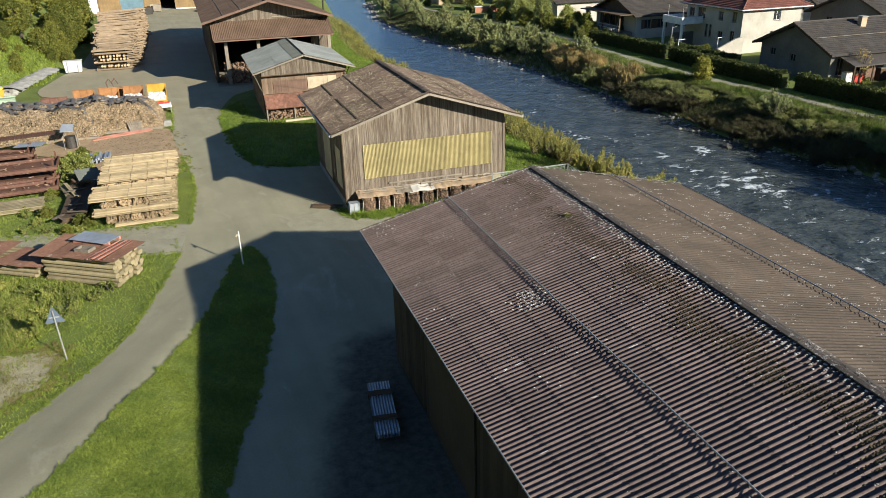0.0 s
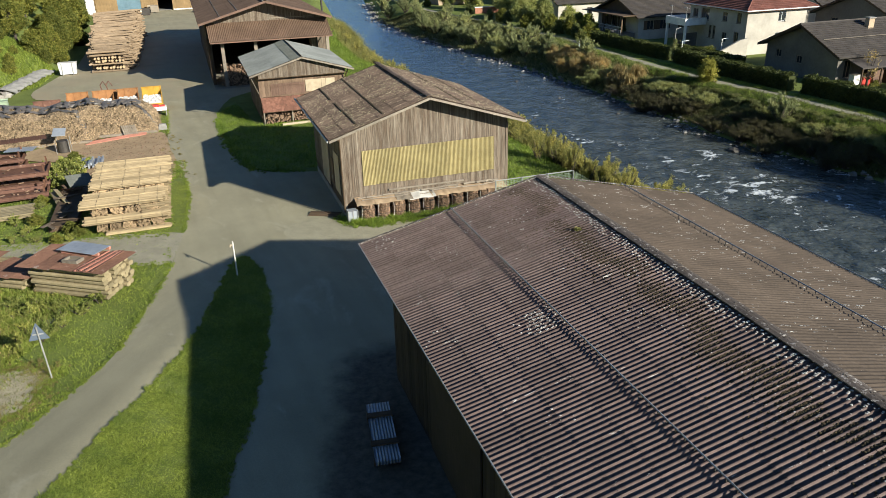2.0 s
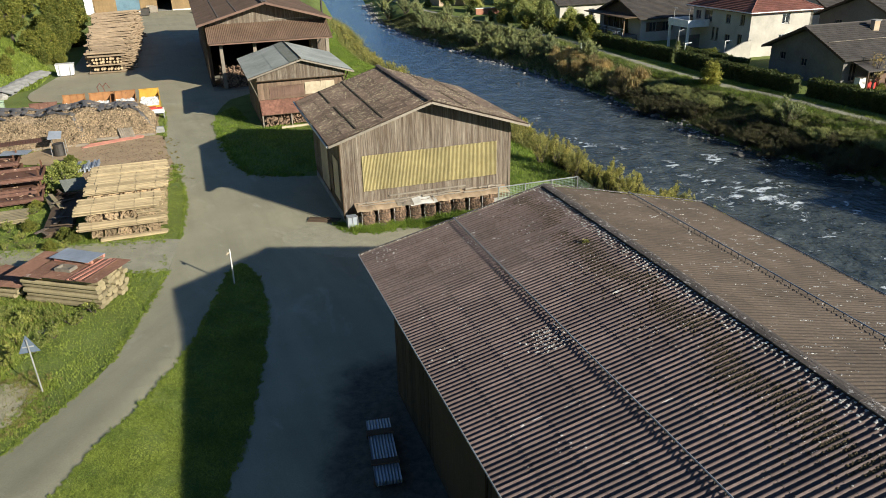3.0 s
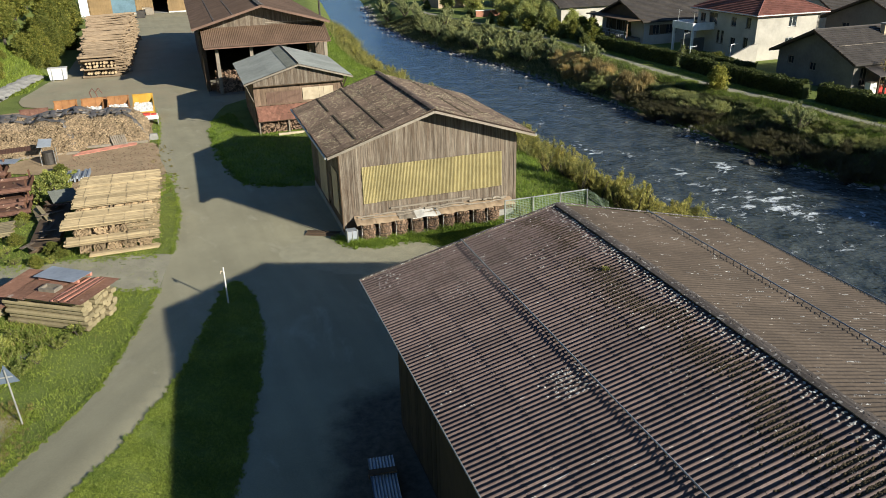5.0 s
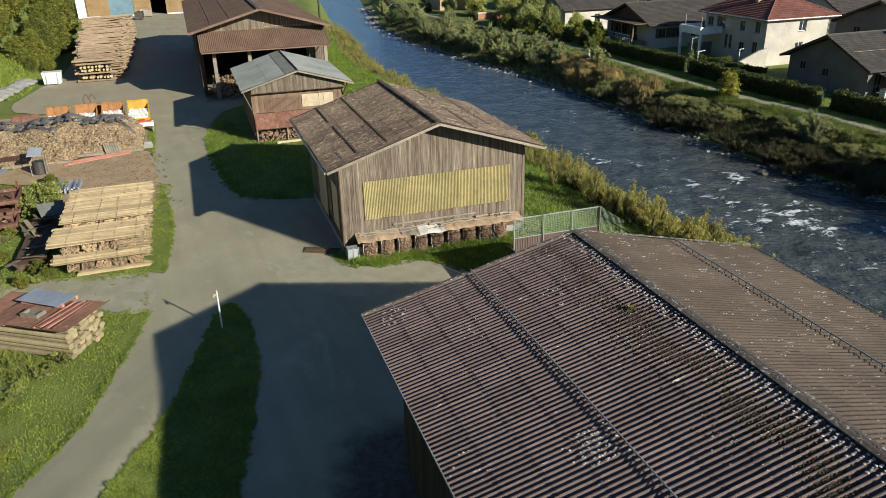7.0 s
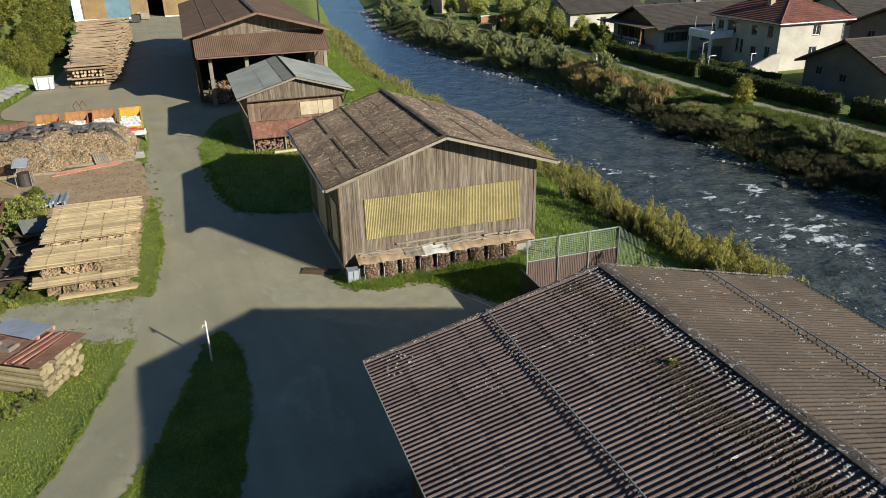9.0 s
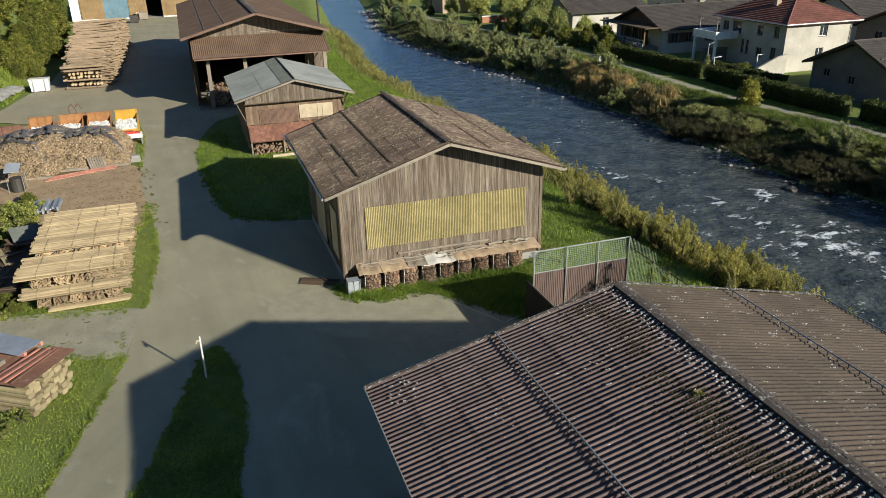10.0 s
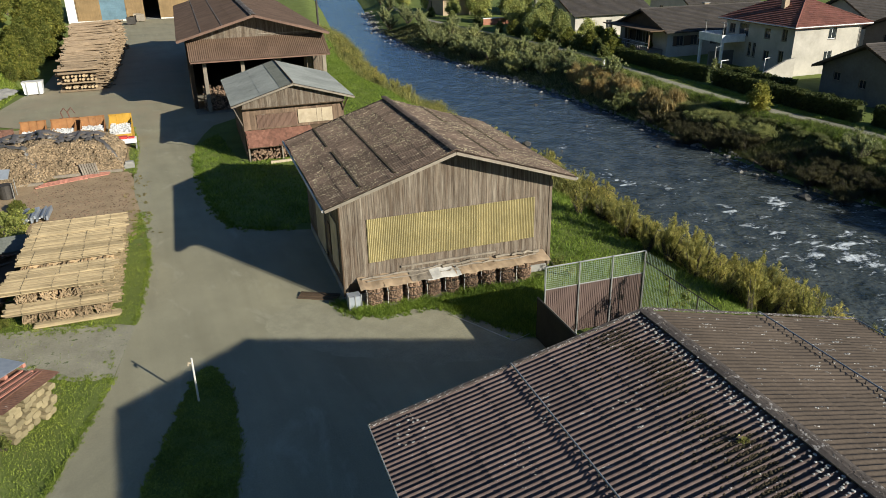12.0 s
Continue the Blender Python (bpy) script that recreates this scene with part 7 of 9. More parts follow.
gable_house("dark_roofed_house", "chalet-style house with a dark slate roof and pale walls", 59.3, 81, 58.2, 70.7, 0.3, 4.25, 6.6, M["plaster_white"], M["slate"],
            holes_w=[(2.0, 3.2, 2.0, 3.6), (4.4, 5.6, 2.0, 3.6), (7.0, 8.2, 2.0, 3.6)], holes_s=[(1.6, 2.8, 2.0, 3.4), (4.0, 5.2, 2.0, 3.4), (8, 9.2, 2.0, 3.4)], gable_mat=M["dark_wood"], shutters=True, chimney=(72, 67))
ve = thing("veranda", "open timber veranda with a white railing before the chalet-style house", "veranda")
part("deck", Geo().box((56.6, 59.0, 0.4), (59.25, 69.8, 1.5)), M["plaster_grey"], ve, "grey rendered veranda base")
for y in (59.2, 64.4, 69.5):
    part("post", Geo().box((56.8, y - 0.1, 1.503), (57.0, y + 0.1, 4.3)), M["dark_wood"], ve)
part("roof", Geo().slab([(56.2, 58.0, 4.35), (59.25, 58.0, 4.35), (59.25, 70.9, 4.35), (56.2, 70.9, 4.35)], 0.14), M["dark_wood"], ve, "dark timber veranda roof")
for z in (2.0, 2.45):
    part("rail", Geo().box((56.66, 59.0, z), (56.72, 69.8, z + 0.06)), M["white_paint"], ve, "white railing bar")
for k in range(22):
    part("baluster", Geo().box((56.67, 59.1 + k * 0.5, 1.503), (56.7, 59.14 + k * 0.5, 2.0)), M["white_paint"], ve)

gable_house("pale_house", "pale yellow house with a grey slate roof", 57.6, 72, 82.4, 96, 0.3, 4.4, 7.2, M["plaster_white"], M["slate"], holes_s=[(2, 3.1, 1.8, 3.2), (6, 7.1, 1.8, 3.2)], holes_w=[(3, 4.2, 1.8, 3.2)], chimney=(63, 87))
gable_house("grey_house", "grey house with a wide dark roof behind the gardens", 80.8, 100, 30, 44.5, 0.3, 5.0, 8.0, M["plaster_grey"], M["slate"], holes_w=[(3, 4.2, 3, 4.4), (6.5, 9, 3, 4.4), (11, 12.2, 3, 4.4)], holes_s=[(3, 4.2, 3, 4.2)])
gable_house("pale_house", "pale house with a brown roof behind the hedge", 86, 104, 48, 60, 0.3, 5.0, 8.0, M["plaster_white"], M["slate"], holes_s=[(3, 4.2, 3, 4.2), (7, 8.2, 3, 4.2)])
gable_house("grey_house", "grey house far back among garden trees", 64, 76, 118, 130, 0.3, 5.2, 8.0, M["plaster_white"], M["slate"], holes_w=[(2, 3, 2.8, 4.2), (5, 6, 2.8, 4.2)], holes_s=[(2, 3.2, 2.6, 4.2), (5, 6.2, 2.6, 4.2), (8, 9.2, 2.6, 4.2)])
gable_house("brick_house", "low brown house beside the path, half hidden by trees", 49.4, 56, 128, 140, 0.3, 4.4, 7.0, M["plaster_tan"], M["slate"], holes_w=[(3, 4.2, 1.5, 3.0)], gable_mat=M["dark_wood"])
gable_house("pale_house", "white house at the end of the gardens", 80, 94, 82, 94, 0.3, 5.4, 8.4, M["plaster_white"], M["slate"], holes_s=[(3, 4.2, 3, 4.2), (7, 8.2, 3, 4.2)], holes_w=[(3, 4.2, 3, 4.2)])

wl = thing("garden_wall", "low red brick garden wall with a pale coping", "wall")
part("wall", Geo().box((50.6, 107.0, 0.4), (57.0, 107.3, 1.7)), M["brick_red"], wl)
part("coping", Geo().box((50.5, 106.9, 1.703), (57.1, 107.4, 1.85)), M["white_sheet"], wl)

# posts in the gardens
vp = thing("lamp_post", "slim garden post overgrown with climbing leaves", "post", at=(53.2, 39.8, 0.5))
part("post", Geo().rod((0, 0, 0), (0, 0, 4.3), 0.07, 0.05, n=8), M["steel"], vp)
r9 = np.random.default_rng(9)
v, f = leaf_cloud(r9, np.array([[0, 0, 0.6], [0.05, 0, 1.2], [0, 0.05, 1.7], [0, 0, 2.2], [0.05, 0, 2.7]]), np.array([0.35, 0.3, 0.42, 0.4, 0.22]), 700, 0.15)
put("climber", np_mesh("climber", v, f, M["leaf_bank"]), vp, "green climbing leaves")
part("arm", Geo().rod((0, 0, 4.1), (0.9, 0.2, 4.3), 0.035, n=6), M["steel"], vp)
for x, y in ((61.9, 41.2), (56.0, 42.0)):
    cp = thing("laundry_post", "white steel laundry post in the garden", "post", "laundry posts", at=(x, y, 0.5))
    part("post", Geo().rod((0, 0, 0), (0, 0, 2.1), 0.05, n=6), M["white_paint"], cp)
    part("arm", Geo().rod((-0.1, 0, 2.08), (1.1, 0.1, 2.12), 0.045, n=6), M["white_paint"], cp)
mp = thing("marker_post", "short white post beside the river path", "post", at=(46.9, 54.3, height1(46.9, 54.3)))
part("post", Geo().box((-0.09, -0.09, 0), (0.09, 0.09, 1.2)), M["white_paint"], mp)
part("cap", Geo().box((-0.1, -0.1, 1.202), (0.1, 0.1, 1.26)), M["steel"], mp)
cb = thing("clipped_bush", "square clipped yellow-green bush by the house stair", "bush", at=(59.2, 40.6, 0.5))
v, f = leaf_cloud(r9, r9.uniform([-1, -0.5, 0.2], [1, 0.5, 1.3], (300, 3)), np.full(300, 0.2), 1600, 0.14)
put("foliage", np_mesh("foliage", v, f, M["leaf_hill"]), cb)

po = thing("porch", "low brown lean-to porch on posts along the grey house", "porch")
part("porch_roof", Geo().slab([(60.2, 15.7, 2.75), (68.5, 15.7, 2.75), (68.5, 18.2, 3.5), (60.2, 18.2, 3.5)], 0.12), M["slate"], po)
for x in (60.4, 63.1, 65.8, 68.3):
    part("post", Geo().box((x - 0.07, 15.8, 0.2), (x + 0.07, 15.94, 2.62)), M["dark_wood"], po)
for x, w, h, mt in ((60.9, 0.9, 1.5, "white_sheet"), (62.3, 1.1, 1.2, "red_paint"), (63.9, 1.3, 2.0, "brown_board"), (65.9, 1.0, 1.6, "dark_wood"), (67.3, 0.9, 1.9, "brown_board")):
    c = thing("garden_cabinet", "old cabinet standing under the porch of the house", "cabinet", "clutter under the porch", at=(x, 17.2, 0.3))
    part("cabinet_body", Geo().box((-w / 2, -0.35, 0.06), (w / 2, 0.35, h)), M[mt], c)
    part("cabinet_foot", Geo().box((-w / 2 + 0.05, -0.3, 0), (w / 2 - 0.05, 0.3, 0.058)), M["dark_wood"], c)
    part("cabinet_top", Geo().box((-w / 2 - 0.04, -0.39, h + 0.002), (w / 2 + 0.04, 0.37, h + 0.05)), M["trim_wood"], c)

# ---- timber yard ----
ry = random.Random(77)

# peeled poles in tied layers
PS = thing("pole_stack", "stack of pale peeled poles in tied layers on the grass", "timber stack")
pole_me = [Geo().rod((0, 0, 0), (5.05 + 0.09 * k, 0, 0), 0.048 + 0.009 * k, 0.04 + 0.009 * k, 7).mesh("pole", M["peeled_pole"]) for k in range(4)]


def pole_row(x, y0, y1, z, layers=1, jitter=0.1, share=1.0):
    y = y0
    while y < y1:
        k = ry.randrange(4)
        r = 0.05 + 0.009 * k
        for h in range(layers):
            put("pole", pole_me[k], PS, m=pose(x + ry.uniform(-jitter, jitter), y + ry.uniform(-0.02, 0.02), z + h * 0.1 + ry.uniform(-0.015, 0.02), 0, ry.uniform(-0.4, 0.4), ry.uniform(-0.9, 0.9)) @ Matrix.Diagonal((share, 1, 1, 1)))
        y += r * 2.05


def end_row(x0, x1, y, z, high, seed):
    """Bundles whose ends look out of the stack: many thin poles, joined bundle by bundle."""
    rr = random.Random(seed)
    x = x0
    while x < x1:
        w = rr.uniform(0.62, 1.15)
        g = Geo()
        cx, cz = x + w / 2, z + high / 2
        for _ in range(int(w * high * 150)):
            a, q = rr.uniform(0, 6.28), math.sqrt(rr.random())
            px, pz = cx + math.cos(a) * q * w * 0.47, cz + math.sin(a) * q * high * 0.5
            r = rr.uniform(0.03, 0.055)
            g.rod((px, y + rr.uniform(-0.12, 0.1), pz), (px + rr.uniform(-0.1, 0.1), y + 1.6, pz), r, n=5)
        for _ in range(int(w * 26)):
            # laths lie slantwise across the face of the bundle
            a, q = rr.uniform(-0.9, 0.9) + 0.5 * math.sin(x * 3.1), math.sqrt(rr.random())
            px, pz = cx + rr.uniform(-0.42, 0.42) * w, cz + rr.uniform(-0.4, 0.4) * high
            dx_, dz_ = math.sin(a) * 0.2, math.cos(a) * 0.2
            g.rod((px - dx_, y - 0.13 + rr.uniform(-0.03, 0.03), max(pz - dz_, z + 0.02)), (px + dx_, y - 0.12 + rr.uniform(-0.03, 0.03), min(pz + dz_, z + high)), rr.uniform(0.016, 0.028), n=4)
        part("pole_bale", g, M["pole_end"], PS, "bundle of thin poles seen end on")
        x += w + rr.uniform(0.0, 0.12)


sx = -16.45
pole_row(-15.3, 2.9, 3.5, 0.07, 2, share=0.77)
end_row(sx + 0.6, -12.0, 3.25, 0.2, 0.52, 1)
pole_row(sx - 0.1, 3.1, 4.2, 0.8, 3)
end_row(sx + 0.3, -12.1, 3.9, 1.08, 0.5, 2)
pole_row(sx - 0.25, 3.7, 5.3, 1.66, 3)
pole_row(sx - 0.15, 5.2, 6.3, 1.82, 2)
end_row(sx + 0.3, -12.1, 6.35, 1.55, 0.42, 3)
pole_row(sx + 0.15, 6.5, 8.2, 2.08, 2)
pole_row(sx + 0.2, 8.1, 10.4, 2.22, 1)
pole_row(sx + 0.25, 10.3, 12.7, 2.28, 1)
inner = Geo().box((-16.0, 4.9, 0.05), (-11.5, 12.4, 1.55)).box((-16.0, 6.7, 1.55), (-11.5, 12.5, 2.05))
part("stack_core", inner, M["pole_end"], PS)
sidep = Geo()
for _ in range(420):
    y, z = ry.uniform(3.6, 12.5), ry.uniform(0.1, 1.95)
    if z > 1.5 and y < 6.6:
        continue
    sidep.rod((-13, y, z), (-11.3 + ry.uniform(-0.3, 0.12), y, z), ry.uniform(0.04, 0.06), n=6)
tagged(part("pole_rest", sidep, M["peeled_pole"], PS), kind="stuff")
for y0, y1, z, drop in ((3.0, 3.5, 0.245, 0.2), (3.1, 4.2, 1.075, 0.3), (3.7, 5.3, 1.935, 0.3), (5.2, 6.3, 1.995, 0.1), (6.5, 8.2, 2.255, 0.22), (8.2, 10.3, 2.295, 0.05), (10.4, 12.6, 2.355, 0.05)):
    for x in (-15.6, -14.2, -12.9, -11.8):
        xx = x + ry.uniform(-0.2, 0.2)
        part("tie_wire", Geo().box((xx, y0 - 0.07, z), (xx + 0.009, y1, z + 0.008)).box((xx, y0 - 0.08, z - drop), (xx + 0.009, y0 - 0.07, z + 0.01)), M["dark_steel"], PS)


# log pile across the yard
LP = thing("log_pile", "long high pile of rough brown logs beside the yard", "log pile")
log_me = []
for k in range(6):
    r = 0.065 + 0.015 * k
    log_me.append((Geo().rod((0.5 - 0.15 * k, 0, 0), (4.2 + 0.25 * (k * 5 % 6), 0, 0), r, r * 0.8, 8, cap=1).mesh("log", [M["log_side"], M["log_end"]]), r))
thin = Geo()


def pile_top(y):
    return 3.2 + (y - 70) * 0.038 + 0.25 * math.sin(y * 0.31) + 0.2 * math.sin(y * 0.83 + 1) - max(0, y - 106) * 0.22 - max(0, 75 - y) * 0.1


n_obj = 0
surf_rows = []
y = 70.9
while y < 111:
    z = 0.2
    top = pile_top(y)
    while z < top:
        me, r = log_me[ry.randrange(6)]
        outer = z > top - 0.9 or y < 71.8
        lx = -21.3 + ry.gauss(0, 0.32) - (y - 70) * 0.05
        m = pose(lx, y + ry.uniform(-0.1, 0.1), z, 0, ry.gauss(0, 2.0), ry.gauss(0, 3.4) * (1.8 if z > top - 0.5 else 1))
        if outer and n_obj < 300:
            put("log", me, LP, m=m)
            n_obj += 1
        else:
            a, b = m @ Vector((0, 0, 0)), m @ Vector((5.0 + (y - 70) * 0.055 + ry.uniform(-0.4, 0.3), 0, 0))
            thin.rod(a, b, r, r * 0.85, 7, cap=1)
        z += 0.155
    y += 0.205
tagged(part("log_rest", thin, [M["log_side"], M["log_end"]], LP, "rough brown logs with pale sawn ends"), kind="stuff")
for row, (z, n) in enumerate(((0.62, 9), (1.55, 9), (1.98, 8))):
    for k in range(n):
        me = Geo().rod((0, 0, 0), (0, 2.2, 0), ry.uniform(0.13, 0.2), 0.15, 10, cap=1).mesh("log", [M["log_side"], M["log_end"]])
        put("log", me, LP, m=pose(-20.9 + k * 0.44 + ry.uniform(-0.08, 0.08), 69.5 + ry.uniform(-0.1, 0.15), z + ry.uniform(-0.05, 0.05)))
for z in (0.15, 1.08, 2.35, 2.7):
    for j in range(3):
        me, r = log_me[3 + ry.randrange(3)]
        put("log", me, LP, m=pose(-21.6 + ry.uniform(-0.2, 0.2), 69.75 + j * 0.4, z + ry.uniform(0, 0.1), 0, 0, ry.uniform(-1, 1)))
part("pile_core", Geo().box((-21.0, 71.0, 0.02), (-17.0, 103, 1.9)), M["bark"], LP)

# split firewood heap with tarpaulins
FW = thing("firewood_heap", "long heap of split firewood partly covered with black tarpaulin", "firewood")


def heap(x, y):
    """Height of the heap."""
    end = min(1.0, max(0.0, (-12.45 - x) / 1.9))
    top = 2.45 + 0.2 * math.sin(x * 0.9) + 0.12 * math.sin(x * 2.3)
    front = 29.2 + 1.7 * min(1.0, max(0.0, (x + 19.4) / 1.8))
    rise = min(1.0, max(0.0, (y - front + 0.25) / 1.15))
    back = min(1.0, max(0.0, (37.5 - y) / 1.5))
    return top * min(end ** 0.6, rise ** 0.75, back)


hg2 = Geo()
nx, ny = 44, 22
grid = [(-29 + 16.6 * i / nx, 28.9 + 8.8 * j / ny) for j in range(ny + 1) for i in range(nx + 1)]
hg2.add([(x, y, max(heap(x, y) - 0.12, 0.0)) for x, y in grid], [(j * (nx + 1) + i, j * (nx + 1) + i + 1, (j + 1) * (nx + 1) + i + 1, (j + 1) * (nx + 1) + i) for j in range(ny) for i in range(nx)])
part("heap_core", hg2, M["dark_wood"], FW)
split_me = []
for k in range(5):
    g = Geo()
    n = 3 if k < 3 else 6
    r = 0.088 if n == 3 else 0.078
    ring = [(math.cos(6.283 * i / n + k) * r * ry.uniform(0.8, 1.15), math.sin(6.283 * i / n + k) * r * ry.uniform(0.8, 1.15)) for i in range(n)]
    vs = [(a, -0.24, b) for a, b in ring] + [(a, 0.24, b) for a, b in ring]
    g.add(vs, [(i, (i + 1) % n, n + (i + 1) % n, n + i) for i in range(n)] + [tuple(range(n))[::-1], tuple(range(n, 2 * n))])
    split_me.append(g)
split_obj = [g.mesh("firewood_log", M["split_wood"]) for g in split_me]
loose = Geo()
placed = 0
for k in range(15500):
    x = -12.5 - 16.3 * ry.random() ** 1.15
    y = 28.9 + 1.7 * min(1.0, max(0.0, (x + 19.4) / 1.8)) + (ry.random() ** 1.9) * 6.5
    z = heap(x, y)
    if z < 0.03:
        continue
    m = pose(x, y, z + ry.uniform(-0.1, 0.06), ry.gauss(8, 10), ry.gauss(0, 40), ry.gauss(0, 14))
    j = ry.randrange(5)
    if placed < 300 and x > -19:
        put("firewood_log", split_obj[j], FW, m=m)
        placed += 1
    else:
        loose.add([m @ Vector(p) for p in split_me[j].v], split_me[j].f)
tagged(part("firewood", loose, M["split_wood"], FW), kind="stuff")
for y0 in (30.35, 28.75):
    x0, x1 = (-18.0, -12.5) if y0 > 30 else (-24, -18.3)
    part("sleeper", Geo().box((x0, y0, 0.0), (x1, y0 + 0.22, 0.22)), M["trim_wood"], FW, "pale timber sleeper along the heap's foot")


def tarp(line, wide, seed, label="black tarpaulin strip draped over firewood", mat="tarp", lift=0.22):
    """A sheet draped along a line over the heap, hanging in folds."""
    rr = random.Random(seed)
    pts = smooth_line(line, 7)
    g = Geo()
    vs = []
    ns = 7
    for i, (x, y) in enumerate(pts):
        j = min(i + 1, len(pts) - 1)
        d = Vector((pts[j][0] - pts[max(j - 1, 0)][0], pts[j][1] - pts[max(j - 1, 0)][1], 0)).normalized()
        n = Vector((-d.y, d.x, 0))
        for s in range(ns):
            q = (s / (ns - 1) - 0.5) * wide * (1 + 0.2 * math.sin(i * 0.9 + seed))
            px, py = x + n.x * q, y + n.y * q
            fold = 0.07 * math.sin(i * 1.4 + s * 0.9) + rr.uniform(-0.035, 0.035)
            vs.append((px, py, max(heap(px, py), 0.03) + lift + fold * 0.6 + (0.06 if 0 < s < ns - 1 else -0.02)))
    low = [(a, b, c - 0.02) for a, b, c in vs]
    n = len(vs)
    fs = []
    for i in range(len(pts) - 1):
        for s in range(ns - 1):
            a = i * ns + s
            fs += [(a, a + 1, a + ns + 1, a + ns), (n + a + ns, n + a + ns + 1, n + a + 1, n + a)]
    g.add(vs + low, fs)
    t = part("tarpaulin", g, M[mat], None, smooth=True)
    return tagged(t, label, "tarpaulin", "tarpaulins on the firewood")


tarp([(-28.8, 33.2), (-25, 32.7), (-21.5, 32.9), (-18.5, 33.2), (-15.5, 33.3), (-14.2, 33.1)], 0.7, 1, "grey tarpaulin draped over the firewood heap", "tarp_grey", 0.2)
tarp([(-15.0, 33.4), (-13.9, 32.4), (-13.2, 31.4), (-12.6, 30.6)], 0.55, 2, "black tarpaulin hanging down the heap's end")
tarp([(-22.6, 32.7), (-21.2, 31.7), (-19.9, 30.7), (-18.7, 29.7)], 0.45, 3, "black tarpaulin hanging down the heap's front")
tarp([(-28.5, 35.0), (-22, 35.2), (-17, 35.0), (-13.8, 34.8)], 0.9, 4, "grey tarpaulin draped over the firewood heap", "tarp_grey", 0.2)
rt = random.Random(19)
xs_ = -28.2
while xs_ < -14.2:
    tarp([(xs_ + rt.uniform(-0.5, 0.5), 34.7), (xs_ + rt.uniform(-0.2, 0.2), 33.6), (xs_, 32.6), (xs_ + rt.uniform(-0.3, 0.3), 31.75)], rt.uniform(0.28, 0.5), int(xs_ * -10), "black tarpaulin strip laid across the heap", "tarp", 0.34)
    if rt.random() < 0.5:
        xs_ += rt.uniform(0.9, 1.5)
        continue
    o = part("sandbag", Geo().lump((0, 0, 0.1), 0.32, 0.5, rt).lump((0.3, 0.1, 0.09), 0.25, 0.5, rt), M["tarp"], None, m=pose(xs_ + 0.55, 32.5 + rt.uniform(-0.3, 0.6), heap(xs_ + 0.55, 32.7) + 0.26))
    tagged(o, "dark sagging sandbag on the tarpaulin", "sandbag", "sandbags on the firewood")
    xs_ += rt.uniform(0.9, 1.5)
tarp([(-26.4, 32.2), (-25.6, 31.2), (-25.2, 30.4)], 0.7, 5, "black tarpaulin hanging down the heap's front")
tyre = Geo()
tv = []
for k in range(16):
    a = 6.283 * k / 16
    for j in range(8):
        b = 6.283 * j / 8
        q = 0.3 + 0.1 * math.cos(b)
        tv.append((math.cos(a) * q, math.sin(a) * q, 0.1 * math.sin(b)))
tyre.add(tv, [(k * 8 + j, (k + 1) % 16 * 8 + j, (k + 1) % 16 * 8 + (j + 1) % 8, k * 8 + (j + 1) % 8) for k in range(16) for j in range(8)])
for x, y in ((-17.8, 33.0), (-20.0, 33.1), (-22.6, 33.0), (-16.2, 33.4), (-26.8, 33.0)):
    o = part("tyre", tyre, M["tarp_grey"], None, m=pose(x, y, heap(x, y) + 0.3, ry.uniform(-10, 10), ry.uniform(-10, 10), 0))
    tagged(o, "worn black tyre weighing down the tarpaulin", "tyre", "tyres on the tarpaulin")

# skips
rk = random.Random(8)


def skip(x0, x1, y0, y1, paint, fill, label, tall=2.3, low=1.05):
    t = thing("skip", label, "skip", "skips behind the firewood")
    b = Geo()
    b.box((x0, y0, 0.15), (x1, y1, 0.25))
    b.box((x0, y1 - 0.06, 0.25), (x1, y1, tall))
    b.box((x0, y0, 0.25), (x1, y0 + 0.06, low))
    for x in (x0, x1 - 0.06):
        b.add([(x, y0, 0.25), (x, y1 - 0.06, 0.25), (x, y1 - 0.06, tall - 0.3), (x, y0 + 0.8, low + 0.3), (x, y0, low), (x + 0.06, y0, 0.25), (x + 0.06, y1 - 0.06, 0.25), (x + 0.06, y1 - 0.06, tall - 0.3), (x + 0.06, y0 + 0.8, low + 0.3), (x + 0.06, y0, low)],
              [(0, 1, 2, 3, 4), (9, 8, 7, 6, 5), (2, 7, 8, 3), (3, 8, 9, 4)])
    part("tub", b, paint, t)
    for k in range(4):
        x = x0 + 0.04 + (x1 - x0 - 0.16) * k / 3
        part("rib", Geo().box((x, y1 - 0.1, 0.9), (x + 0.08, y1 - 0.062, tall + 0.03)), paint, t)
        part("rib", Geo().box((x, y0 - 0.05, 0.2), (x + 0.08, y0 - 0.003, low)), paint, t)
    part("rim", Geo().box((x0 - 0.03, y1 - 0.1, tall), (x1 + 0.03, y1 + 0.02, tall + 0.08)), paint, t)
    part("skid", Geo().box((x0 + 0.2, y0 + 0.1, 0), (x0 + 0.35, y1 - 0.1, 0.148)).box((x1 - 0.35, y0 + 0.1, 0), (x1 - 0.2, y1 - 0.1, 0.148)), M["dark_steel"], t)
    if fill:
        g = Geo()
        for _ in range(420):
            x, y = rk.uniform(x0 + 0.12, x1 - 0.12), rk.uniform(y0 + 0.1, y1 - 0.5)
            g.lump((x, y, low + 0.15 + 0.35 * (y - y0) / (y1 - y0) + rk.uniform(-0.06, 0.08)), rk.uniform(0.06, 0.13), 0.8, rk)
        g.box((x0 + 0.08, y0 + 0.08, 0.3), (x1 - 0.08, y1 - 0.12, low + 0.15))
        tagged(part("rubble", g, M["rubble"], t, "white rubble filling"), kind="stuff")
    return t


skip(-21.65, -19.45, 39.6, 42.4, M["skip_orange"], True, "rusty orange skip filled with white rubble")
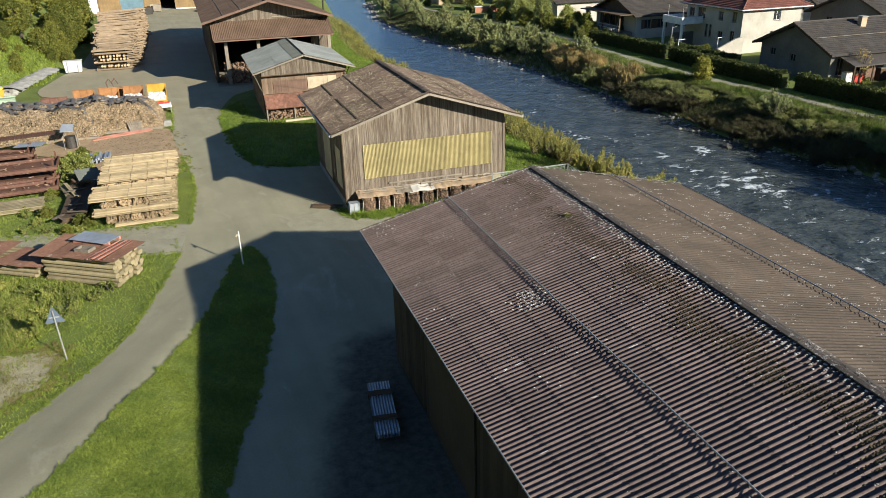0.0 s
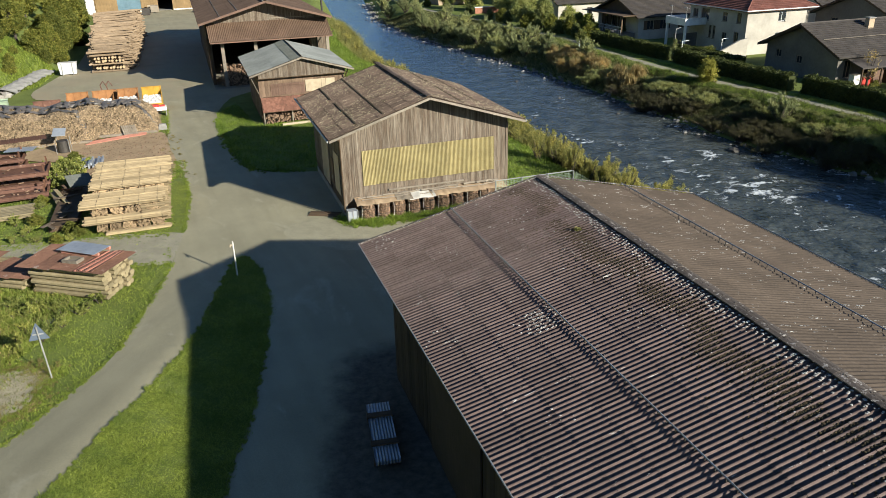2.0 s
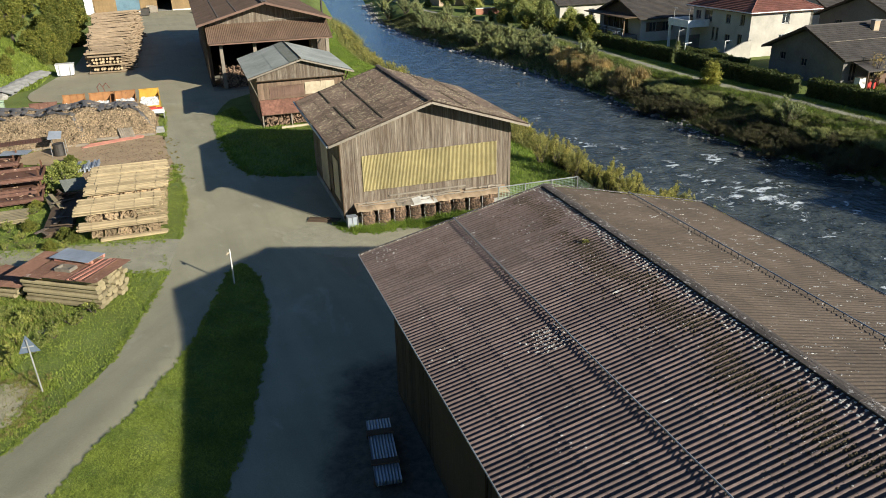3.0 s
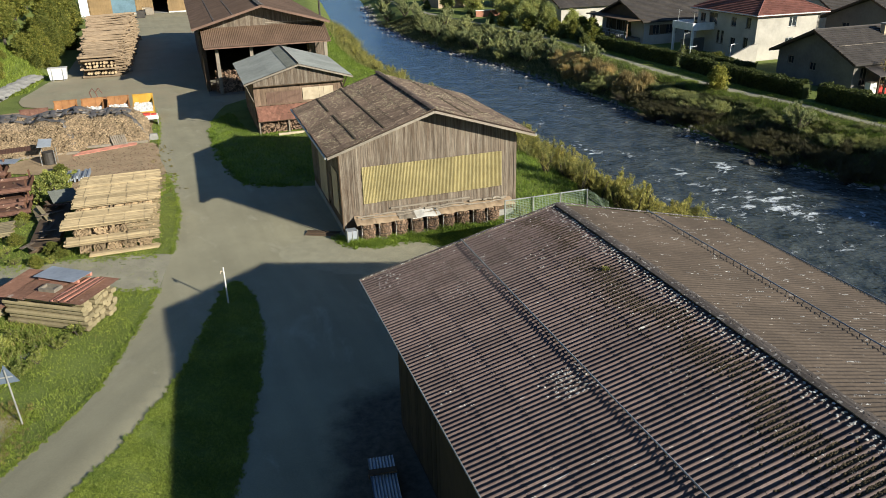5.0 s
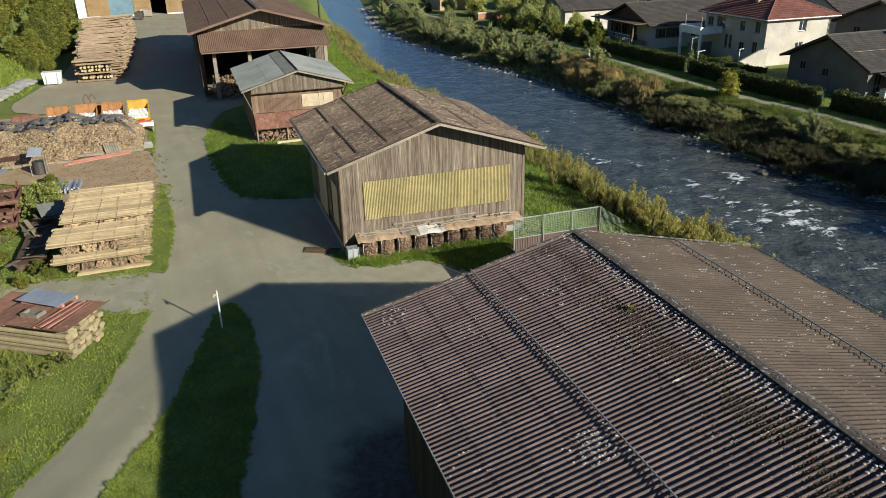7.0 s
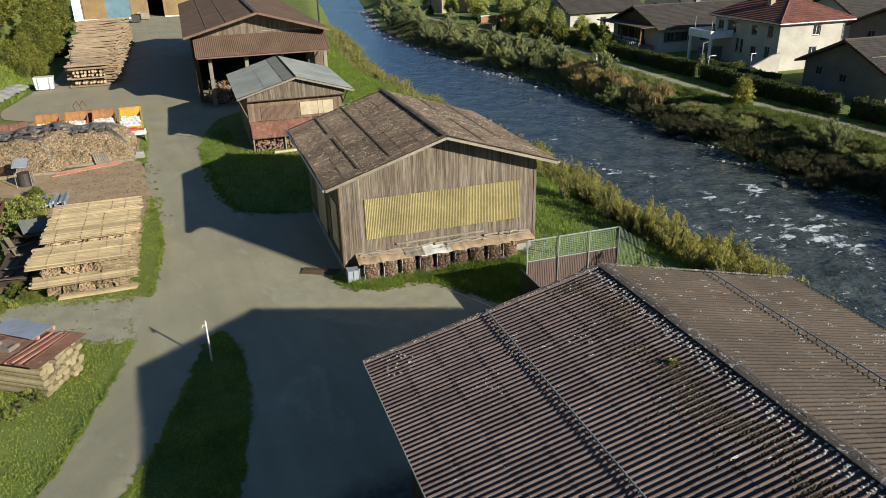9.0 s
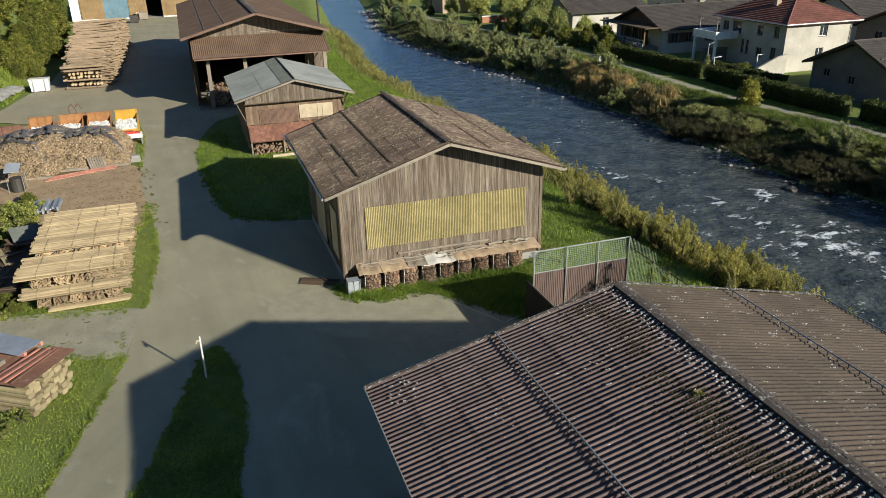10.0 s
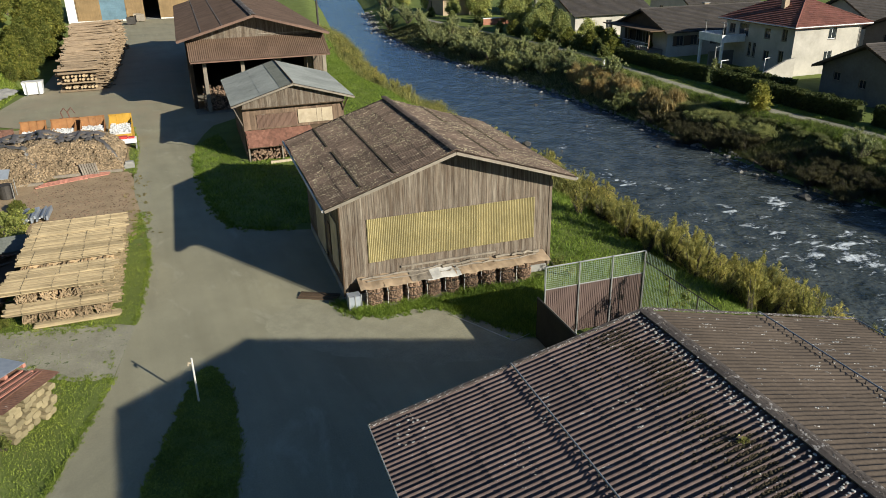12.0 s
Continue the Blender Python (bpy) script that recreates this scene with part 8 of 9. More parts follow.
skip(-19.05, -16.92, 39.6, 42.4, M["skip_orange"], True, "rusty orange skip with dented sides and white rubble")
skip(-16.5, -14.37, 39.6, 42.4, M["skip_orange"], True, "orange skip filled with white rubble")
skip(-14.0, -11.95, 39.4, 42.4, M["skip_yellow"], True, "bright yellow skip filled with white rubble")
skip(-25.0, -22.3, 40.0, 42.4, M["rust"], False, "rusty brown open skip", 1.7, 1.0)
gr = thing("grapple", "orange hydraulic grapple lying on the skips", "grapple", at=(-17.6, 43.6, 0))
part("frame", Geo().box((-1.0, -0.4, 0), (1.0, 0.5, 1.9)).box((-0.9, -0.3, 1.9), (0.9, 0.4, 2.1)), M["skip_orange"], gr)
for x in (-0.5, 0.1):
    part("tine", Geo().rod((x, 0, 2.1), (x - 0.15, 0.1, 2.7), 0.06, n=6).rod((x - 0.15, 0.1, 2.7), (x + 0.2, 0.1, 3.1), 0.05, n=6).rod((x + 0.2, 0.1, 3.1), (x + 0.5, 0.1, 2.5), 0.05, n=6), M["rust"], gr)
sb = thing("stillage_box", "white and red plastic box on a low steel stand", "box", at=(-12.5, 37.9, 0))
part("stand", Geo().box((-0.9, -0.45, 0), (-0.82, 0.45, 0.62)).box((0.82, -0.45, 0), (0.9, 0.45, 0.62)).box((-0.9, 0.4, 0.3), (0.9, 0.45, 0.4)), M["steel"], sb)
part("tray", Geo().box((-0.95, -0.5, 0.622), (0.95, 0.5, 1.0)), M["white_paint"], sb)
part("load", Geo().box((-0.8, -0.35, 1.003), (0.2, 0.3, 1.2)).box((0.3, -0.3, 1.003), (0.8, 0.2, 1.12)), M["red_paint"], sb, "red sacks")
bp = thing("block", "small pale stone block by the heap", "block", at=(-12.0, 31.4, 0))
part("block_body", Geo().box((-0.4, -0.3, 0), (0.4, 0.3, 0.35)).box((-0.3, -0.25, 0.352), (0.35, 0.2, 0.55)), M["concrete"], bp)
ld = thing("leaning_slats", "bundle of grey slats leaning on the firewood", "slats", at=(0, 0, 0))
for k in range(7):
    x = -15.5 + k * 0.19
    part("slat", Geo().add([(x, 29.95, 0.02), (x + 0.14, 29.95, 0.02), (x - 0.12, 30.5, 0.95), (x - 0.26, 30.5, 0.95), (x, 29.99, 0.0), (x + 0.14, 29.99, 0.0), (x - 0.12, 30.54, 0.93), (x - 0.26, 30.54, 0.93)],
                           [(0, 1, 2, 3), (7, 6, 5, 4), (0, 4, 5, 1), (1, 5, 6, 2), (2, 6, 7, 3), (3, 7, 4, 0)]), M["trim_wood"], ld)
pb = thing("red_planks", "faded red painted planks lying on the ground", "planks", at=(-16.2, 29.25, 0.02), turn=20)
for k in range(4):
    part("plank", Geo().box((-2.9 + 0.25 * k, -0.4 + 0.2 * k, 0.02 * k), (2.7 + 0.1 * k, -0.22 + 0.2 * k, 0.06 + 0.02 * k)), M["pink_board"], pb)

# white container and slabs at the foot of the slope
wt = thing("water_tank", "white plastic tank with grey bands", "tank", at=(-24.7, 70.1, 0))
part("tank_body", Geo().add([(-1.05, -0.5, 0.15), (1.0, -0.5, 0.15), (1.15, -0.6, 1.6), (-1.15, -0.6, 1.6), (-1.05, 0.6, 0.15), (1.0, 0.6, 0.15), (1.15, 0.7, 1.6), (-1.15, 0.7, 1.6)],
                           [(0, 1, 2, 3), (7, 6, 5, 4), (0, 4, 5, 1), (1, 5, 6, 2), (2, 6, 7, 3), (3, 7, 4, 0)]), M["white_paint"], wt)
for x in (-0.75, 0.6):
    part("band", Geo().box((x, -0.66, 0.0), (x + 0.1, -0.605, 1.62)), M["steel"], wt)
part("lid", Geo().box((-1.2, -0.64, 1.602), (1.2, 0.74, 1.7)), M["white_sheet"], wt)
sl = thing("slab_stack", "long stack of grey slabs under a wrinkled pale cover", "slabs", at=(-29.3, 64.2, 0), turn=-11)
for k in range(3):
    part("slab", Geo().box((-1.0 + 0.05 * k, -7.4 + ry.uniform(0, 0.5), 0.2 * k), (0.9 - 0.05 * k, 7.0 - 0.3 * k, 0.2 * k + 0.17)), M["concrete"], sl)
cvs, cfs = [], []
for i in range(30):
    for j in range(7):
        yy = -7.6 + 15.0 * i / 29
        xx = -1.25 + 2.6 * j / 6
        prof = 0.86 - 0.22 * abs(j - 2.4) ** 1.25 * 0.42
        cvs.append((xx + 0.12 * math.sin(i * 1.3), yy, max(0.05, prof + 0.09 * math.sin(i * 1.9 + j * 0.4) + ry.uniform(-0.05, 0.05))))
for i in range(29):
    for j in range(6):
        q = i * 7 + j
        cfs.append((q, q + 1, q + 8, q + 7))
part("cover", Geo().add(cvs, cfs), M["concrete"], sl, "wrinkled grey-white cover sheet")
for k in range(9):
    x, y = -31.6 + ry.uniform(-1.4, 1.6), 57 + ry.uniform(-3.5, 5)
    o = part("stone_block", Geo().lump((0, 0, 0.25), ry.uniform(0.4, 0.8), 0.7, ry), M["stone"], None, m=pose(x, y, height1(x, y), 0, 0, ry.uniform(0, 90)))
    tagged(o, "rough grey stone block at the foot of the slope", "stone", "stone blocks")
yl = thing("dumper_tub", "old yellow steel tub among the stones", "tub", at=(-32.2, 54.5, height1(-32.2, 54.5)), turn=15)
part("tub", Geo().add([(-1.1, -0.6, 0.2), (1.1, -0.6, 0.2), (1.4, -0.8, 1.1), (-1.4, -0.8, 1.1), (-1.1, 0.6, 0.2), (1.1, 0.6, 0.2), (1.4, 0.8, 1.1), (-1.4, 0.8, 1.1)],
                     [(0, 1, 2, 3), (7, 6, 5, 4), (0, 4, 5, 1), (1, 5, 6, 2), (3, 7, 4, 0)]), M["skip_yellow"], yl)
part("foot", Geo().box((-0.9, -0.5, 0), (0.9, 0.5, 0.198)), M["rust_dark"], yl)
gc = thing("green_box", "faded green steel box below the slope", "box", at=(-30.6, 48.2, height1(-30.6, 48.2)), turn=8)
part("box_body", Geo().box((-2.0, -0.8, 0), (2.0, 0.8, 1.0)).box((-2.05, -0.85, 1.0), (2.05, -0.7, 1.12)).box((-2.05, 0.7, 1.0), (2.05, 0.85, 1.12)), M["green_mesh"], gc)

# rusty stillages and boards on the grass
def stillage(x, y, w, d, turn, tiers, label):
    """A steel frame: channel posts with feet, and open trays with flanged sides on each tier."""
    st_ = thing("steel_stillage", label, "stillage", "stillages in the timber yard", at=(x, y, 0), turn=turn)
    top = tiers[-1] + 0.75
    for px in (-w / 2, w / 2 - 0.12):
        for py in (-d / 2, d / 2 - 0.12):
            post = part("post", Geo().box((px, py, 0.03), (px + 0.03, py + 0.12, top)).box((px + 0.03, py, 0.03), (px + 0.12, py + 0.03, top)).box((px + 0.03, py + 0.09, 0.03), (px + 0.12, py + 0.12, top)), M["rust_dark"], st_)
            part("foot_plate", Geo().box((px - 0.05, py - 0.05, 0), (px + 0.17, py + 0.17, 0.028)), M["rust_dark"], post)
    for z in tiers:
        tray = part("tray", Geo().box((-w / 2 - 0.1, -d / 2 + 0.13, z), (w / 2 + 0.1, d / 2 - 0.13, z + 0.05)), M["rust_dark"], st_)
        for sg in (-1, 1):
            lo_, hi_ = sorted((sg * (d / 2 + 0.01), sg * (d / 2 + 0.06)))
            part("side_rail", Geo().box((-w / 2 - 0.2, lo_, z - 0.12), (w / 2 + 0.2, hi_, z + 0.24)), M["rust"], tray)
            lo_, hi_ = sorted((sg * (d / 2 + 0.062), sg * (d / 2 + 0.2)))
            part("flange", Geo().box((-w / 2 - 0.2, lo_, z + 0.2), (w / 2 + 0.2, hi_, z + 0.24)), M["rust"], tray)
            part("flange", Geo().box((-w / 2 - 0.2, lo_, z - 0.12), (w / 2 + 0.2, hi_, z - 0.08)), M["rust"], tray)
            lo_, hi_ = sorted((sg * (w / 2 + 0.12), sg * (w / 2 + 0.18)))
            part("end_rail", Geo().box((lo_, -d / 2, z - 0.05), (hi_, d / 2, z + 0.3)), M["rust_dark"], tray)
        g = Geo()
        for k in range(10):
            L = ry.uniform(0.15, 0.5)
            g.box((-L / 2, -0.04, 0), (L / 2, 0.05, 0.05), pose(ry.uniform(-w / 2 + 0.4, w / 2 - 0.4), ry.uniform(-d / 2 + 0.3, d / 2 - 0.3), z + 0.055 + ry.uniform(0, 0.06), 0, 0, ry.uniform(0, 180)))
        tagged(part("wood_litter", g, M["bundle_wood"], tray, "loose wooden scraps"), kind="stuff")


stillage(-22.6, 16.6, 4.4, 2.6, 3, (0.35, 1.15), "tall rusty steel stillage with two flanged trays")
stillage(-22.4, 12.9, 4.6, 1.5, 5, (0.45,), "low rusty steel stillage with one flanged tray")
stillage(-24.6, 21.4, 3.4, 1.8, 3, (0.4, 1.1), "rusty steel stillage under a roofing sheet")
for x, y, z, w, d, mt, lab, turn in ((-23.4, 23.9, 2.0, 4.4, 1.7, "rust_dark", "rusty brown roofing sheet lying on stillages", 10), (-23.0, 22.2, 1.6, 2.3, 1.5, "zinc", "blue-grey zinc sheet lying on a stillage", -10)):
    s = thing("metal_sheet", lab, "sheet", at=(x, y, z), turn=turn)
    part("sheet_metal", corrugated(w, d, 0.2, 0.015, 0.01, 4, 0.0), M[mt], s, m=pose(-w / 2, -d / 2, 0.02))
gs = thing("board_stack", "stack of pale green treated boards on the grass", "board stack", at=(-22.2, 9.6, 0), turn=4)
for k in range(3):
    for j in range(7):
        part("board", Geo().box((-2.6 + ry.uniform(-0.15, 0.1), -1.2 + j * 0.33, 0.08 + k * 0.11), (1.6 + ry.uniform(-0.1, 0.15), -0.92 + j * 0.33, 0.17 + k * 0.11)), M["beam_wood"], gs)
part("bearer", Geo().box((-2, -1.2, 0), (-1.85, 1.1, 0.078)).box((1, -1.2, 0), (1.15, 1.1, 0.078)), M["dark_wood"], gs)
dp = thing("scrap_boards", "jumble of old dark boards and posts by the pole stack", "scrap wood")
for k in range(15):
    x, y = -18.2 + ry.uniform(-0.8, 0.8), 9.5 + ry.uniform(-5, 5)
    L = ry.uniform(1.0, 2.6)
    part("board", Geo().box((-L / 2, -0.1, -0.025), (L / 2, 0.1, 0.025)), M["old_wood"] if k % 3 else M["dark_wood"], dp, m=pose(x, y, ry.uniform(0.3, 0.6), ry.uniform(-25, 25), ry.uniform(-22, 22), 90 + ry.uniform(-50, 50)))
part("old_panel", Geo().box((-0.9, -0.03, -0.55), (0.9, 0.03, 0.55)), M["mossy_grey"], dp, "grey weathered panel", m=pose(-17.75, 13.2, 1.0, -52, 6, 28))
part("rusty_sheet", corrugated(1.5, 1.0, 0.25, 0.05, 0.01, 6, 0.0), M["rust"], dp, "curled rusty sheet", m=pose(-18.6, 11.3, 1.0, -18, 10, 25))
part("green_board", Geo().box((-0.16, -1.7, -0.03), (0.16, 1.7, 0.03)), M["beam_wood"], dp, "greenish board leaning on the scrap", m=pose(-18.7, 10.6, 0.55, 8, 14, 24))
part("green_board", Geo().box((-0.16, -1.5, -0.03), (0.16, 1.5, 0.03)), M["beam_wood"], dp, m=pose(-19.2, 11.0, 0.4, 5, -18, 14))
part("rotten_stump", Geo().box((-19.0, 5.0, 0), (-17.3, 13.5, 0.4)), M["dark_wood"], dp)
for k in range(12):
    part("post", Geo().box((-18.6 + k * 0.16, 19.4 + ry.uniform(-0.2, 0.2), 0.1 + ry.uniform(0, 0.25)), (-18.48 + k * 0.16, 21.6, 0.3 + ry.uniform(0, 0.25))), M["zinc"] if k % 4 else M["white_sheet"], dp)
wtk = thing("fuel_tank", "dark tank in a pale tube cage under a white sheet", "tank", at=(-20.4, 26.2, 0))
part("tank_body", Geo().rod((0, 0, 0.05), (0, 0, 1.1), 0.5, n=14), M["dark_steel"], wtk)
for x, y in ((-0.55, -0.55), (0.55, -0.55), (0.55, 0.55), (-0.55, 0.55)):
    part("tube", Geo().rod((x, y, 0), (x, y, 1.3), 0.03, n=6), M["steel"], wtk)
part("cover", Geo().add([(-0.8, 0.1, 1.55), (0.3, 0.1, 1.52), (0.35, 1.1, 1.95), (-0.7, 1.2, 2.0), (-0.8, 0.1, 1.5), (0.3, 0.1, 1.47), (0.35, 1.1, 1.9), (-0.7, 1.2, 1.95)],
                      [(0, 1, 2, 3), (7, 6, 5, 4), (0, 4, 5, 1), (1, 5, 6, 2), (2, 6, 7, 3), (3, 7, 4, 0)]), M["zinc"], wtk, "pale crumpled sheet")

# round beams under rusty roofing sheets
BS_ = thing("beam_stack", "stack of greenish round beams under rusty roofing sheets", "timber stack", at=(-15.95, -4.9, 0), turn=-33.5)
beam_me = []
for k in range(4):
    g = Geo()
    w, h = 0.34 + 0.04 * k, 0.24 + 0.015 * (k % 2)
    ring = [(math.cos(a) * w / 2 * (1 if abs(math.cos(a)) < 0.8 else 0.96), max(-1, min(1, math.sin(a) * 1.25)) * h / 2) for a in [6.283 * (i + 0.5) / 10 for i in range(10)]]
    vs = [(-2.35, a, b) for a, b in ring] + [(2.35, a, b) for a, b in ring]
    g.add(vs, [(i, (i + 1) % 10, 10 + (i + 1) % 10, 10 + i) for i in range(10)] + [tuple(range(10))[::-1], tuple(range(10, 20))])
    beam_me.append(g.mesh("beam", M["beam_wood"]))
for r in range(6):
    yy = -1.2 + (r % 2) * 0.1
    while yy < 1.15:
        k = ry.randrange(4)
        w = 0.34 + 0.04 * k
        put("beam", beam_me[k], BS_, m=pose(ry.uniform(-0.18, 0.16), yy + w / 2, 0.2 + r * 0.262, 0, 0, ry.uniform(-0.6, 0.6)))
        yy += w + 0.02
part("bearer", Geo().box((-1.8, -1.3, 0), (-1.6, 1.3, 0.075)).box((1.6, -1.3, 0), (1.8, 1.3, 0.075)), M["dark_wood"], BS_)
CV = thing("roofing_sheets", "rusty corrugated roofing sheets lying over a beam stack", "sheet", at=(-15.95, -4.9, 1.68), turn=-33.5)
for k in range(5):
    part("sheet_metal", corrugated(2.9 if k % 2 else 3.1, 1.15, 0.11, 0.015, 0.01, 4, 0.01), M["rust_sheet"], CV,
         m=pose(-2.75 + k * 1.08, -1.55 + ry.uniform(-0.1, 0.1), 0.06 + 0.01 * k + ry.uniform(0, 0.05), ry.uniform(-1.5, 1.5), ry.uniform(-2, 2), 90 + ry.uniform(-3, 3)) @ pose(0, -1.15, 0))
for k in range(6):
    part("batten", Geo().box((-1.4, -0.05, 0), (1.3, 0.05, 0.05)), M["rust"] if k % 2 else M["pink_board"], CV, m=pose(1.15 + k * 0.17, -0.1 + ry.uniform(-0.1, 0.1), 0.16, 0, 0, 88 + ry.uniform(-4, 4)))
part("zinc_sheet", Geo().box((0, 0, 0), (2.6, 1.3, 0.02)), M["zinc"], CV, "blue-grey zinc sheet", m=pose(-1.6, 0.35, 0.34, 0, 0, -4))
part("packing", Geo().box((-1.4, 0.45, 0.12), (1.0, 0.6, 0.3)).box((-1.4, 1.4, 0.12), (1.0, 1.55, 0.3)), M["pink_board"], CV)
part("crate", Geo().box((-0.35, -0.75, 0.15), (0.6, -0.15, 0.2)).box((-0.35, -0.75, 0.2), (-0.25, -0.15, 0.33)).box((0.5, -0.75, 0.2), (0.6, -0.15, 0.33)).box((-0.25, -0.75, 0.2), (0.5, -0.68, 0.33)).box((-0.25, -0.22, 0.2), (0.5, -0.15, 0.33)), M["trim_wood"], CV, "open wooden crate")
B2 = thing("beam_stack", "low stack of beams under sagging rusty sheets", "timber stack", at=(-20.4, -1.9, 0), turn=-33)
for r in range(3):
    for k in range(6):
        put("beam", beam_me[ry.randrange(4)], B2, m=pose(ry.uniform(-0.2, 0.2), -1.0 + k * 0.4, 0.2 + r * 0.262))
for k in range(5):
    part("sheet_metal", corrugated(2.6, 1.2, 0.11, 0.015, 0.01, 4, 0.01), M["rust_sheet"], B2, "rusty sagging sheet", m=pose(-2.6 + k * 1.1, -1.5, 1.02 - 0.04 * k + ry.uniform(0, 0.06), ry.uniform(-3, 3), ry.uniform(-4, 4), 90 + ry.uniform(-5, 5)) @ pose(0, -1.2, 0))
sp = thing("stone_slab", "grey stone slab in the tall grass", "slab", at=(-17.0, -8.6, 0.0), turn=20)
part("slab", Geo().box((-0.45, -0.25, -0.05), (0.45, 0.25, 0.09)), M["stone"], sp)

# signs and poles
ts = thing("road_sign", "triangular road sign seen from its grey back on a post", "road sign", at=(-16.42, -14.3, 0))
part("post", Geo().rod((0, 0, 0), (-0.08, 0, 2.6), 0.035, n=8), M["steel"], ts)
plate = part("plate", Geo().add([(-0.5, 0.05, 1.95), (0.34, 0.05, 1.95), (-0.08, 0.05, 2.78), (-0.5, 0.08, 1.95), (0.34, 0.08, 1.95), (-0.08, 0.08, 2.78)], [(0, 1, 2), (5, 4, 3), (0, 3, 4, 1), (1, 4, 5, 2), (2, 5, 3, 0)]), M["sign_back"], ts, "grey metal back of a triangular plate")
part("clamp", Geo().box((-0.3, 0.035, 2.2), (0.14, 0.05, 2.26)), M["steel"], plate)
pl = thing("marker_pole", "thin white wooden pole standing in the grass", "pole", at=(-7.75, -6.63, 0.04))
part("pole_shaft", Geo().rod((0, 0, 0), (0, 0, 2.15), 0.045, 0.04, n=8), M["white_sheet"], pl)
part("hook", Geo().box((-0.17, -0.025, 1.9), (-0.05, 0.025, 1.98)).box((-0.19, -0.04, 1.82), (-0.13, 0.04, 1.9)), M["pale_board"], pl, "small pale wooden fitting")

# firewood bundles and sheets at the barn
rbn = random.Random(4)
for k in range(9):
    t = thing("firewood_bundle", "round bundle of split firewood standing by the barn wall", "firewood", "firewood bundles", at=(1.35 + k * 1.06, -0.62, 0), turn=rbn.uniform(-12, 12))
    high, fat = rbn.uniform(1.12, 1.2), rbn.uniform(0.41, 0.45)
    g = Geo().rod((0, 0, 0.1), (0, 0, high - 0.05), fat - 0.08, n=12)
    for layer in range(13):
        z = 0.1 + layer * (high - 0.16) / 13
        n = 26
        for j in range(n):
            a = 6.283 * (j + rbn.uniform(-0.3, 0.3)) / n
            c = Vector((math.cos(a), math.sin(a), 0))
            q = fat + rbn.uniform(-0.05, 0.03) + 0.03 * math.sin(layer * 0.35)
            g.lump(c * (q - 0.05) + Vector((0, 0, z + 0.06 + rbn.uniform(-0.03, 0.03))), rbn.uniform(0.035, 0.075), 0.8, rbn)
    for _ in range(40):
        a, q = rbn.uniform(0, 6.283), fat * math.sqrt(rbn.random()) * 0.9
        g.rod((math.cos(a) * q, math.sin(a) * q, high - 0.3), (math.cos(a) * q, math.sin(a) * q, high + rbn.uniform(-0.04, 0.03)), rbn.uniform(0.04, 0.07), n=5)
    part("wood", g, M["bundle_wood"], t)
    for z in (0.38, 0.85):
        ring = Geo()
        rv = []
        for j in range(16):
            a = 6.283 * j / 16
            for dq, dz in ((0.02, -0.012), (0.036, -0.012), (0.036, 0.012), (0.02, 0.012)):
                rv.append((math.cos(a) * (fat + dq), math.sin(a) * (fat + dq), z + dz))
        ring.add(rv, [(j * 4 + i, (j + 1) % 16 * 4 + i, (j + 1) % 16 * 4 + (i + 1) % 4, j * 4 + (i + 1) % 4) for j in range(16) for i in range(4)])
        part("strap", ring, M["dark_steel"], t)
    net = Geo()
    z = 0.1
    x = -fat - 0.02
    while z < high - 0.08:
        nx = -fat - 0.02 + rbn.uniform(-0.03, 0.03)
        net.rod((x, -0.3, z), (nx, -0.3, z + 0.16), 0.011, n=4)
        x, z = nx, z + 0.16
    part("net_edge", net, M["white_sheet"], t, "loose pale edge of the bundle net")
    part("pallet", Geo().box((-0.5, -0.47, 0.0), (0.5, 0.45, 0.1)), M["trim_wood"], t)
edge = 0.62
for k, (w2, mt) in enumerate(((1.25, "cardboard"), (1.5, "cardboard"), (0.85, "trim_wood"), (1.6, "white_sheet"), (1.0, "cardboard"), (1.35, "cardboard"), (1.3, "cardboard"), (1.6, "cardboard"))):
    a, b = edge - 0.06, edge + w2 + 0.2
    edge += w2
    t = thing("cover_sheet", {"cardboard": "sagging brown cardboard sheet laid over firewood", "white_sheet": "white plastic sheet laid over firewood", "trim_wood": "grey board laid over firewood"}[mt], "sheet", "sheets on the firewood", at=((a + b) / 2, -0.5, 1.26 + 0.012 * (k % 3)), turn=rbn.uniform(-3, 3))
    w = (b - a) / 2
    vs = []
    out = rbn.uniform(0.62, 0.7)
    for j in range(8):
        x = -w + 2 * w * j / 7
        sag = 0.03 * math.sin(j * 1.5 + k)
        for y, z in ((-out, -0.07), (-0.4, 0.0), (0.0, 0.04), (0.48, 0.13)):
            vs.append((x, y + rbn.uniform(-0.02, 0.02), z + sag + rbn.uniform(-0.01, 0.01)))
    n = len(vs)
    fs = []
    for j in range(7):
        for i in range(3):
            q = j * 4 + i
            fs += [(q, q + 4, q + 5, q + 1), (n + q + 1, n + q + 5, n + q + 4, n + q)]
        fs += [(j * 4, n + j * 4, n + j * 4 + 4, j * 4 + 4), (j * 4 + 3, j * 4 + 7, n + j * 4 + 7, n + j * 4 + 3)]
    part("sheet_body", Geo().add(vs + [(x, y, z - 0.02) for x, y, z in vs], fs), M[mt], t)
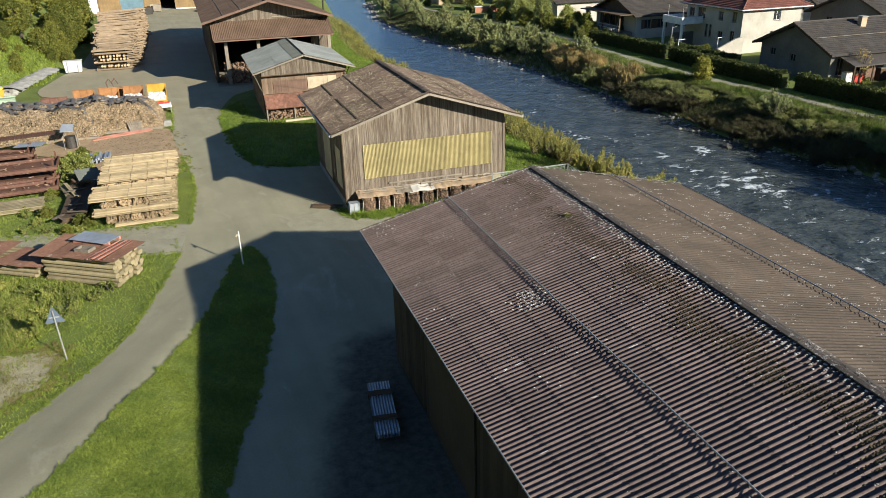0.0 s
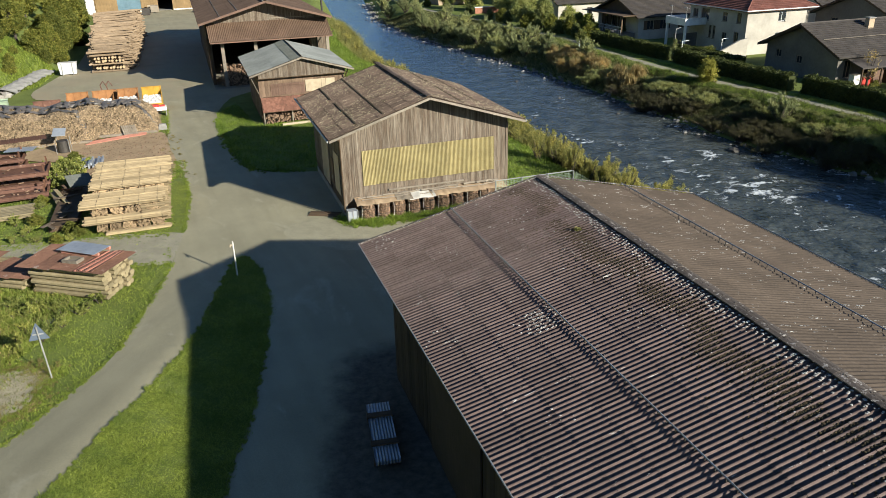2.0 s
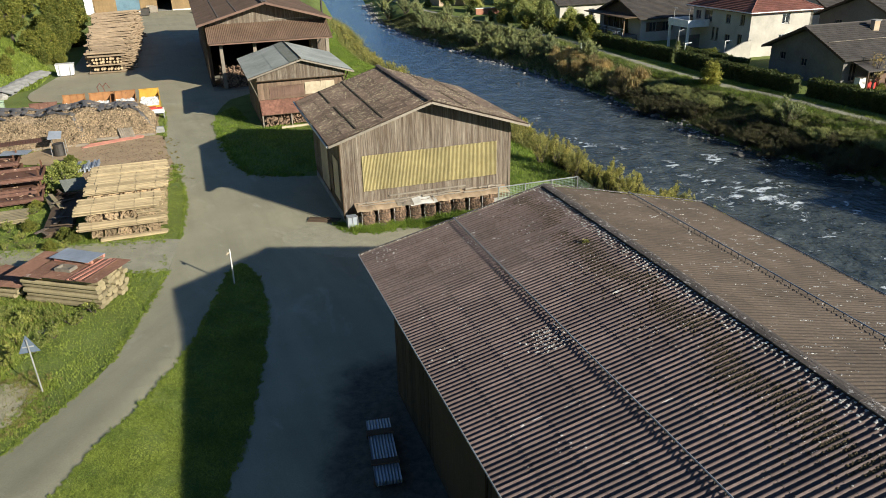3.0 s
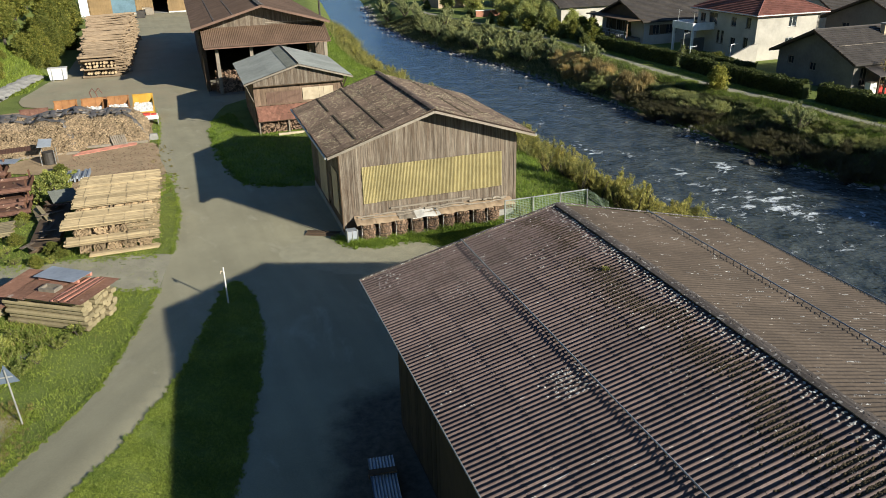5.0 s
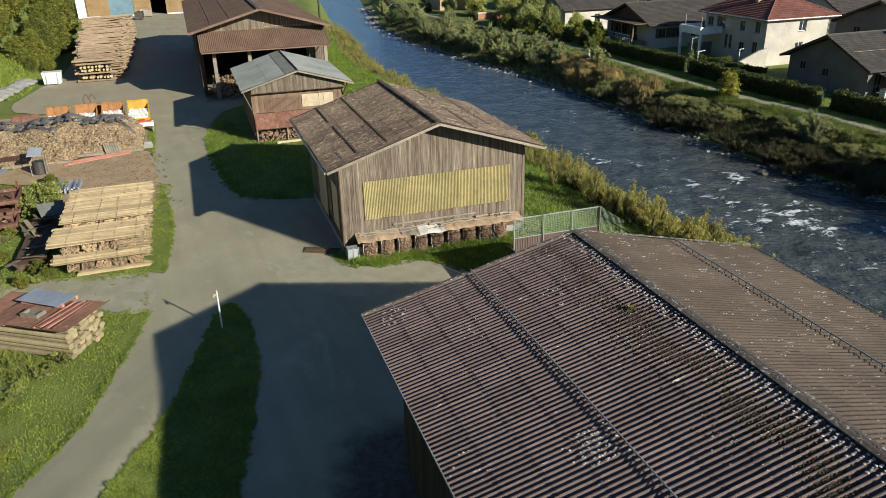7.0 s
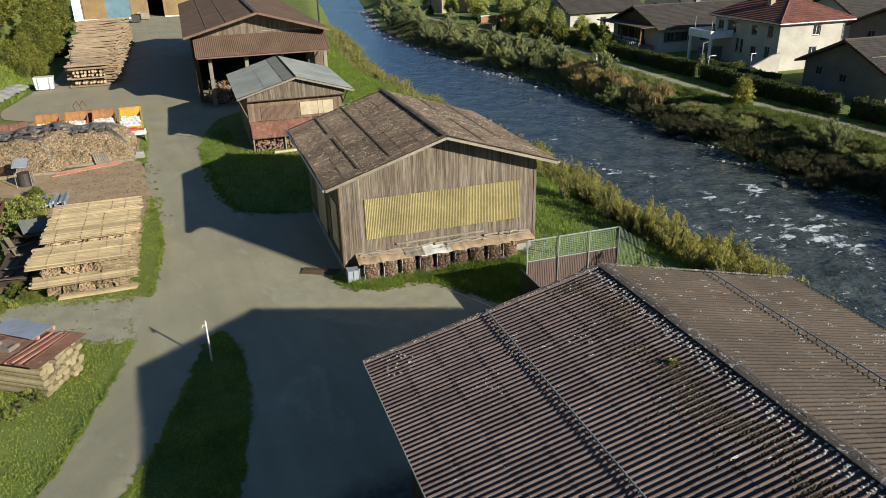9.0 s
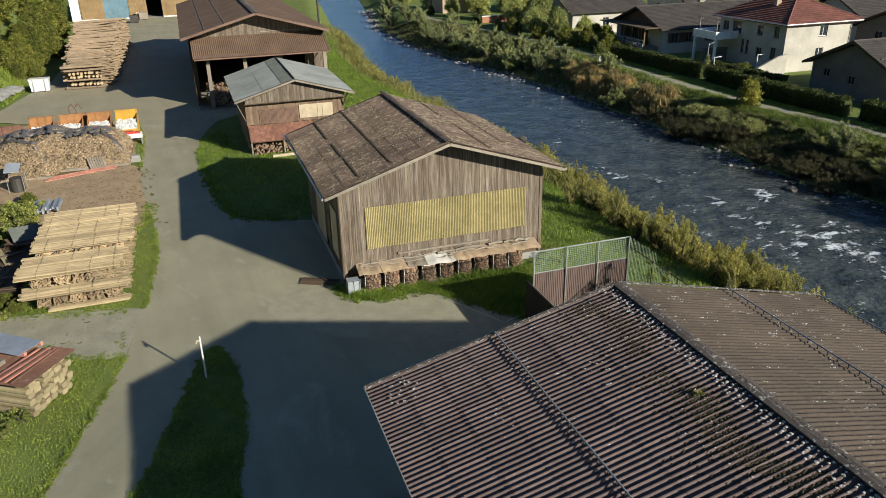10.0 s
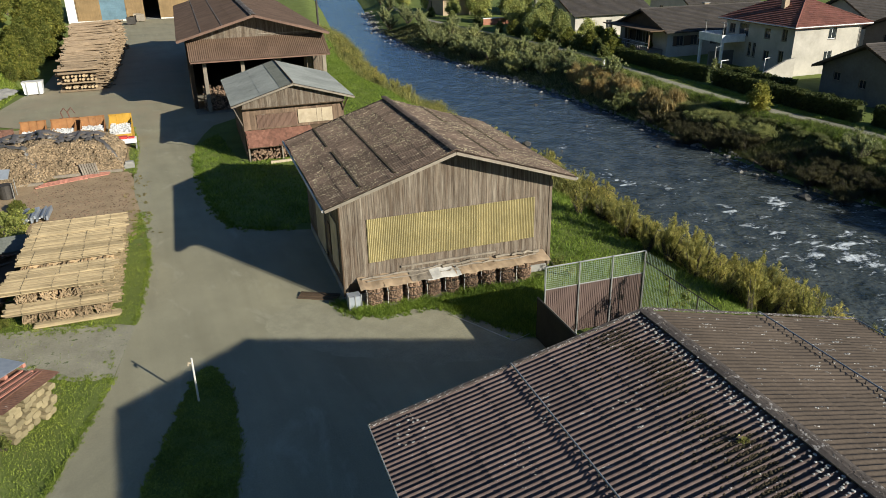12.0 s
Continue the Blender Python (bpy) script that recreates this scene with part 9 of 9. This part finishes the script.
for k, (x0, x1, y0, z0, r) in enumerate(((5.2, 7.9, -0.3, 1.42, 0.09), (5.9, 8.4, -0.5, 1.38, 0.06), (8.3, 10.9, -0.28, 1.46, 0.1), (2.6, 5.6, -0.22, 1.4, 0.06), (8.1, 10.6, -0.58, 1.38, 0.06), (0.8, 3.6, -0.3, 1.4, 0.07), (1.0, 4.3, -0.55, 1.34, 0.05), (9.2, 10.8, -0.42, 1.5, 0.09), (5.0, 6.2, -0.7, 1.32, 0.03))):
    t = thing("old_plank", "grey weathered slab of wood lying on the firewood covers", "plank", "planks on the firewood")
    g = Geo()
    p, n = Vector((x0, y0, z0)), 5
    for j in range(n):
        q = Vector((x0 + (x1 - x0) * (j + 1) / n, y0 + rbn.uniform(-0.09, 0.09), z0 + rbn.uniform(-0.03, 0.05)))
        g.rod(p, q, r * rbn.uniform(0.7, 1.1), r * rbn.uniform(0.6, 1.0), 5)
        p = q
    part("plank_body", g, M["trim_wood"], t)
ib = thing("water_container", "pale caged water container at the barn corner", "container", at=(0.25, -0.75, 0))
part("container_body", Geo().box((-0.35, -0.3, 0.1), (0.3, 0.3, 0.85)), M["zinc"], ib)
for x in (-0.36, -0.04, 0.28):
    part("cage_bar", Geo().box((x, -0.34, 0), (x + 0.04, -0.305, 0.95)), M["steel"], ib)
gp = thing("ground_boards", "dark old boards lying by the barn corner", "boards", at=(-1.2, 1.2, 0.02), turn=-28)
for k in range(3):
    part("board", Geo().box((-1.2, -0.3 + k * 0.24, 0.03 * k), (1.0, -0.1 + k * 0.24, 0.03 * k + 0.05)), M["dark_wood"], gp)

# sheet pile beside the long barn
tb = thing("sheet_pile", "pile of grey corrugated sheets weighed down by two boards", "sheet pile", at=(-3.65, -23.67, 0), turn=-7.7)
part("bearer", Geo().box((-0.5, -1.5, 0), (0.5, -1.3, 0.24)).box((-0.5, 1.2, 0), (0.5, 1.4, 0.24)), M["dark_wood"], tb)
for k in range(4):
    part("sheet_metal", corrugated(0.92, 3.6, 0.115, 0.02, 0.01, 6, 0.0), M["zinc"], tb, m=pose(-0.46, -1.8, 0.28 + 0.05 * k))
for y in (-0.95, 0.78):
    part("board", Geo().box((-0.52, y, 0.47), (0.5, y + 0.27, 0.54)), M["dark_wood"], tb)

# panel fence between the barns
fe = thing("panel_fence", "brown panel fence with a wire mesh top on pale steel posts", "fence")
for k in range(4):
    x = 7.8 + k * 1.735
    part("post", Geo().rod((x, -7.31, 0), (x, -7.31, 3.92), 0.04, n=8), M["steel"], fe)
for z in (2.74, 3.88):
    part("rail", Geo().rod((7.8, -7.22, z), (13.0, -7.22, z), 0.028, n=6), M["steel"], fe)
for k in range(52):
    x = 7.84 + k * 0.0995
    part("slat", Geo().box((x, -7.26, 0.3), (x + 0.072, -7.235, 2.72)), M["brown_panel"], fe)
part("panel_back", Geo().box((7.82, -7.23, 0.3), (12.98, -7.215, 2.72)), M["brown_panel"], fe)
mesh_g = Geo()
for k in range(53):
    x = 7.8 + k * 0.0985
    mesh_g.box((x, -7.206, 2.76), (x + 0.012, -7.196, 3.87))
for k in range(11):
    z = 2.82 + k * 0.1
    mesh_g.box((7.8, -7.194, z), (13.0, -7.184, z + 0.012))
part("wire_mesh", mesh_g, M["green_mesh"], fe, "green welded wire mesh")
rope = thing("rope", "thin pale rope stretched across the yard", "rope")
part("cord", Geo().rod((4.58, -3.01, 0.05), (6.55, -6.7, 0.06), 0.016, n=5).rod((6.55, -6.7, 0.06), (7.5, -6.42, 0.09), 0.016, n=5), M["white_sheet"], rope)
# south of y -11.5 the panel is unseen, added to block a sunlit gap
gp2 = thing("side_panel", "near black fence panel, its unseen far end added to block sun", "fence panel")
part("panel", Geo().add([(7.72, -6.7, 0.0), (7.72, -18.3, 0.0), (7.72, -18.3, 2.1), (7.72, -6.7, 2.1), (7.78, -6.7, 0.0), (7.78, -18.3, 0.0), (7.78, -18.3, 2.1), (7.78, -6.7, 2.1)],
                      [(0, 1, 2, 3), (7, 6, 5, 4), (0, 4, 5, 1), (1, 5, 6, 2), (2, 6, 7, 3), (3, 7, 4, 0)]), M["black_panel"], gp2)
part("top_rail", Geo().rod((7.75, -6.7, 2.14), (7.75, -18.3, 2.14), 0.04, n=6), M["trim_wood"], gp2, "pale top rail")
part("strut", Geo().rod((7.8, -9.9, 0), (7.8, -9.9, 2.1), 0.04, n=6).rod((8.0, -9.95, 0), (8.0, -9.95, 2.1), 0.04, n=6), M["steel"], gp2)
cf = thing("wire_fence", "grey wire mesh fence on thin posts above the river bank", "fence")
for y in (-7.3, -9.3, -11.3, -13.3, -15.3, -17.3):
    part("post", Geo().rod((13.05, y, -0.3), (13.05, y, 3.4), 0.03, n=6), M["dark_steel"], cf)
part("rail", Geo().rod((13.05, -7.3, 3.38), (13.05, -17.3, 3.42), 0.025, n=6), M["dark_steel"], cf)
mg = Geo()
for k in range(84):
    y = -7.3 - k * 0.12
    mg.box((13.04, y, 0.0), (13.05, y + 0.01, 3.9 if k < 20 else 3.4))
for k in range(16):
    mg.box((13.03, -17.3, 0.2 + k * 0.2), (13.038, -7.3, 0.21 + k * 0.2))
part("wire_mesh", mg, M["green_mesh"], cf)
r15 = np.random.default_rng(15)
v, f = leaf_cloud(r15, np.stack([np.full(40, 13.08), r15.uniform(-11.2, -9.0, 40), r15.uniform(0.5, 3.3, 40)], -1), np.full(40, 0.16), 900, 0.1)
put("climber", np_mesh("climber", v, f, M["leaf_verge"]), cf, "green climber on the wire mesh")
rw = thing("stone_heap", "heap of pale rubble stones behind the panel fence", "stones")
g = Geo()
for _ in range(160):
    x = ry.uniform(9.0, 12.6)
    g.lump((x, -8.2 - ry.random() * 2.2, ry.uniform(0.05, 0.7)), ry.uniform(0.12, 0.28), 0.7, ry)
tagged(part("stones", g, M["stone"], rw), kind="stuff")

# cars and clutter far off in the yard
def car(x, y, turn, paint, label):
    c = thing("car", label, "car", "parked cars", at=(x, y, 0.02), turn=turn)
    prof = [(-2.1, 0.35), (-2.15, 0.75), (-1.95, 1.0), (-1.5, 1.1), (-0.9, 1.5), (0.6, 1.52), (1.2, 1.08), (2.0, 0.92), (2.15, 0.7), (2.12, 0.35)]
    n = len(prof)
    vs = [(a, -0.85 if b < 1.12 else -0.7, b) for a, b in prof] + [(a, 0.85 if b < 1.12 else 0.7, b) for a, b in prof]
    part("body", Geo().add(vs, [tuple(range(n)), tuple(range(2 * n - 1, n - 1, -1))] + [(i, n + i, n + (i + 1) % n, (i + 1) % n) for i in range(n)]), paint, c)
    part("windscreen", Geo().add([(0.66, -0.66, 1.5), (0.66, 0.66, 1.5), (1.2, 0.76, 1.12), (1.2, -0.76, 1.12)], [(0, 1, 2, 3)]), M["glass"], c, m=pose(0.02, 0, 0.02))
    for s in (-0.79, 0.77):
        part("side_window", Geo().box((-0.95, s, 1.14), (0.7, s + 0.02, 1.42)), M["glass"], c)
    for a in (-1.35, 1.35):
        for s in (-0.88, 0.68):
            w = part("wheel", Geo().rod((a, s, 0.32), (a, s + 0.2, 0.32), 0.32, n=14), M["tarp"], c)
            part("rim", Geo().rod((a, s - 0.006, 0.32), (a, s + 0.206, 0.32), 0.19, n=10), M["steel"], w)


car(-3.2, 150, 200, M["white_paint"], "small white car parked in the far yard")
for x, y, lab, mt in ((-16.4, 150, "grey wheeled bin beside the hall door", "dark_steel"), (-14.6, 156, "pale pallet cage beside the hall door", "trim_wood"), (-15.3, 158, "pallet cage of offcuts by the hall wall", "pale_board")):
    b = thing("yard_crate", lab, "crate", at=(x, y, 0.02))
    part("crate_body", Geo().box((-0.9, -0.7, 0.12), (0.9, 0.7, 1.6)), M[mt], b)
    part("crate_foot", Geo().box((-0.8, -0.6, 0), (-0.5, 0.6, 0.118)).box((0.5, -0.6, 0), (0.8, 0.6, 0.118)), M["dark_wood"], b)
for k in range(7):
    t = thing("timber_offcut", "pale sawn board leaning on the log pile", "board", "boards on the log pile")
    x = -21.5 + k * 0.55
    part("board", Geo().box((x, 112 + ry.uniform(-0.4, 0.4), 0.02), (x + 0.2, 112.2, ry.uniform(2.5, 4.6))), M["pale_board"], t)
dp2 = thing("firewood_stack", "firewood stacked under the tiled lean-to", "firewood")
g = Geo()
for _ in range(300):
    x, z = ry.uniform(-2.0, 3.1), ry.uniform(0.08, 1.0)
    g.rod((x, 28.95, z), (x + ry.uniform(-0.05, 0.05), 29.5, z), ry.uniform(0.04, 0.08), n=6)
tagged(part("wood", g, M["bundle_wood"], dp2), kind="stuff")
lb = thing("long_beam", "pale squared beam lying in the grass", "beam", at=(1.0, 27.9, 0.02), turn=3)
part("beam_body", Geo().box((-1.6, -0.12, 0), (2.8, 0.12, 0.2)), M["pale_board"], lb)

# ---- rest every thing on its own base ----
for ob in list(scene.objects):
    if ob.parent is None and ob.type == "EMPTY" and ob.location.length < 1e-6 and ob.children:
        pts = []
        for c in ob.children_recursive:
            if c.type == "MESH" and c.parent is ob:
                pts += [c.matrix_basis @ Vector(q) for q in c.bound_box]
        lo = Vector((min(p.x for p in pts), min(p.y for p in pts), min(p.z for p in pts)))
        hi = Vector((max(p.x for p in pts), max(p.y for p in pts), 0))
        base = Vector(((lo.x + hi.x) / 2, (lo.y + hi.y) / 2, lo.z))
        ob.location = base
        for c in ob.children:
            c.matrix_basis = Matrix.Translation(-base) @ c.matrix_basis
